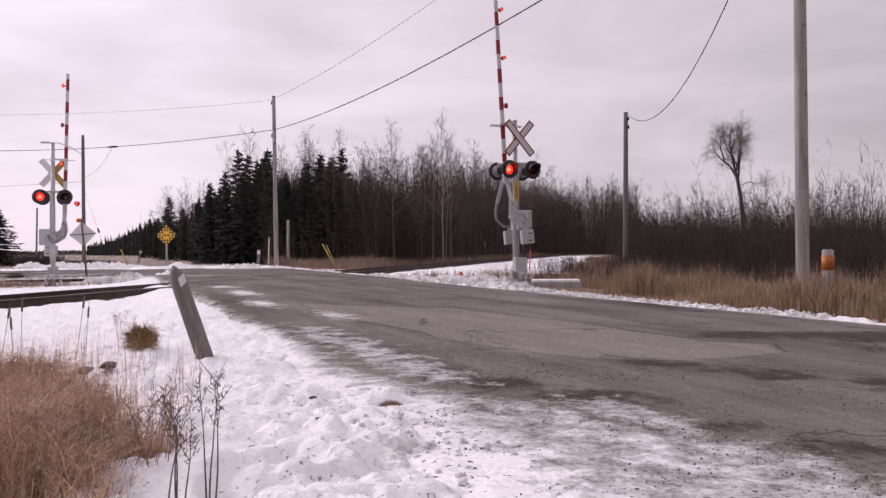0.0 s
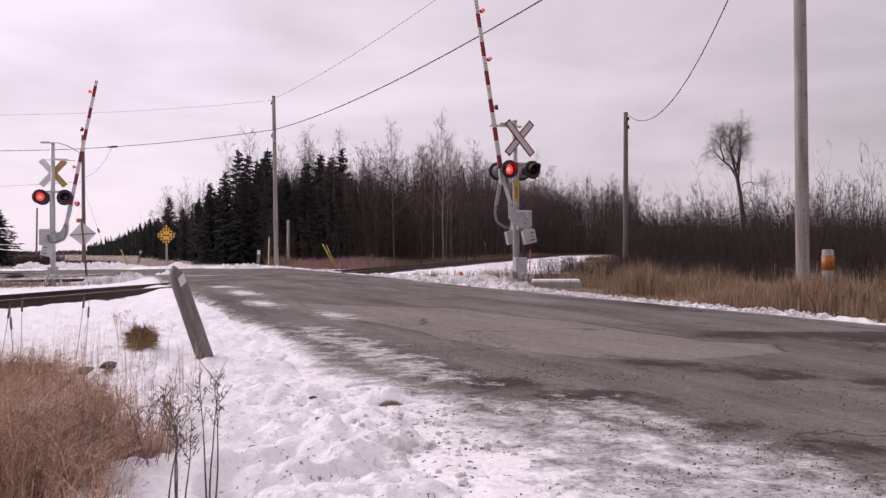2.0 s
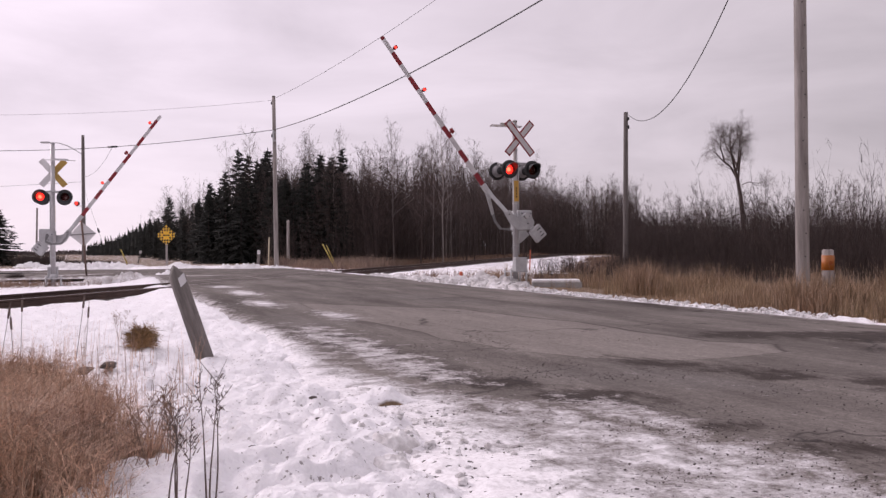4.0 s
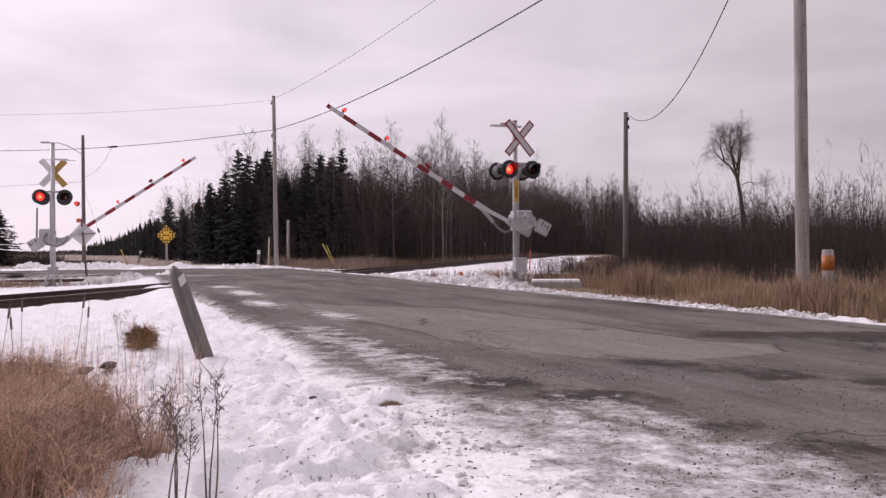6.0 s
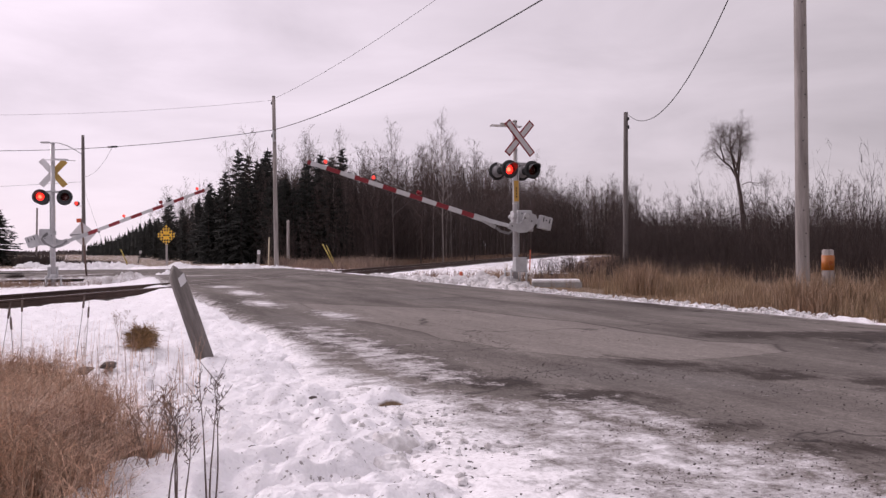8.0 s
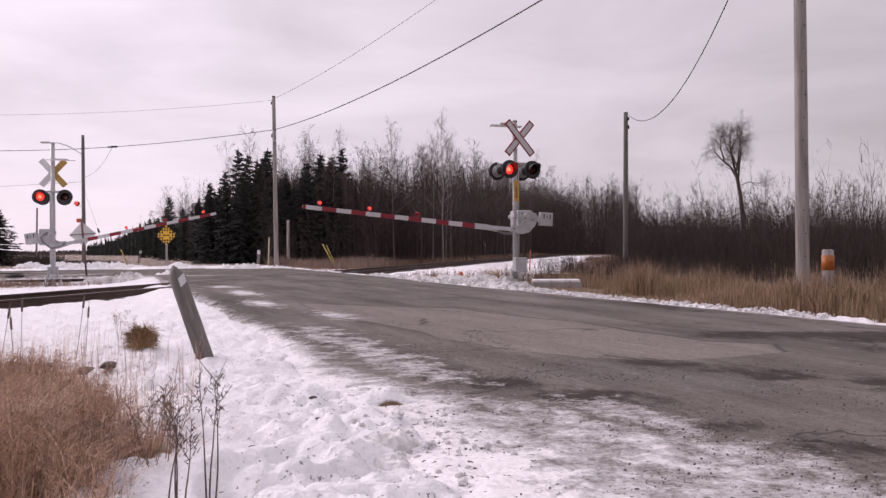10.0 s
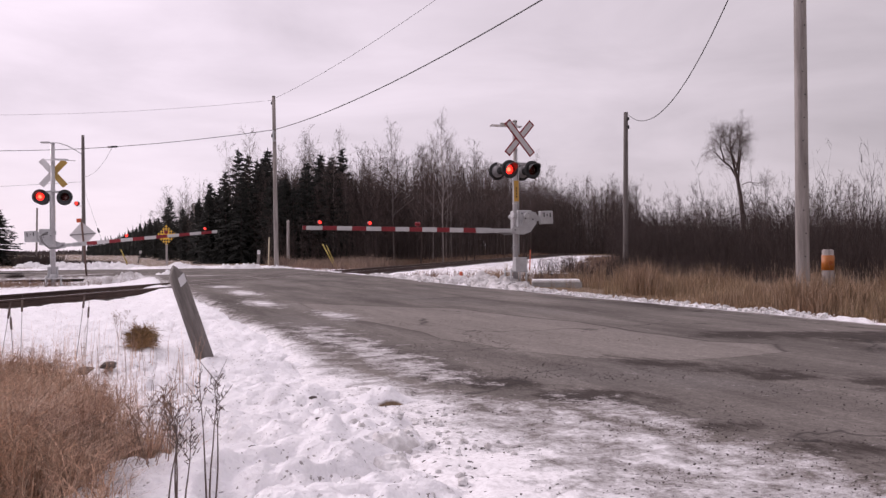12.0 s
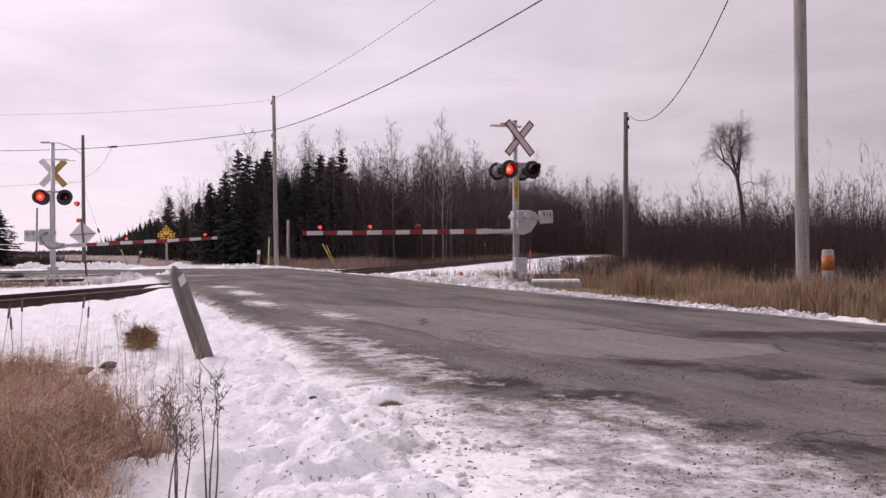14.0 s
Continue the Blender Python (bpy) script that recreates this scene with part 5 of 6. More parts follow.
snow_bank(-22.5, 55.0, 8.0, 2.0, 0.24, 8, 70)

# ---------- trees ----------
RNG = random.Random(7)


def bare_tree_meshes(seed, height, spread, stems=1, bark=None, fork=0.32, full=1.0):
    """Trunk and limbs as one mesh, the fine twigs of the crown as another. A straight leader with many slim rising limbs."""
    rg = np.random.default_rng(seed)
    tb, cb = Thicket(seed), Thicket(seed + 1)
    for sg in range(stems):
        a = 6.283 * sg / stems + rg.uniform(0, 1)
        lean = (0.13 if stems > 1 else 0.02) * rg.uniform(0.6, 1.2)
        h = height * (1 - 0.12 * sg)
        n = 7
        f = np.linspace(0, 1, n)
        T = np.stack([math.cos(a) * (0.12 * (stems > 1) + lean * h * f ** 0.9), math.sin(a) * (0.12 * (stems > 1) + lean * h * f ** 0.9), -0.3 + (h + 0.3) * f], 1)
        T[1:-1, :2] += rg.normal(0, 0.007 * h, (n - 2, 2))
        r0 = 0.0074 * height * (0.75 if stems > 1 else 1)
        tb.stem(T[None], [np.array([r0 * (1 - 0.93 * k)]) for k in f])
        m = int(34 * full / stems ** 0.6)
        q = fork + (0.985 - fork) * (np.arange(m) + rg.random(m)) / m
        p0 = np.stack([np.interp(q, f, T[:, k]) for k in range(3)], 1)
        az, tl = 2.4 * np.arange(m) + rg.uniform(-0.5, 0.5, m), rg.uniform(0.6, 1.0, m) * (1.15 - 0.4 * q)
        ln = height * 0.28 * (1.12 - q) ** 0.7 * rg.uniform(0.55, 1.2, m) * spread
        d = np.stack([np.cos(az) * np.sin(tl), np.sin(az) * np.sin(tl), np.cos(tl)], 1)
        L = [p0]
        for k in range(3):
            d = d + np.array([0, 0, 0.05]) + rg.normal(0, 0.10, d.shape)
            d /= np.linalg.norm(d, axis=1, keepdims=True)
            L.append(L[-1] + d * (ln / 3)[:, None])
        L = np.stack(L, 1)
        rl = 0.0026 * height * (1.2 - q) + 0.003
        tb.stem(L, [rl, rl * 0.7, rl * 0.42, rl * 0.1])
        # side shoots, then the finest twigs
        ns = int(8 * full)
        u = rg.uniform(0.15, 1.0, (m, ns)) * 2.999
        k, w = np.floor(u).astype(int), (u % 1)[..., None]
        ix = np.arange(m)[:, None]
        a0 = L[ix, k] * (1 - w) + L[ix, k + 1] * w
        e = d[:, None] * 0.9 + rg.normal(0, 0.6, a0.shape) + np.array([0, 0, 0.12])
        e /= np.linalg.norm(e, axis=2, keepdims=True)
        sl = ln[:, None] * rg.uniform(0.2, 0.48, (m, ns)) + 0.1
        a1 = a0 + e * sl[..., None]
        A0, A1, E, SL = a0.reshape(-1, 3), a1.reshape(-1, 3), e.reshape(-1, 3), sl.reshape(-1)
        cb.sliver(A0, A1, 0.0055)
        nt = int(5 * full)
        v = rg.uniform(0.1, 1.0, (len(A0), nt, 1))
        b0 = A0[:, None] + (A1 - A0)[:, None] * v
        g = E[:, None] * 0.9 + rg.normal(0, 0.6, b0.shape) + np.array([0, 0, 0.1])
        g /= np.linalg.norm(g, axis=2, keepdims=True)
        b1 = b0 + g * (SL[:, None, None] * rg.uniform(0.3, 0.8, v.shape) + 0.08)
        cb.sliver(b0.reshape(-1, 3), b1.reshape(-1, 3), 0.0042)
    return tb.mesh("trunk", [bark or M_BARK]), cb.mesh("crown", [M_TWIG])


def spruce_meshes(seed, height, width):
    """A ragged spruce: single boughs at all heights, each hung with short sprays of needles."""
    rg = random.Random(seed)
    tb, cb = Build(), Build()
    tb.tube((0, 0, -0.3), (0, 0, height), 0.014 * height, 0.01, 8)
    n = 92
    for k in range(n):
        f = 0.05 + 0.93 * ((k + rg.random()) / n) ** 1.12
        z = height * f
        a = 2.39996 * k + rg.uniform(-0.4, 0.4)
        ln = (width * (1 - f) ** 0.8 + 0.10) * rg.uniform(0.55, 1.2)
        d = Vector((math.cos(a), math.sin(a), -0.35 + 0.75 * f + rg.uniform(-0.12, 0.12))).normalized()
        sd = Vector((-math.sin(a), math.cos(a), 0))
        p0 = Vector((0, 0, z))
        m = max(2, int(ln / 0.30))
        for i in range(m):
            q = p0 + d * ln * ((i + 0.7) / m) + Vector((0, 0, -0.06 * ln * (i / m) ** 2))
            sz = 0.52 * (1.15 - 0.5 * i / m) * min(1.0, 0.4 + ln / 1.5)
            for sg in (-1, 1):
                e = q + sd * sg * sz * rg.uniform(0.5, 1.2) + d * sz * rg.uniform(0.3, 0.9) + Vector((0, 0, rg.uniform(-0.28, 0.06)))
                cb.tube(q - d * 0.08, e, 0.125 * min(1, 0.5 + ln), 0, 3)
            cb.tube(q, q + Vector((rg.uniform(-0.08, 0.08), rg.uniform(-0.08, 0.08), -0.30 * rg.uniform(0.5, 1.2))), 0.08, 0, 3)
        e = p0 + d * ln
        cb.tube(e - d * 0.12, e + d * 0.16 + Vector((0, 0, 0.05)), 0.05, 0, 3)
    for k in range(10):
        a = rg.uniform(0, 6.28)
        zz = height - 0.12 * k
        cb.tube((0, 0, zz - 0.1), (0.05 + 0.03 * k * math.cos(a), 0.03 * k * math.sin(a), zz + 0.16), 0.035, 0, 3)
    return tb.mesh("trunk", M_BARK, True), cb.mesh("crown", M_NEEDLE)


def tree_thing(name, meshes, m, label, group):
    g = thing(name, m, label, "tree", group)
    part_mesh("trunk", meshes[0], g)
    part_mesh("crown", meshes[1], g)
    return g


def gz(x, y):
    return float(ground_z(x, y))


def put(ob, x, y, turn, size):
    c = copy_thing(ob, T3((x, y, gz(x, y))) @ RZ(turn))
    c.scale = (size, size, size)
    return c


def woods_edge(x, y):
    """True inside the wood beyond the crossing: between the road's right side and the track, and across the track far off."""
    s = x * ACROSS[0] + y * ACROSS[1]
    return s > 11.0 and y > 57 and (track_dist(x, y) < -5.5 or (y > 150 and 0.05 * y < x < 0.235 * y))


def canopy(y):
    """The wood grows taller away from the crossing."""
    return float(np.interp(y, [55, 70, 100, 150, 200, 300], [0.92, 1.02, 1.3, 1.58, 1.75, 1.8]))


PROTO_H = (10.2, 11.2, 9.6, 9.0, 10.8, 9.8)
SPRUCE_H = (10.0, 8.8, 11.0)
PROTO = []
for i, (sp, st, bk) in enumerate(((1.0, 1, M_BARK), (0.95, 1, M_BIRCH), (1.0, 2, M_BARK), (0.9, 1, M_BARK), (0.95, 1, M_BIRCH), (1.0, 3, M_BARK))):
    PROTO.append((bare_tree_meshes(100 + i, PROTO_H[i], sp, st, bk), "leafless grey-brown tree at the wood edge" if bk is M_BARK else "leafless tree with a pale birch trunk"))
SPRUCE = [spruce_meshes(300 + i, h, w) for i, (h, w) in enumerate(zip(SPRUCE_H, (2.25, 2.1, 2.4)))]
first = {}


def plant(conif, i, x, y, size, turn):
    if (conif, i) not in first:
        meshes, label = (SPRUCE[i], "dark green spruce at the wood edge") if conif else PROTO[i]
        g = tree_thing("spruce_tree" if conif else "bare_tree", meshes, T3((x, y, gz(x, y))) @ RZ(turn), label, "trees of the wood")
        g.scale = (size, size, size)
        first[(conif, i)] = g
    else:
        put(first[(conif, i)], x, y, turn, size)


def plant_tall(conif, i, x, y, h, turn):
    plant(conif, i, x, y, h / (SPRUCE_H if conif else PROTO_H)[i], turn)


def front_height(conif, x):
    """How tall the trees stand along the front of the wood, from the road to the track."""
    if conif:
        return float(np.interp(x, [-24, -18.6, -17.0, -16.2, -13.6, -12.6, -10.6, -9.6, -7.9, -7.2], [4.6, 6.0, 6.8, 8.7, 8.9, 6.8, 6.6, 8.2, 8.6, 6.0]))
    return float(np.interp(x, [-24, -19, -13, -8, -5, 0, 4], [4.4, 6.2, 8.4, 7.9, 8.6, 8.8, 8.2]))


# front of the wood between road and track
for k in range(125):
    y = 60 + RNG.random() ** 1.2 * 13
    x0, x1 = (11.5 - ACROSS[1] * y) / ACROSS[0], TRACK_X0 + TRACK_TAN * y - 7.5
    x = RNG.uniform(x0, x1)
    conif = RNG.random() < (0.92 if x < -12.8 else 0.55 if x < -7.3 else 0.0)
    plant_tall(conif, RNG.randrange(3) if conif else RNG.randrange(6), x, y, front_height(conif, x) * RNG.uniform(0.7, 0.97), RNG.uniform(0, 360))
# along the road's right side, away into the distance
for k in range(60):
    t = 74 + RNG.random() ** 1.5 * 330
    s = 11.6 + RNG.random() ** 1.5 * 12
    x, y = plan(s, t)
    conif = RNG.random() < 0.75
    plant_tall(conif, RNG.randrange(3) if conif else RNG.randrange(6), x, y, RNG.uniform(5.2, 7.6) + 0.006 * t, RNG.uniform(0, 360))
# a closed row of spruces along the road into the far distance
for k in range(52):
    t = 95 + RNG.random() ** 1.25 * 500
    x, y = plan(RNG.uniform(10.8, 14.5), t)
    plant_tall(True, RNG.randrange(3), x, y, RNG.uniform(6.2, 8.6) + 0.004 * t, RNG.uniform(0, 360))
# along the track's far side
for k in range(120):
    y = 64 + RNG.random() ** 1.35 * 150
    x = TRACK_X0 + TRACK_TAN * y - 5.8 - RNG.random() ** 1.5 * 14
    plant(False, RNG.randrange(6), x, y, canopy(y) * RNG.uniform(0.72, 1.0), RNG.uniform(0, 360))
for k in range(30):
    y = RNG.uniform(156, 230)
    x = y * RNG.uniform(0.12, 0.23)
    plant(False, RNG.randrange(6), x, y, canopy(y) * RNG.uniform(0.7, 0.9), RNG.uniform(0, 360))

# trees that stand out by themselves: (prototype, x, y, height)
for i, x, y, h in ((0, -14.9, 66, 10.2), (5, -12.4, 67, 10.7), (4, -8.5, 69, 10.8), (4, -3.83, 66, 11.0), (1, 0.0, 66, 11.5), (3, -5.9, 64, 8.9), (0, -1.7, 64, 8.8), (1, -5.3, 70, 9.8),
                   (2, 1.8, 72, 9.5), (0, 2.9, 78, 10.8), (5, 9.6, 100, 12.4), (2, -30.8, 95, 8.0), (5, -25.2, 85, 6.9), (3, -10.6, 61, 6.4), (1, -9.0, 60.5, 5.8), (3, -11.8, 61, 5.4), (4, -7.0, 61, 6.6), (3, -4.9, 61, 6.8)):
    plant_tall(False, i, x, y, h, 40 * i + 17 * x)
for i, x, y, h in ((0, -29.0, 90, 6.8), (1, -21.4, 78, 7.3), (2, -15.9, 66, 8.9), (0, -15.6, 68, 8.8), (1, -13.6, 66, 9.0), (0, -17.9, 70, 7.6), (2, -14.0, 64, 7.9), (1, -9.5, 66, 8.7), (2, -7.95, 67, 9.25), (0, -8.4, 65, 7.0),
                   (1, -7.2, 68, 6.8), (2, -11.2, 70, 7.4), (0, -12.3, 70, 7.1), (1, -23.1, 80, 5.6), (2, -26.0, 85, 5.2), (0, -37.3, 110, 4.9), (1, -46.0, 130, 4.6), (0, -15.0, 63, 6.5), (1, -16.4, 64, 6.3), (2, -12.9, 63, 6.2)):
    plant_tall(True, i, x, y, h, 70 * i + 13 * x)
for k in range(34):
    x, y = (RNG.uniform(-18.2, -12.7), RNG.uniform(64, 75)) if k < 24 else (RNG.uniform(-12.6, -7.4), RNG.uniform(66, 74))
    plant_tall(True, RNG.randrange(3), x, y, front_height(True, x) * RNG.uniform(0.68, 0.95), RNG.uniform(0, 360))
put(first[(True, 1)], -33.7, 64.0, 20, 0.5).scale = (1.05, 1.05, 0.50)      # broad lone spruces on the far left
put(first[(True, 2)], -35.2, 66.0, 80, 0.5).scale = (0.95, 0.95, 0.46)


def on_ground(x, y):
    return np.stack([x, y, ground_z(x, y) - 0.1], 1)


def far_wood():
    """The depth of the wood: stems and twigs behind its edge."""
    b = Thicket(11)
    g = b.rg
    n = 1750
    ya = 62 + g.random(n) ** 1.7 * 190          # behind the edge along the track
    xa = TRACK_X0 + TRACK_TAN * ya - 6.5 - g.random(n) ** 2.0 * 24
    yb = 62 + g.random(900) * 14                # behind the front
    xb = g.uniform(-20, 1, 900)
    sc, tc = 13 + g.random(260) * 18, 66 + g.random(260) ** 1.4 * 300      # beside the road
    xc, yc = plan(sc, tc)
    yd = g.uniform(152, 240, 520)               # across the track, far off
    xd = yd * g.uniform(0.10, 0.232, 520)
    x, y = np.concatenate([xa, xb, xc, xd]), np.concatenate([ya, yb, yc, yd])
    keep = np.array([woods_edge(p, q - 1.5) for p, q in zip(x, y)])
    x, y = x[keep], y[keep]
    tall = np.interp(y, [55, 70, 100, 150, 200, 300], [0.92, 1.02, 1.3, 1.58, 1.75, 1.8])
    h = g.uniform(5.6, 8.8, len(x)) * tall * np.where(y < 78, 0.80, 1.08)
    pale = g.random(len(x)) < 0.06
    for sel, sm in ((pale, 1), (~pale, 2)):
        hh = h[sel]
        b.wood(on_ground(x[sel], y[sel]), hh, 17, 5, 0.014 + 0.0034 * hh, 0.008 + 0.00008 * y[sel], 0.0045 + 0.00005 * y[sel], 1.45, 0.035, 0.08, sm, 0, (0.5, 1.0))
    tagged(new("far_wood", b.mesh("far_wood", [M_TWIG_MASS, M_BIRCH, M_BARK])), "dense leafless wood of thin grey-brown stems", "woodland", kind="stuff")


def gz_fast(x, y, _c={}):
    k = (round(x * 8), round(y * 8))
    if k not in _c:
        _c[k] = gz(k[0] / 8, k[1] / 8)
    return _c[k]


far_wood()


def far_treeline():
    """A low line of trees far off across the fields on the left."""
    rg = random.Random(15)
    b = Build()
    for k in range(900):
        y = rg.uniform(330, 480)
        x = -y * rg.uniform(0.36, 0.62)
        h = rg.uniform(0.4, 2.0)
        b.tube((x, y, -0.4), (x, y, h), rg.uniform(0.5, 1.6), 0, 4)
    for k in range(650):
        y = rg.uniform(58, 76)
        u = rg.random()
        x = -y * (0.39 + 0.12 * u) + rg.uniform(-0.6, 0.6)
        h = rg.uniform(0.4, 1.1) if u > 0.55 else rg.uniform(0.12, 0.4)
        for j in range(4):
            b.tube((x, y, -0.3), (x + rg.uniform(-0.6, 0.6), y + rg.uniform(-0.6, 0.6), h), 0.03, 0, 3)
    tagged(new("far_treeline", b.mesh("far_treeline", M_BRUSH)), "low grey-brown line of far trees and bushes", "woodland", kind="stuff")


far_treeline()


def far_spruces():
    """The dark line of spruces that runs out along the road to the horizon."""
    rg = random.Random(16)
    b = Build()
    for k in range(430):
        y = rg.uniform(230, 420)
        u = rg.random()
        x = -y * (0.335 + 0.085 * u)
        h = rg.uniform(5.5, 10.5) * (1.1 - 0.75 * u)
        w = rg.uniform(0.13, 0.2) * h
        b.tube((x, y, -0.4), (x, y, h), 0.03 * h, 0, 4)
        for j in range(6):
            f = j / 6
            z0 = h * (0.06 + 0.86 * f)
            b.tube((x + rg.uniform(-0.2, 0.2), y, z0 - 0.05 * h), (x + rg.uniform(-0.3, 0.3) * w, y, z0 + 0.22 * h), w * (1.05 - f) * rg.uniform(0.7, 1.15), 0, 5)
    tagged(new("far_spruces", b.mesh("far_spruces", M_NEEDLE)), "dark far line of spruces beyond the junction", "woodland", kind="stuff")


far_spruces()


def undergrowth():
    """Low brush along the foot of the wood."""
    b = Thicket(12)
    g = b.rg
    y = 58.5 + g.random(26000) ** 2.6 * 130
    x = g.uniform(-60, 50, 26000)
    keep = np.array([woods_edge(p, q + 1.5) for p, q in zip(x, y)])
    x, y = x[keep][:5200], y[keep][:5200]
    h = g.uniform(0.9, 5.6, len(x)) * g.uniform(0.6, 1.0, len(x))
    b.wood(on_ground(x, y), h, 5, 3, 0.011 + 0.00006 * y, 0.006 + 0.00004 * y, 0.004 + 0.00003 * y, 1.6, 0.10, 0.1, 1, 0, (0.3, 1.1))
    y = g.uniform(148, 235, 1300)
    x = y * g.uniform(0.10, 0.235, 1300)
    b.wood(on_ground(x, y), g.uniform(2, 7, len(x)), 5, 3, 0.03, 0.02, 0.014, 1.6, 0.10, 0.05, 1, 0, (0.3, 1.1))
    tagged(new("undergrowth", b.mesh("undergrowth", [M_BRUSH, M_BARK])), "tangled brown undergrowth at the foot of the wood", "undergrowth", kind="stuff")


undergrowth()


def brush_front(y):
    """The front of the brush on the right of the road, as x for a given y."""
    return np.interp(y, [5, 18, 25, 32, 39, 60, 100, 150], [11.5, 9.6, 10.6, 11.0, 8.6, 12.6, 20.6, 30.5])


def brush():
    """Dense leafless shrubs, many thin stems from each stool."""
    b = Thicket(13)
    g = b.rg
    n = 9000
    y = np.where(np.arange(n) % 6 > 0, 12 + g.random(n) ** 1.3 * 70, g.uniform(70, 175, n))
    x = brush_front(y) + 1.6 * vnoise(y, 0 * y, 3.0, 51) + g.random(n) ** 1.7 * 22
    keep = x < 0.60 * y + 4
    x, y = x[keep], y[keep]
    h = g.uniform(2.3, 3.7, len(x)) * np.where(y < 60, 1.0, 1.25) * (1 + 0.22 * vnoise(x, y, 4.0, 52))
    h *= np.where(g.random(len(x)) < 0.07, g.uniform(1.1, 1.4, len(x)), g.uniform(0.65, 1.0, len(x)))
    b.wood(on_ground(x, y), h, 7, 3, 0.006 + 0.00012 * y, 0.0026 + 0.00010 * y, 0.0018 + 0.00007 * y, 1.35, 0.13, 0.12, 0, 0, (0.25, 0.9))
    # low scrub in front of it, down to the track
    y = g.uniform(25, 44, 1500)
    x = TRACK_X0 + TRACK_TAN * y + 9.5 + g.random(1500) * (brush_front(y) + 1 - (TRACK_X0 + TRACK_TAN * y + 9.5))
    keep = (x * ACROSS[0] + y * ACROSS[1] > 12.6) & (vnoise(x, y, 1.8, 53) > -0.1)
    x, y = x[keep], y[keep]
    b.wood(on_ground(x, y), g.uniform(0.3, 0.95, len(x)), 6, 3, 0.006, 0.004, 0.003, 2.0, 0.2, 0.15, 0, 0, (0.3, 1.0))
    tagged(new("brush", b.mesh("brush", [M_BRUSH])), "dense leafless red-brown brush beside the road", "brush", kind="stuff")


brush()

# saplings and the one big tree over the brush
SAP = [bare_tree_meshes(500 + i, h, 0.8, st, M_BARK, 0.25, 0.8) for i, (h, st) in enumerate(((5.0, 2), (4.4, 1), (5.4, 1)))]
sap_first = {}
for k in range(110):
    y = RNG.uniform(30, 70)
    x = y * RNG.uniform(0.235, 0.56)
    if x < float(brush_front(y)) + 1.0:
        continue
    i = k % 3
    size = RNG.uniform(0.5, 0.86) * (0.85 + 0.15 * y / 50)
    if i not in sap_first:
        sap_first[i] = tree_thing("sapling", SAP[i], T3((x, y, gz(x, y))), "thin leafless sapling rising from the brush", "saplings")
        sap_first[i].scale = (size, size, size)
    else:
        put(sap_first[i], x, y, RNG.uniform(0, 360), size)


def big_tree_meshes():
    """A single old tree: a leaning trunk that forks into a few main limbs and a broad round fan of fine twigs."""
    tb, cb = Thicket(81), Thicket(82)
    g = tb.rg
    limbs = [([(0.15, 0, -0.3), (0.05, 0, 3.4), (-0.2, 0, 5.6), (-0.5, 0, 7.3)], 0.26, 0.18, 0),
             ([(-0.5, 0, 7.2), (-0.95, 0.3, 8.2), (-1.75, 0.6, 9.0), (-2.3, 0.9, 9.7)], 0.15, 0.04, 12),
             ([(-0.5, 0, 7.25), (-0.95, -0.3, 8.6), (-1.3, -0.5, 10.0), (-1.35, -0.7, 11.4)], 0.16, 0.03, 15),
             ([(-0.45, 0, 7.2), (-0.2, 0.4, 8.5), (0.0, 0.6, 9.6), (0.1, 0.8, 10.7)], 0.14, 0.03, 13),
             ([(-1.5, 0.5, 8.8), (-1.9, 0.2, 9.9), (-2.05, -0.3, 10.5), (-2.1, -0.6, 10.9)], 0.08, 0.02, 10),
             ([(-1.2, -0.4, 9.7), (-0.85, -0.9, 10.6), (-0.6, -1.2, 11.0), (-0.55, -1.3, 11.5)], 0.08, 0.02, 10),
             ([(-0.3, 0.2, 8.0), (-0.5, 1.2, 9.2), (-0.8, 1.9, 10.1), (-0.9, 2.2, 11.0)], 0.11, 0.02, 12),
             ([(-0.6, -0.1, 7.8), (-0.8, -1.2, 8.9), (-1.0, -2.0, 9.9), (-1.0, -2.3, 10.7)], 0.11, 0.02, 12),
             ([(-0.1, 0, 6.6), (0.6, 0.2, 6.9), (1.2, 0.3, 6.6), (1.8, 0.4, 6.5)], 0.05, 0.012, 4)]
    for pts, r0, r1, m in limbs:
        P = np.array(pts, float)
        tb.stem(P[None], [np.array([r0 + (r1 - r0) * k / 3]) for k in range(4)])
        if not m:
            continue
        u = g.uniform(0.5, 2.999, m)
        k = np.floor(u).astype(int)
        a = P[k] + (P[k + 1] - P[k]) * (u % 1)[:, None]
        d = (P[k + 1] - P[k]) / np.linalg.norm(P[k + 1] - P[k], axis=1, keepdims=True)
        a, d = np.concatenate([a, P[-1:]]), np.concatenate([d, d[-1:]])
        for level, (wide, ln, r, kids) in enumerate(((0.65, 1.0, 0.018, 6), (0.75, 0.78, 0.007, 5), (0.8, 0.55, 0.0036, 5), (0.8, 0.42, 0.0024, 0))):
            e = d + g.normal(0, wide, d.shape) + np.array([0, 0, 0.12])
            e /= np.linalg.norm(e, axis=1, keepdims=True)
            n1 = a + e * (ln * g.uniform(0.6, 1.2, len(a)))[:, None]
            if level < 2:
                mid = (a + n1) / 2 + g.normal(0, 0.05 * ln, a.shape)
                (tb if level == 0 else cb).stem(np.stack([a, mid, n1], 1), [np.full(len(a), r), np.full(len(a), r * 0.7), np.full(len(a), r * 0.3)])
            else:
                cb.sliver(a, n1, r)
            if kids:
                v = g.uniform(0.25, 1.0, (len(a), kids, 1))
                a = (a[:, None] + (n1 - a)[:, None] * v).reshape(-1, 3)
                d = np.repeat(e, kids, axis=0)
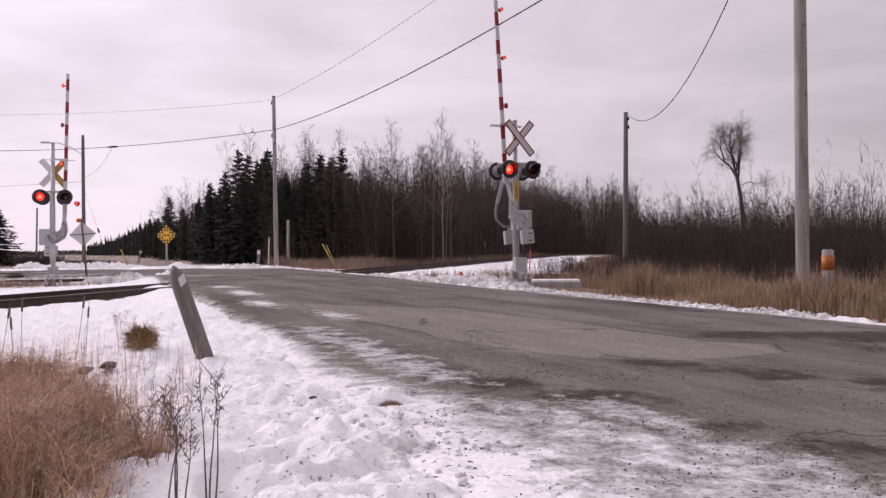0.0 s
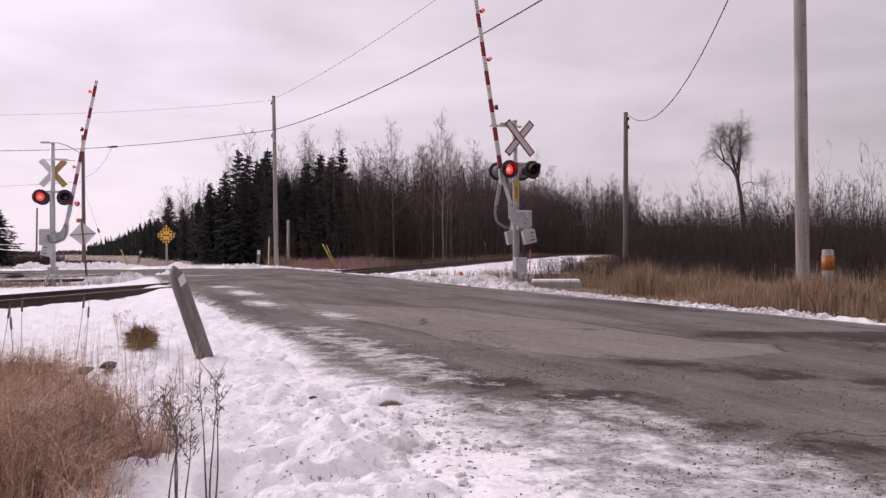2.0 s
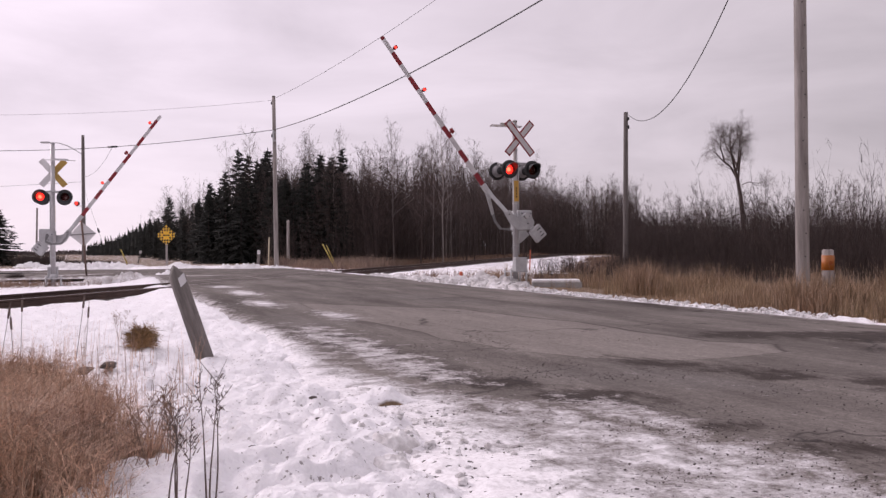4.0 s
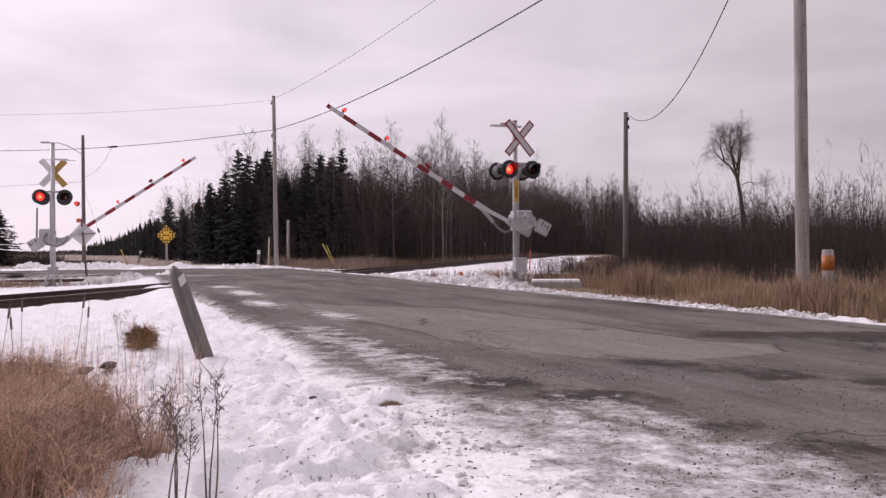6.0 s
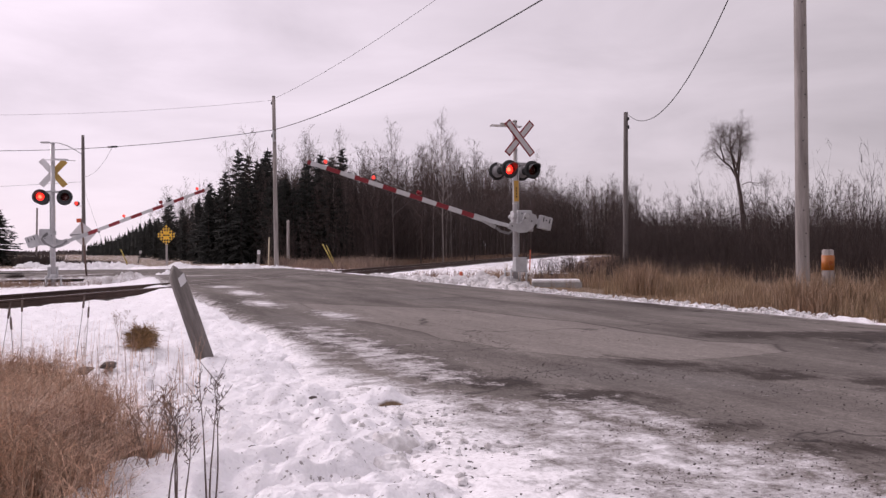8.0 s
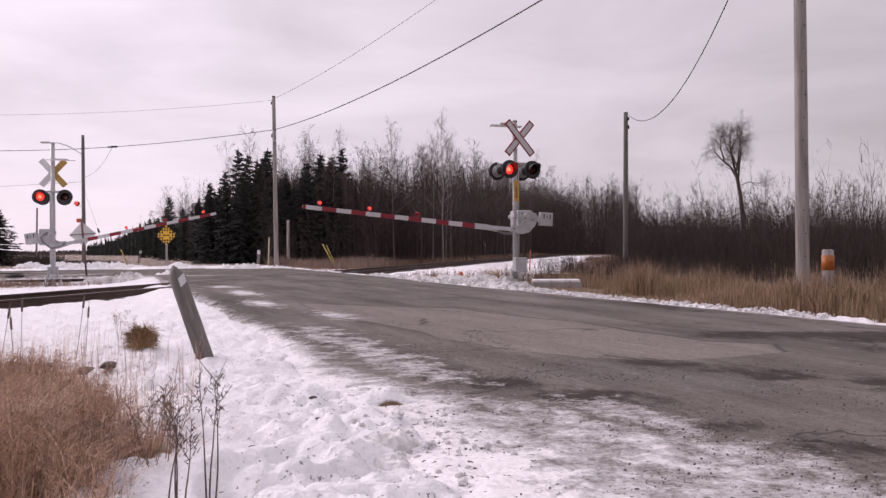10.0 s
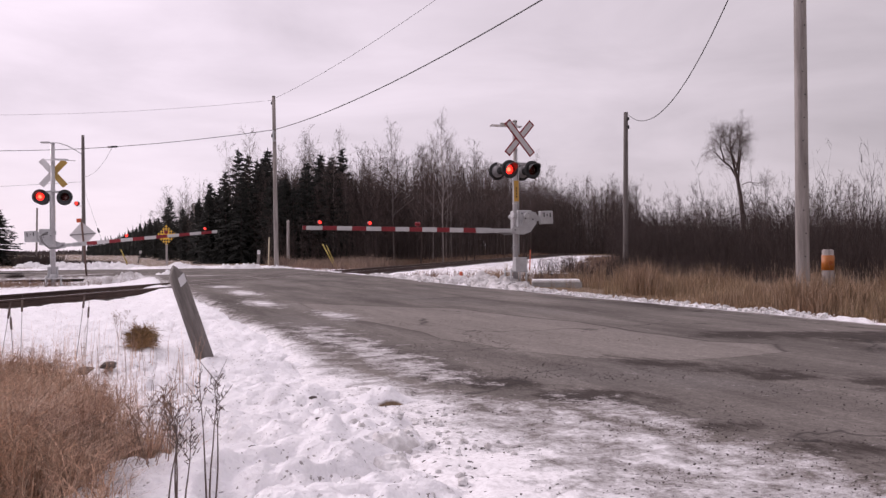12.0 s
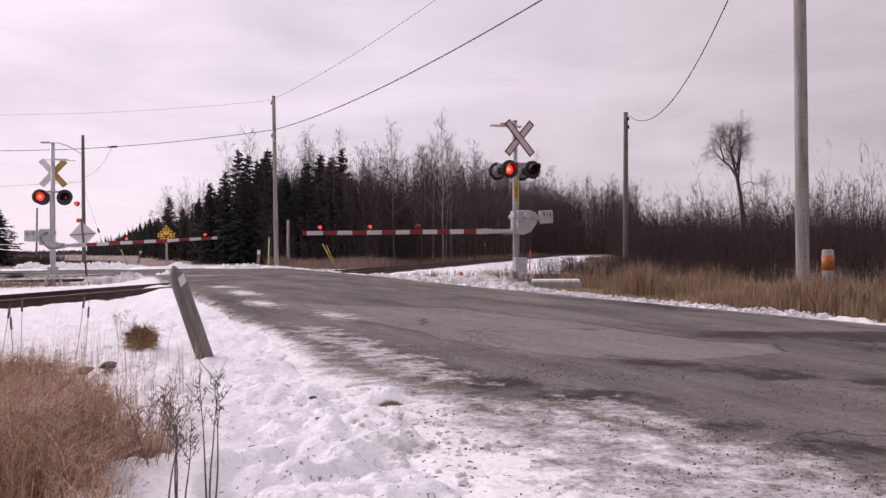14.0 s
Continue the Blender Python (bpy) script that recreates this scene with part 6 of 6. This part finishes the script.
    return tb.mesh("trunk", [M_BARK]), cb.mesh("crown", [M_TWIG])


tree_thing("bare_tree", big_tree_meshes(), T3((26.6, 75.0, -0.1)), "single old leafless tree with a round twiggy crown", "trees over the brush")

# ---------- grass and weeds ----------


def grass(name, n, region, hmin, hmax, w, material, label, seed, bend=0.5):
    rg = random.Random(seed)
    b = Build()
    k = 0
    while k < n:
        c = region(rg)
        if c is None:
            continue
        x, y, f = c
        m = rg.randrange(3, 7)
        a0 = rg.uniform(0, 6.28)
        for j in range(m):
            px, py = x + rg.uniform(-0.07, 0.07), y + rg.uniform(-0.07, 0.07)
            b.blade((px, py, gz_fast(px, py) - 0.03), rg.uniform(0, 6.28), rg.uniform(hmin, hmax) * f, w * rg.uniform(0.6, 1.3), rg.uniform(0.05, bend))
        k += m
    tagged(new(name, b.mesh(name, material)), label, "grass", kind="stuff")


def right_verge(rg):
    t = rg.uniform(2, 36) if rg.random() < 0.75 else rg.uniform(4, 16)
    s = 9.85 + rg.random() ** 1.3 * 7.0
    x, y = plan(s, t)
    if x > float(brush_front(y)) + 1.0 or x < 0.10 * y - 2 or x > 0.56 * y + 1.5:
        return None
    td = track_dist(x, y)
    if td < 10.5 and rg.random() < 0.86:
        return None
    if math.hypot(x - 3.0, y - 23.7) < 1.1 or (s < 12.4 and 16.5 < t < 25.5 and rg.random() < 0.97) or s < 10.6 and t > 14 and rg.random() < 0.9:
        return None
    cl = 0.5 + 0.5 * float(vnoise(x, y, 1.1, 61))
    if rg.random() > 0.1 + 1.4 * cl ** 1.6:
        return None
    return x, y, (0.25 + 1.2 * cl ** 2) * min(1.0, 0.45 + (s - 9.85) / 1.2)


grass("tall_grass", 52000, right_verge, 0.14, 0.74, 0.0038, M_TAN, "dead tan grass along the road verge", 21, 0.75)


grass("tall_grass", 6500, right_verge, 0.3, 0.95, 0.003, M_DRYTIP, "pale dry grass plumes along the road verge", 30, 0.6)


def snow_weeds(rg):
    x, y = rg.uniform(-2.5, 4.5), rg.uniform(26.5, 35)
    s = x * ACROSS[0] + y * ACROSS[1]
    if s < 10.9 or track_dist(x, y) < 3.5 or float(vnoise(x, y, 1.2, 67)) < -0.05:
        return None
    return x, y, rg.uniform(0.5, 1.1)


grass("snow_weeds", 2600, snow_weeds, 0.12, 0.5, 0.005, M_FIELD, "thin brown dead weeds sticking out of the snow", 32, 0.7)


def field(rg):
    y = rg.uniform(25, 95)
    x0, x1 = TRACK_X0 + TRACK_TAN * y + 9.0 + 1.5 * float(vnoise(y, 0, 3.0, 64)), float(brush_front(y)) + 2.0
    if x1 <= x0:
        return None
    x = rg.uniform(x0, x1)
    if rg.random() < 0.10:
        x = x0 - rg.random() * 5
    s = x * ACROSS[0] + y * ACROSS[1]
    cl = 0.5 + 0.5 * float(vnoise(x, y, 1.6, 63))
    if s < 12.2 or rg.random() > 0.15 + 1.2 * cl ** 1.5 or math.hypot(x - 3.0, y - 23.7) < 1.2:
        return None
    return x, y, (0.5 + 0.7 * cl) * (0.3 + 0.7 * float(smooth((x / y - 0.11) / 0.07)))


grass("field_grass", 17000, field, 0.15, 0.55, 0.008, M_FIELD, "dull brown dead grass between the track and the brush", 26, 0.8)


def track_side(rg):
    y = rg.uniform(40, 150)
    x = TRACK_X0 + TRACK_TAN * y + rg.uniform(-6.5, -3.0)
    s = x * ACROSS[0] + y * ACROSS[1]
    return (x, y, rg.uniform(0.6, 1.2)) if s > 9.7 else None


grass("track_grass", 7000, track_side, 0.2, 0.6, 0.012, M_FIELD, "dull dead grass beside the railway track", 22, 0.8)


def wood_foot(rg):
    y = 48.5 + rg.random() * 10
    x1 = TRACK_X0 + TRACK_TAN * y - 2.6
    x = rg.uniform(-11.6, x1)
    cl = 0.5 + 0.5 * float(vnoise(x, y, 1.3, 66))
    if x * ACROSS[0] + y * ACROSS[1] < 9.9 or rg.random() > 0.25 + cl:
        return None
    return x, y, 0.5 + 0.7 * cl


grass("wood_foot_grass", 9000, wood_foot, 0.25, 0.85, 0.009, M_FOOT, "pale brown dead grass at the foot of the wood", 27, 0.8)


def near_clump(rg):
    x, y = rg.uniform(-4.4, -1.0), rg.uniform(2.2, 6.7)
    d = float(ditch_patch(x, y))
    if d < 0 or x < -0.63 * y:
        return None
    cl = 0.5 + 0.35 * float(vnoise(x, y, 0.24, 72)) + 0.4 * float(vnoise(x, y, 0.8, 73))
    cl = min(1.0, max(0.0, cl)) * min(1.0, 0.35 + 1.6 * d)
    if rg.random() > 2.2 * cl ** 3 * (0.35 + 0.65 * min(1.0, max(0.0, (y - 2.6) / 1.2))):
        return None
    return x, y, 0.3 + 0.85 * cl


grass("ditch_grass", 21000, near_clump, 0.06, 0.34, 0.0022, M_BROWNGRASS, "tangled dead brown grass in the ditch", 23, 2.4)
grass("ditch_grass", 5000, near_clump, 0.20, 0.46, 0.0016, M_DRYTIP, "pale dry grass tips over the ditch", 28, 1.4)


def seed_plumes():
    """Soft seed heads standing over the ditch grass."""
    rg = random.Random(29)
    b = Build()
    n = 0
    while n < 1500:
        c = near_clump(rg)
        if c is None:
            continue
        n += 1
        x, y, f = c
        h = rg.uniform(0.16, 0.42) * f
        root = Vector((x, y, gz_fast(x, y)))
        d = Vector((rg.gauss(0, 0.35), rg.gauss(0, 0.35), 1)).normalized()
        b.tube(root, root + d * h, 0.0016, 0, 3)
        for k in range(16):
            p = root + d * h * rg.uniform(0.45, 1.05)
            b.twig(p, p + Vector((rg.gauss(0, 0.03), rg.gauss(0, 0.03), rg.gauss(0.012, 0.025))), 0.0013)
    tagged(new("ditch_plumes", b.mesh("ditch_plumes", M_BROWNGRASS)), "soft brown seed heads of the ditch grass", "grass", kind="stuff")


seed_plumes()


def thin_stems(rg):
    x, y = rg.uniform(-5.2, -1.2), rg.uniform(3.2, 8.6)
    e = ((x + 3.2 + 0.3 * (y - 6.0)) / 1.5) ** 2 + ((y - 6.0) / 2.6) ** 2
    if e > 1 or (y > 5.6 and rg.random() < 0.75):
        return None
    return x, y, 1.0 if y > 5.6 else 0.75


grass("ditch_stalks", 1500, thin_stems, 0.18, 0.55, 0.0016, M_BROWNGRASS, "sparse thin dry stalks rising from the ditch", 25, 0.5)


def far_left(rg):
    x, y = rg.gauss(-16.0, 1.7), rg.gauss(30.8, 0.9)
    return x, y, 1.0


grass("track_grass", 3600, far_left, 0.08, 0.34, 0.005, M_FIELD, "low dead grass beyond the rails", 24, 0.7)


def tuft(x, y, r, n, seed, tall, material):
    rg = random.Random(seed)
    b = Build()
    z = gz(x, y)
    for k in range(n):
        a, q = rg.uniform(0, 6.28), r * rg.random() ** 0.5
        d = Vector((rg.gauss(0.15, 1), rg.gauss(0, 1), rg.gauss(0.25, 0.8))).normalized()
        p = Vector((math.cos(a) * q * 0.6, math.sin(a) * q * 0.6, 0.5 * r * tall * rg.random()))
        e = p + Vector((d.x, d.y, d.z * 0.75 * tall)) * r * rg.uniform(0.45, 0.95)
        e.z = max(e.z, -0.03)
        m = p.lerp(e, 0.55) + Vector((rg.gauss(0, 0.1), rg.gauss(0, 0.1), 0.12)) * r
        b.twig(m, e, 0.014 * r)
        b.twig(m, p, 0.014 * r)
    ob = new("grass_tuft", b.mesh("grass_tuft", material))
    ob.matrix_world = T3((x, y, z + 0.02))
    tagged(ob, "round golden brown grass tuft sticking out of snow" if material is M_GOLDGRASS else "dark brown clump of dead weeds beyond the rails", "grass tuft", kind="stuff")


tuft(-3.0, 8.4, 0.17, 2200, 31, 1.45, M_GOLDGRASS)
tuft(-18.4, 36.5, 0.42, 900, 33, 1.0, M_BRUSH)



def weed(x, y, h, stems, seed, label, droop=0.25):
    """A dry forked weed: several thin stalks with side shoots and seed heads."""
    rg = random.Random(seed)
    g = thing("dried_weed", T3((x, y, gz(x, y) - 0.03)), label, "weed", "dried weeds")
    for k in range(stems):
        b = Build()
        thick = 0.0026 if droop > 0.4 else 0.0044
        a = rg.uniform(0, 6.28)
        hh = h * rg.uniform(0.6, 1.0)
        p = Vector((rg.uniform(-0.10, 0.10), rg.uniform(-0.06, 0.06), 0))
        d = Vector((math.cos(a) * droop * 0.6, math.sin(a) * droop * 0.6, 1)).normalized()
        n = 6
        for i in range(n):
            d = (d + Vector((rg.uniform(-1, 1), rg.uniform(-1, 1), 0.3)) * 0.06).normalized()
            e = p + d * hh / n
            b.tube(p, e, thick * (1 - 0.12 * i), thick * (1 - 0.12 * (i + 1)), 5)
            if i > 2:
                for j in range(2 if droop < 0.4 else 3):
                    a2 = rg.uniform(0, 6.28)
                    ln = hh * rg.uniform(0.08, 0.26)
                    q = e + Vector((math.cos(a2) * ln * 0.6, math.sin(a2) * ln * 0.6, ln * 0.8))
                    b.tube(e, q, 0.0018, 0.001, 4)
                    if rg.random() < 0.5:
                        for m in range(3):
                            b.tube(q, q + Vector((rg.uniform(-0.03, 0.03), rg.uniform(-0.03, 0.03), rg.uniform(0, 0.03))), 0.0018, 0, 3)
            p = e
        for m in range(22 if droop < 0.4 else 10):
            q = p + Vector((rg.uniform(-0.02, 0.02), rg.uniform(-0.02, 0.02), rg.uniform(-0.12, 0.05)))
            b.tube(q, q + Vector((rg.uniform(-0.025, 0.025), rg.uniform(-0.025, 0.025), rg.uniform(0.0, 0.03))), 0.0028, 0, 3)
        part_mesh("stalk", b.mesh("stalk", M_STALK if droop < 0.4 else M_STALK2), g)


weed(-0.98, 3.25, 0.54, 3, 41, "tall dry forked weed standing in snow", 0.12)
weed(-1.00, 3.34, 0.64, 4, 42, "tall dry forked weed standing in snow", 0.08)
weed(-1.36, 3.9, 0.34, 8, 43, "bushy dry weed beside the grass", 0.6)
weed(-1.50, 4.6, 0.30, 8, 44, "bushy dry weed beside the grass", 0.6)
weed(-3.6, 9.6, 0.32, 5, 45, "small dry weed in the snow", 0.5)


def cattail(x, y, h, lean):
    g = thing("cattail", T3((x, y, gz(x, y) - 0.05)) @ RY(lean), "dry brown cattail standing in the ditch", "cattail", "cattails")
    part("stalk", bm_cyl(0.003, 0.002, h, n=6), M_STALK, g)
    part("seed_head", bm_cyl(0.010, 0.009, 0.11, T3((0, 0, h - 0.16)), 8, 0.004), M_STALK, g)


for cx_, cy_, ch_, cl_ in ((-3.95, 7.9, 0.75, 2), (-4.25, 8.1, 0.85, -6), (-3.35, 7.7, 0.70, 8), (-3.75, 7.4, 0.62, -3), (-4.0, 7.6, 0.70, 10), (-3.55, 8.4, 0.55, 4)):
    cattail(cx_, cy_, ch_, cl_)


def lump(x, y, r, seed):
    rg = random.Random(seed)
    bm = bmesh.new()
    bmesh.ops.create_icosphere(bm, subdivisions=2, radius=r)
    for v in bm.verts:
        v.co *= 1 + rg.uniform(-0.22, 0.22)
        v.co.z *= 0.55
        v.co.x *= 1.4
    for f in bm.faces:
        f.smooth = True
    g = thing("dirt_lump", T3((x, y, gz(x, y) + r * (0.45 if y > 6.5 else 0.05))) @ RZ(seed * 50), "dark lump of frozen dirt on the snow", "dirt lump", "dirt lumps")
    part("lump", bm, M_STONE, g)


for i, (lx_, ly_, lr_) in enumerate(((-3.0, 7.1, 0.07), (-3.25, 7.15, 0.06), (-3.5, 7.4, 0.06), (-3.7, 7.3, 0.05), (-2.75, 6.95, 0.055), (-1.25, 5.0, 0.022), (-0.95, 4.2, 0.018), (-0.85, 5.5, 0.02), (-1.1, 6.3, 0.02), (0.05, 4.7, 0.025), (-0.7, 4.7, 0.014), (-1.5, 6.0, 0.02), (-0.6, 6.4, 0.02))):
    lump(lx_, ly_, lr_, i + 1)



def gravel():
    """Loose dark grit and small stones on the slush and the near road."""
    rg = random.Random(91)
    b = Build()
    n = 0
    while n < 9000:
        t = 1.2 + rg.random() ** 1.5 * 10
        s = rg.gauss(3.0, 1.1)
        if s < snow_edge(t) - 0.2 or s > 6.5:
            continue
        x, y = plan(s, t)
        if float(vnoise(x, y, 0.5, 92)) + 0.6 * float(vnoise(x, y, 0.2, 94)) + rg.uniform(-0.45, 0.45) < 0.1:
            continue
        n += 1
        r = 0.0018 + 0.0058 * rg.random() ** 4
        z = 0.012 - 0.00132 * (s - 5.6) ** 2 + r * 0.3
        k = len(b.v)
        b.v += [(x + r * rg.uniform(0.7, 1.4), y, z), (x, y + r * rg.uniform(0.7, 1.4), z), (x - r * rg.uniform(0.7, 1.4), y, z), (x, y - r * rg.uniform(0.7, 1.4), z), (x + r * 0.2, y, z + r * rg.uniform(0.5, 1.0)), (x, y, z - r)]
        for a, c in ((0, 1), (1, 2), (2, 3), (3, 0)):
            b.f += [(k + a, k + c, k + 4), (k + c, k + a, k + 5)]
    tagged(new("gravel", b.mesh("gravel", M_STONE)), "loose dark grit on the slushy road edge", "gravel", kind="stuff")


gravel()


def snow_chunks():
    """Broken crumbs of hard snow on the verge and the slush."""
    rg = random.Random(93)
    b = Build()
    for k in range(1500):
        if k < 230:
            x, y = rg.gauss(-0.12, 0.2), rg.gauss(4.55, 0.4)
            s, t = x * ACROSS[0] + y * ACROSS[1], x * ALONG[0] + y * ALONG[1]
            r = 0.004 + 0.022 * rg.random() ** 3
            up = 0
        else:
            t = rg.uniform(9, 31)
            w = 0.08 + 0.32 * math.exp(-((t - 22.5) / 4) ** 2)
            s = 9.42 + w + rg.gauss(0, w)
            r = 0.012 + (0.02 + 0.12 * w) * rg.random() ** 2.2
            up = 0.35 * w * math.exp(-((s - 9.5 - w) / w) ** 2)
        x, y = plan(s, t)
        z = max(gz(x, y), 0.012 - 0.00132 * (s - 5.6) ** 2) + r * 0.1 + up
        q = len(b.v)
        n = 6
        for h, f in ((-0.5, 0.8), (0.25, 1.0), (0.7, 0.5)):
            for i in range(n):
                a = 6.283 * i / n + h
                w = r * f * rg.uniform(0.7, 1.3)
                b.v.append((x + math.cos(a) * w, y + math.sin(a) * w, z + h * r * rg.uniform(0.8, 1.2)))
        for lv in (0, 1):
            for i in range(n):
                j = (i + 1) % n
                b.f.append((q + lv * n + i, q + lv * n + j, q + (lv + 1) * n + j, q + (lv + 1) * n + i))
        b.f.append(tuple(q + 2 * n + i for i in range(n)))
    tagged(new("snow_chunks", b.mesh("snow_chunks", M_HEAP, True)), "crumbs of broken dirty snow on the verge", "snow", kind="stuff")


snow_chunks()

# ---------- what moves ----------


def motions():
    for ob, kind, data in MOVERS:
        if kind == "gate":
            shaft, angles = data
            walk(ob, [(t, pose(shaft[0], 0.0, shaft[1], 0, -a, 0)) for t, a in angles])
        elif kind == "flash":
            # phase 0 shines from k - 0.14 to k + 0.36 s; the element turns half round at each change
            base, turn = data[0], 0 if data[1] == 0 else 180
            rows = [(0.0, base @ RZ(turn))]
            for k in range(28):
                c = 0.36 + 0.5 * k
                if c > 13.9:
                    break
                rows += [(c - 1 / 30, base @ RZ(turn)), (c, base @ RZ(turn + 60)), (c + 1 / 30, base @ RZ(turn + 120)), (c + 2 / 30, base @ RZ(turn + 180))]
                turn += 180
            rows.append((14.0, base @ RZ(turn)))
            walk(ob, rows)
        elif kind == "arm_lamp":
            base, on = data[0], data[1] == 0
            rows = [(0.0, base @ RZ(0 if on else 90))]
            for k in range(28):
                c = 0.36 + 0.5 * k
                if c > 13.9:
                    break
                a0, a1 = (0, 90) if on else (90, 0)
                rows += [(c - 1 / 30, base @ RZ(a0)), (c, base @ RZ((a0 + a1) / 2)), (c + 1 / 30, base @ RZ(a1))]
                on = not on
            rows.append((14.0, base @ RZ(0 if on else 90)))
            walk(ob, rows)


motions()
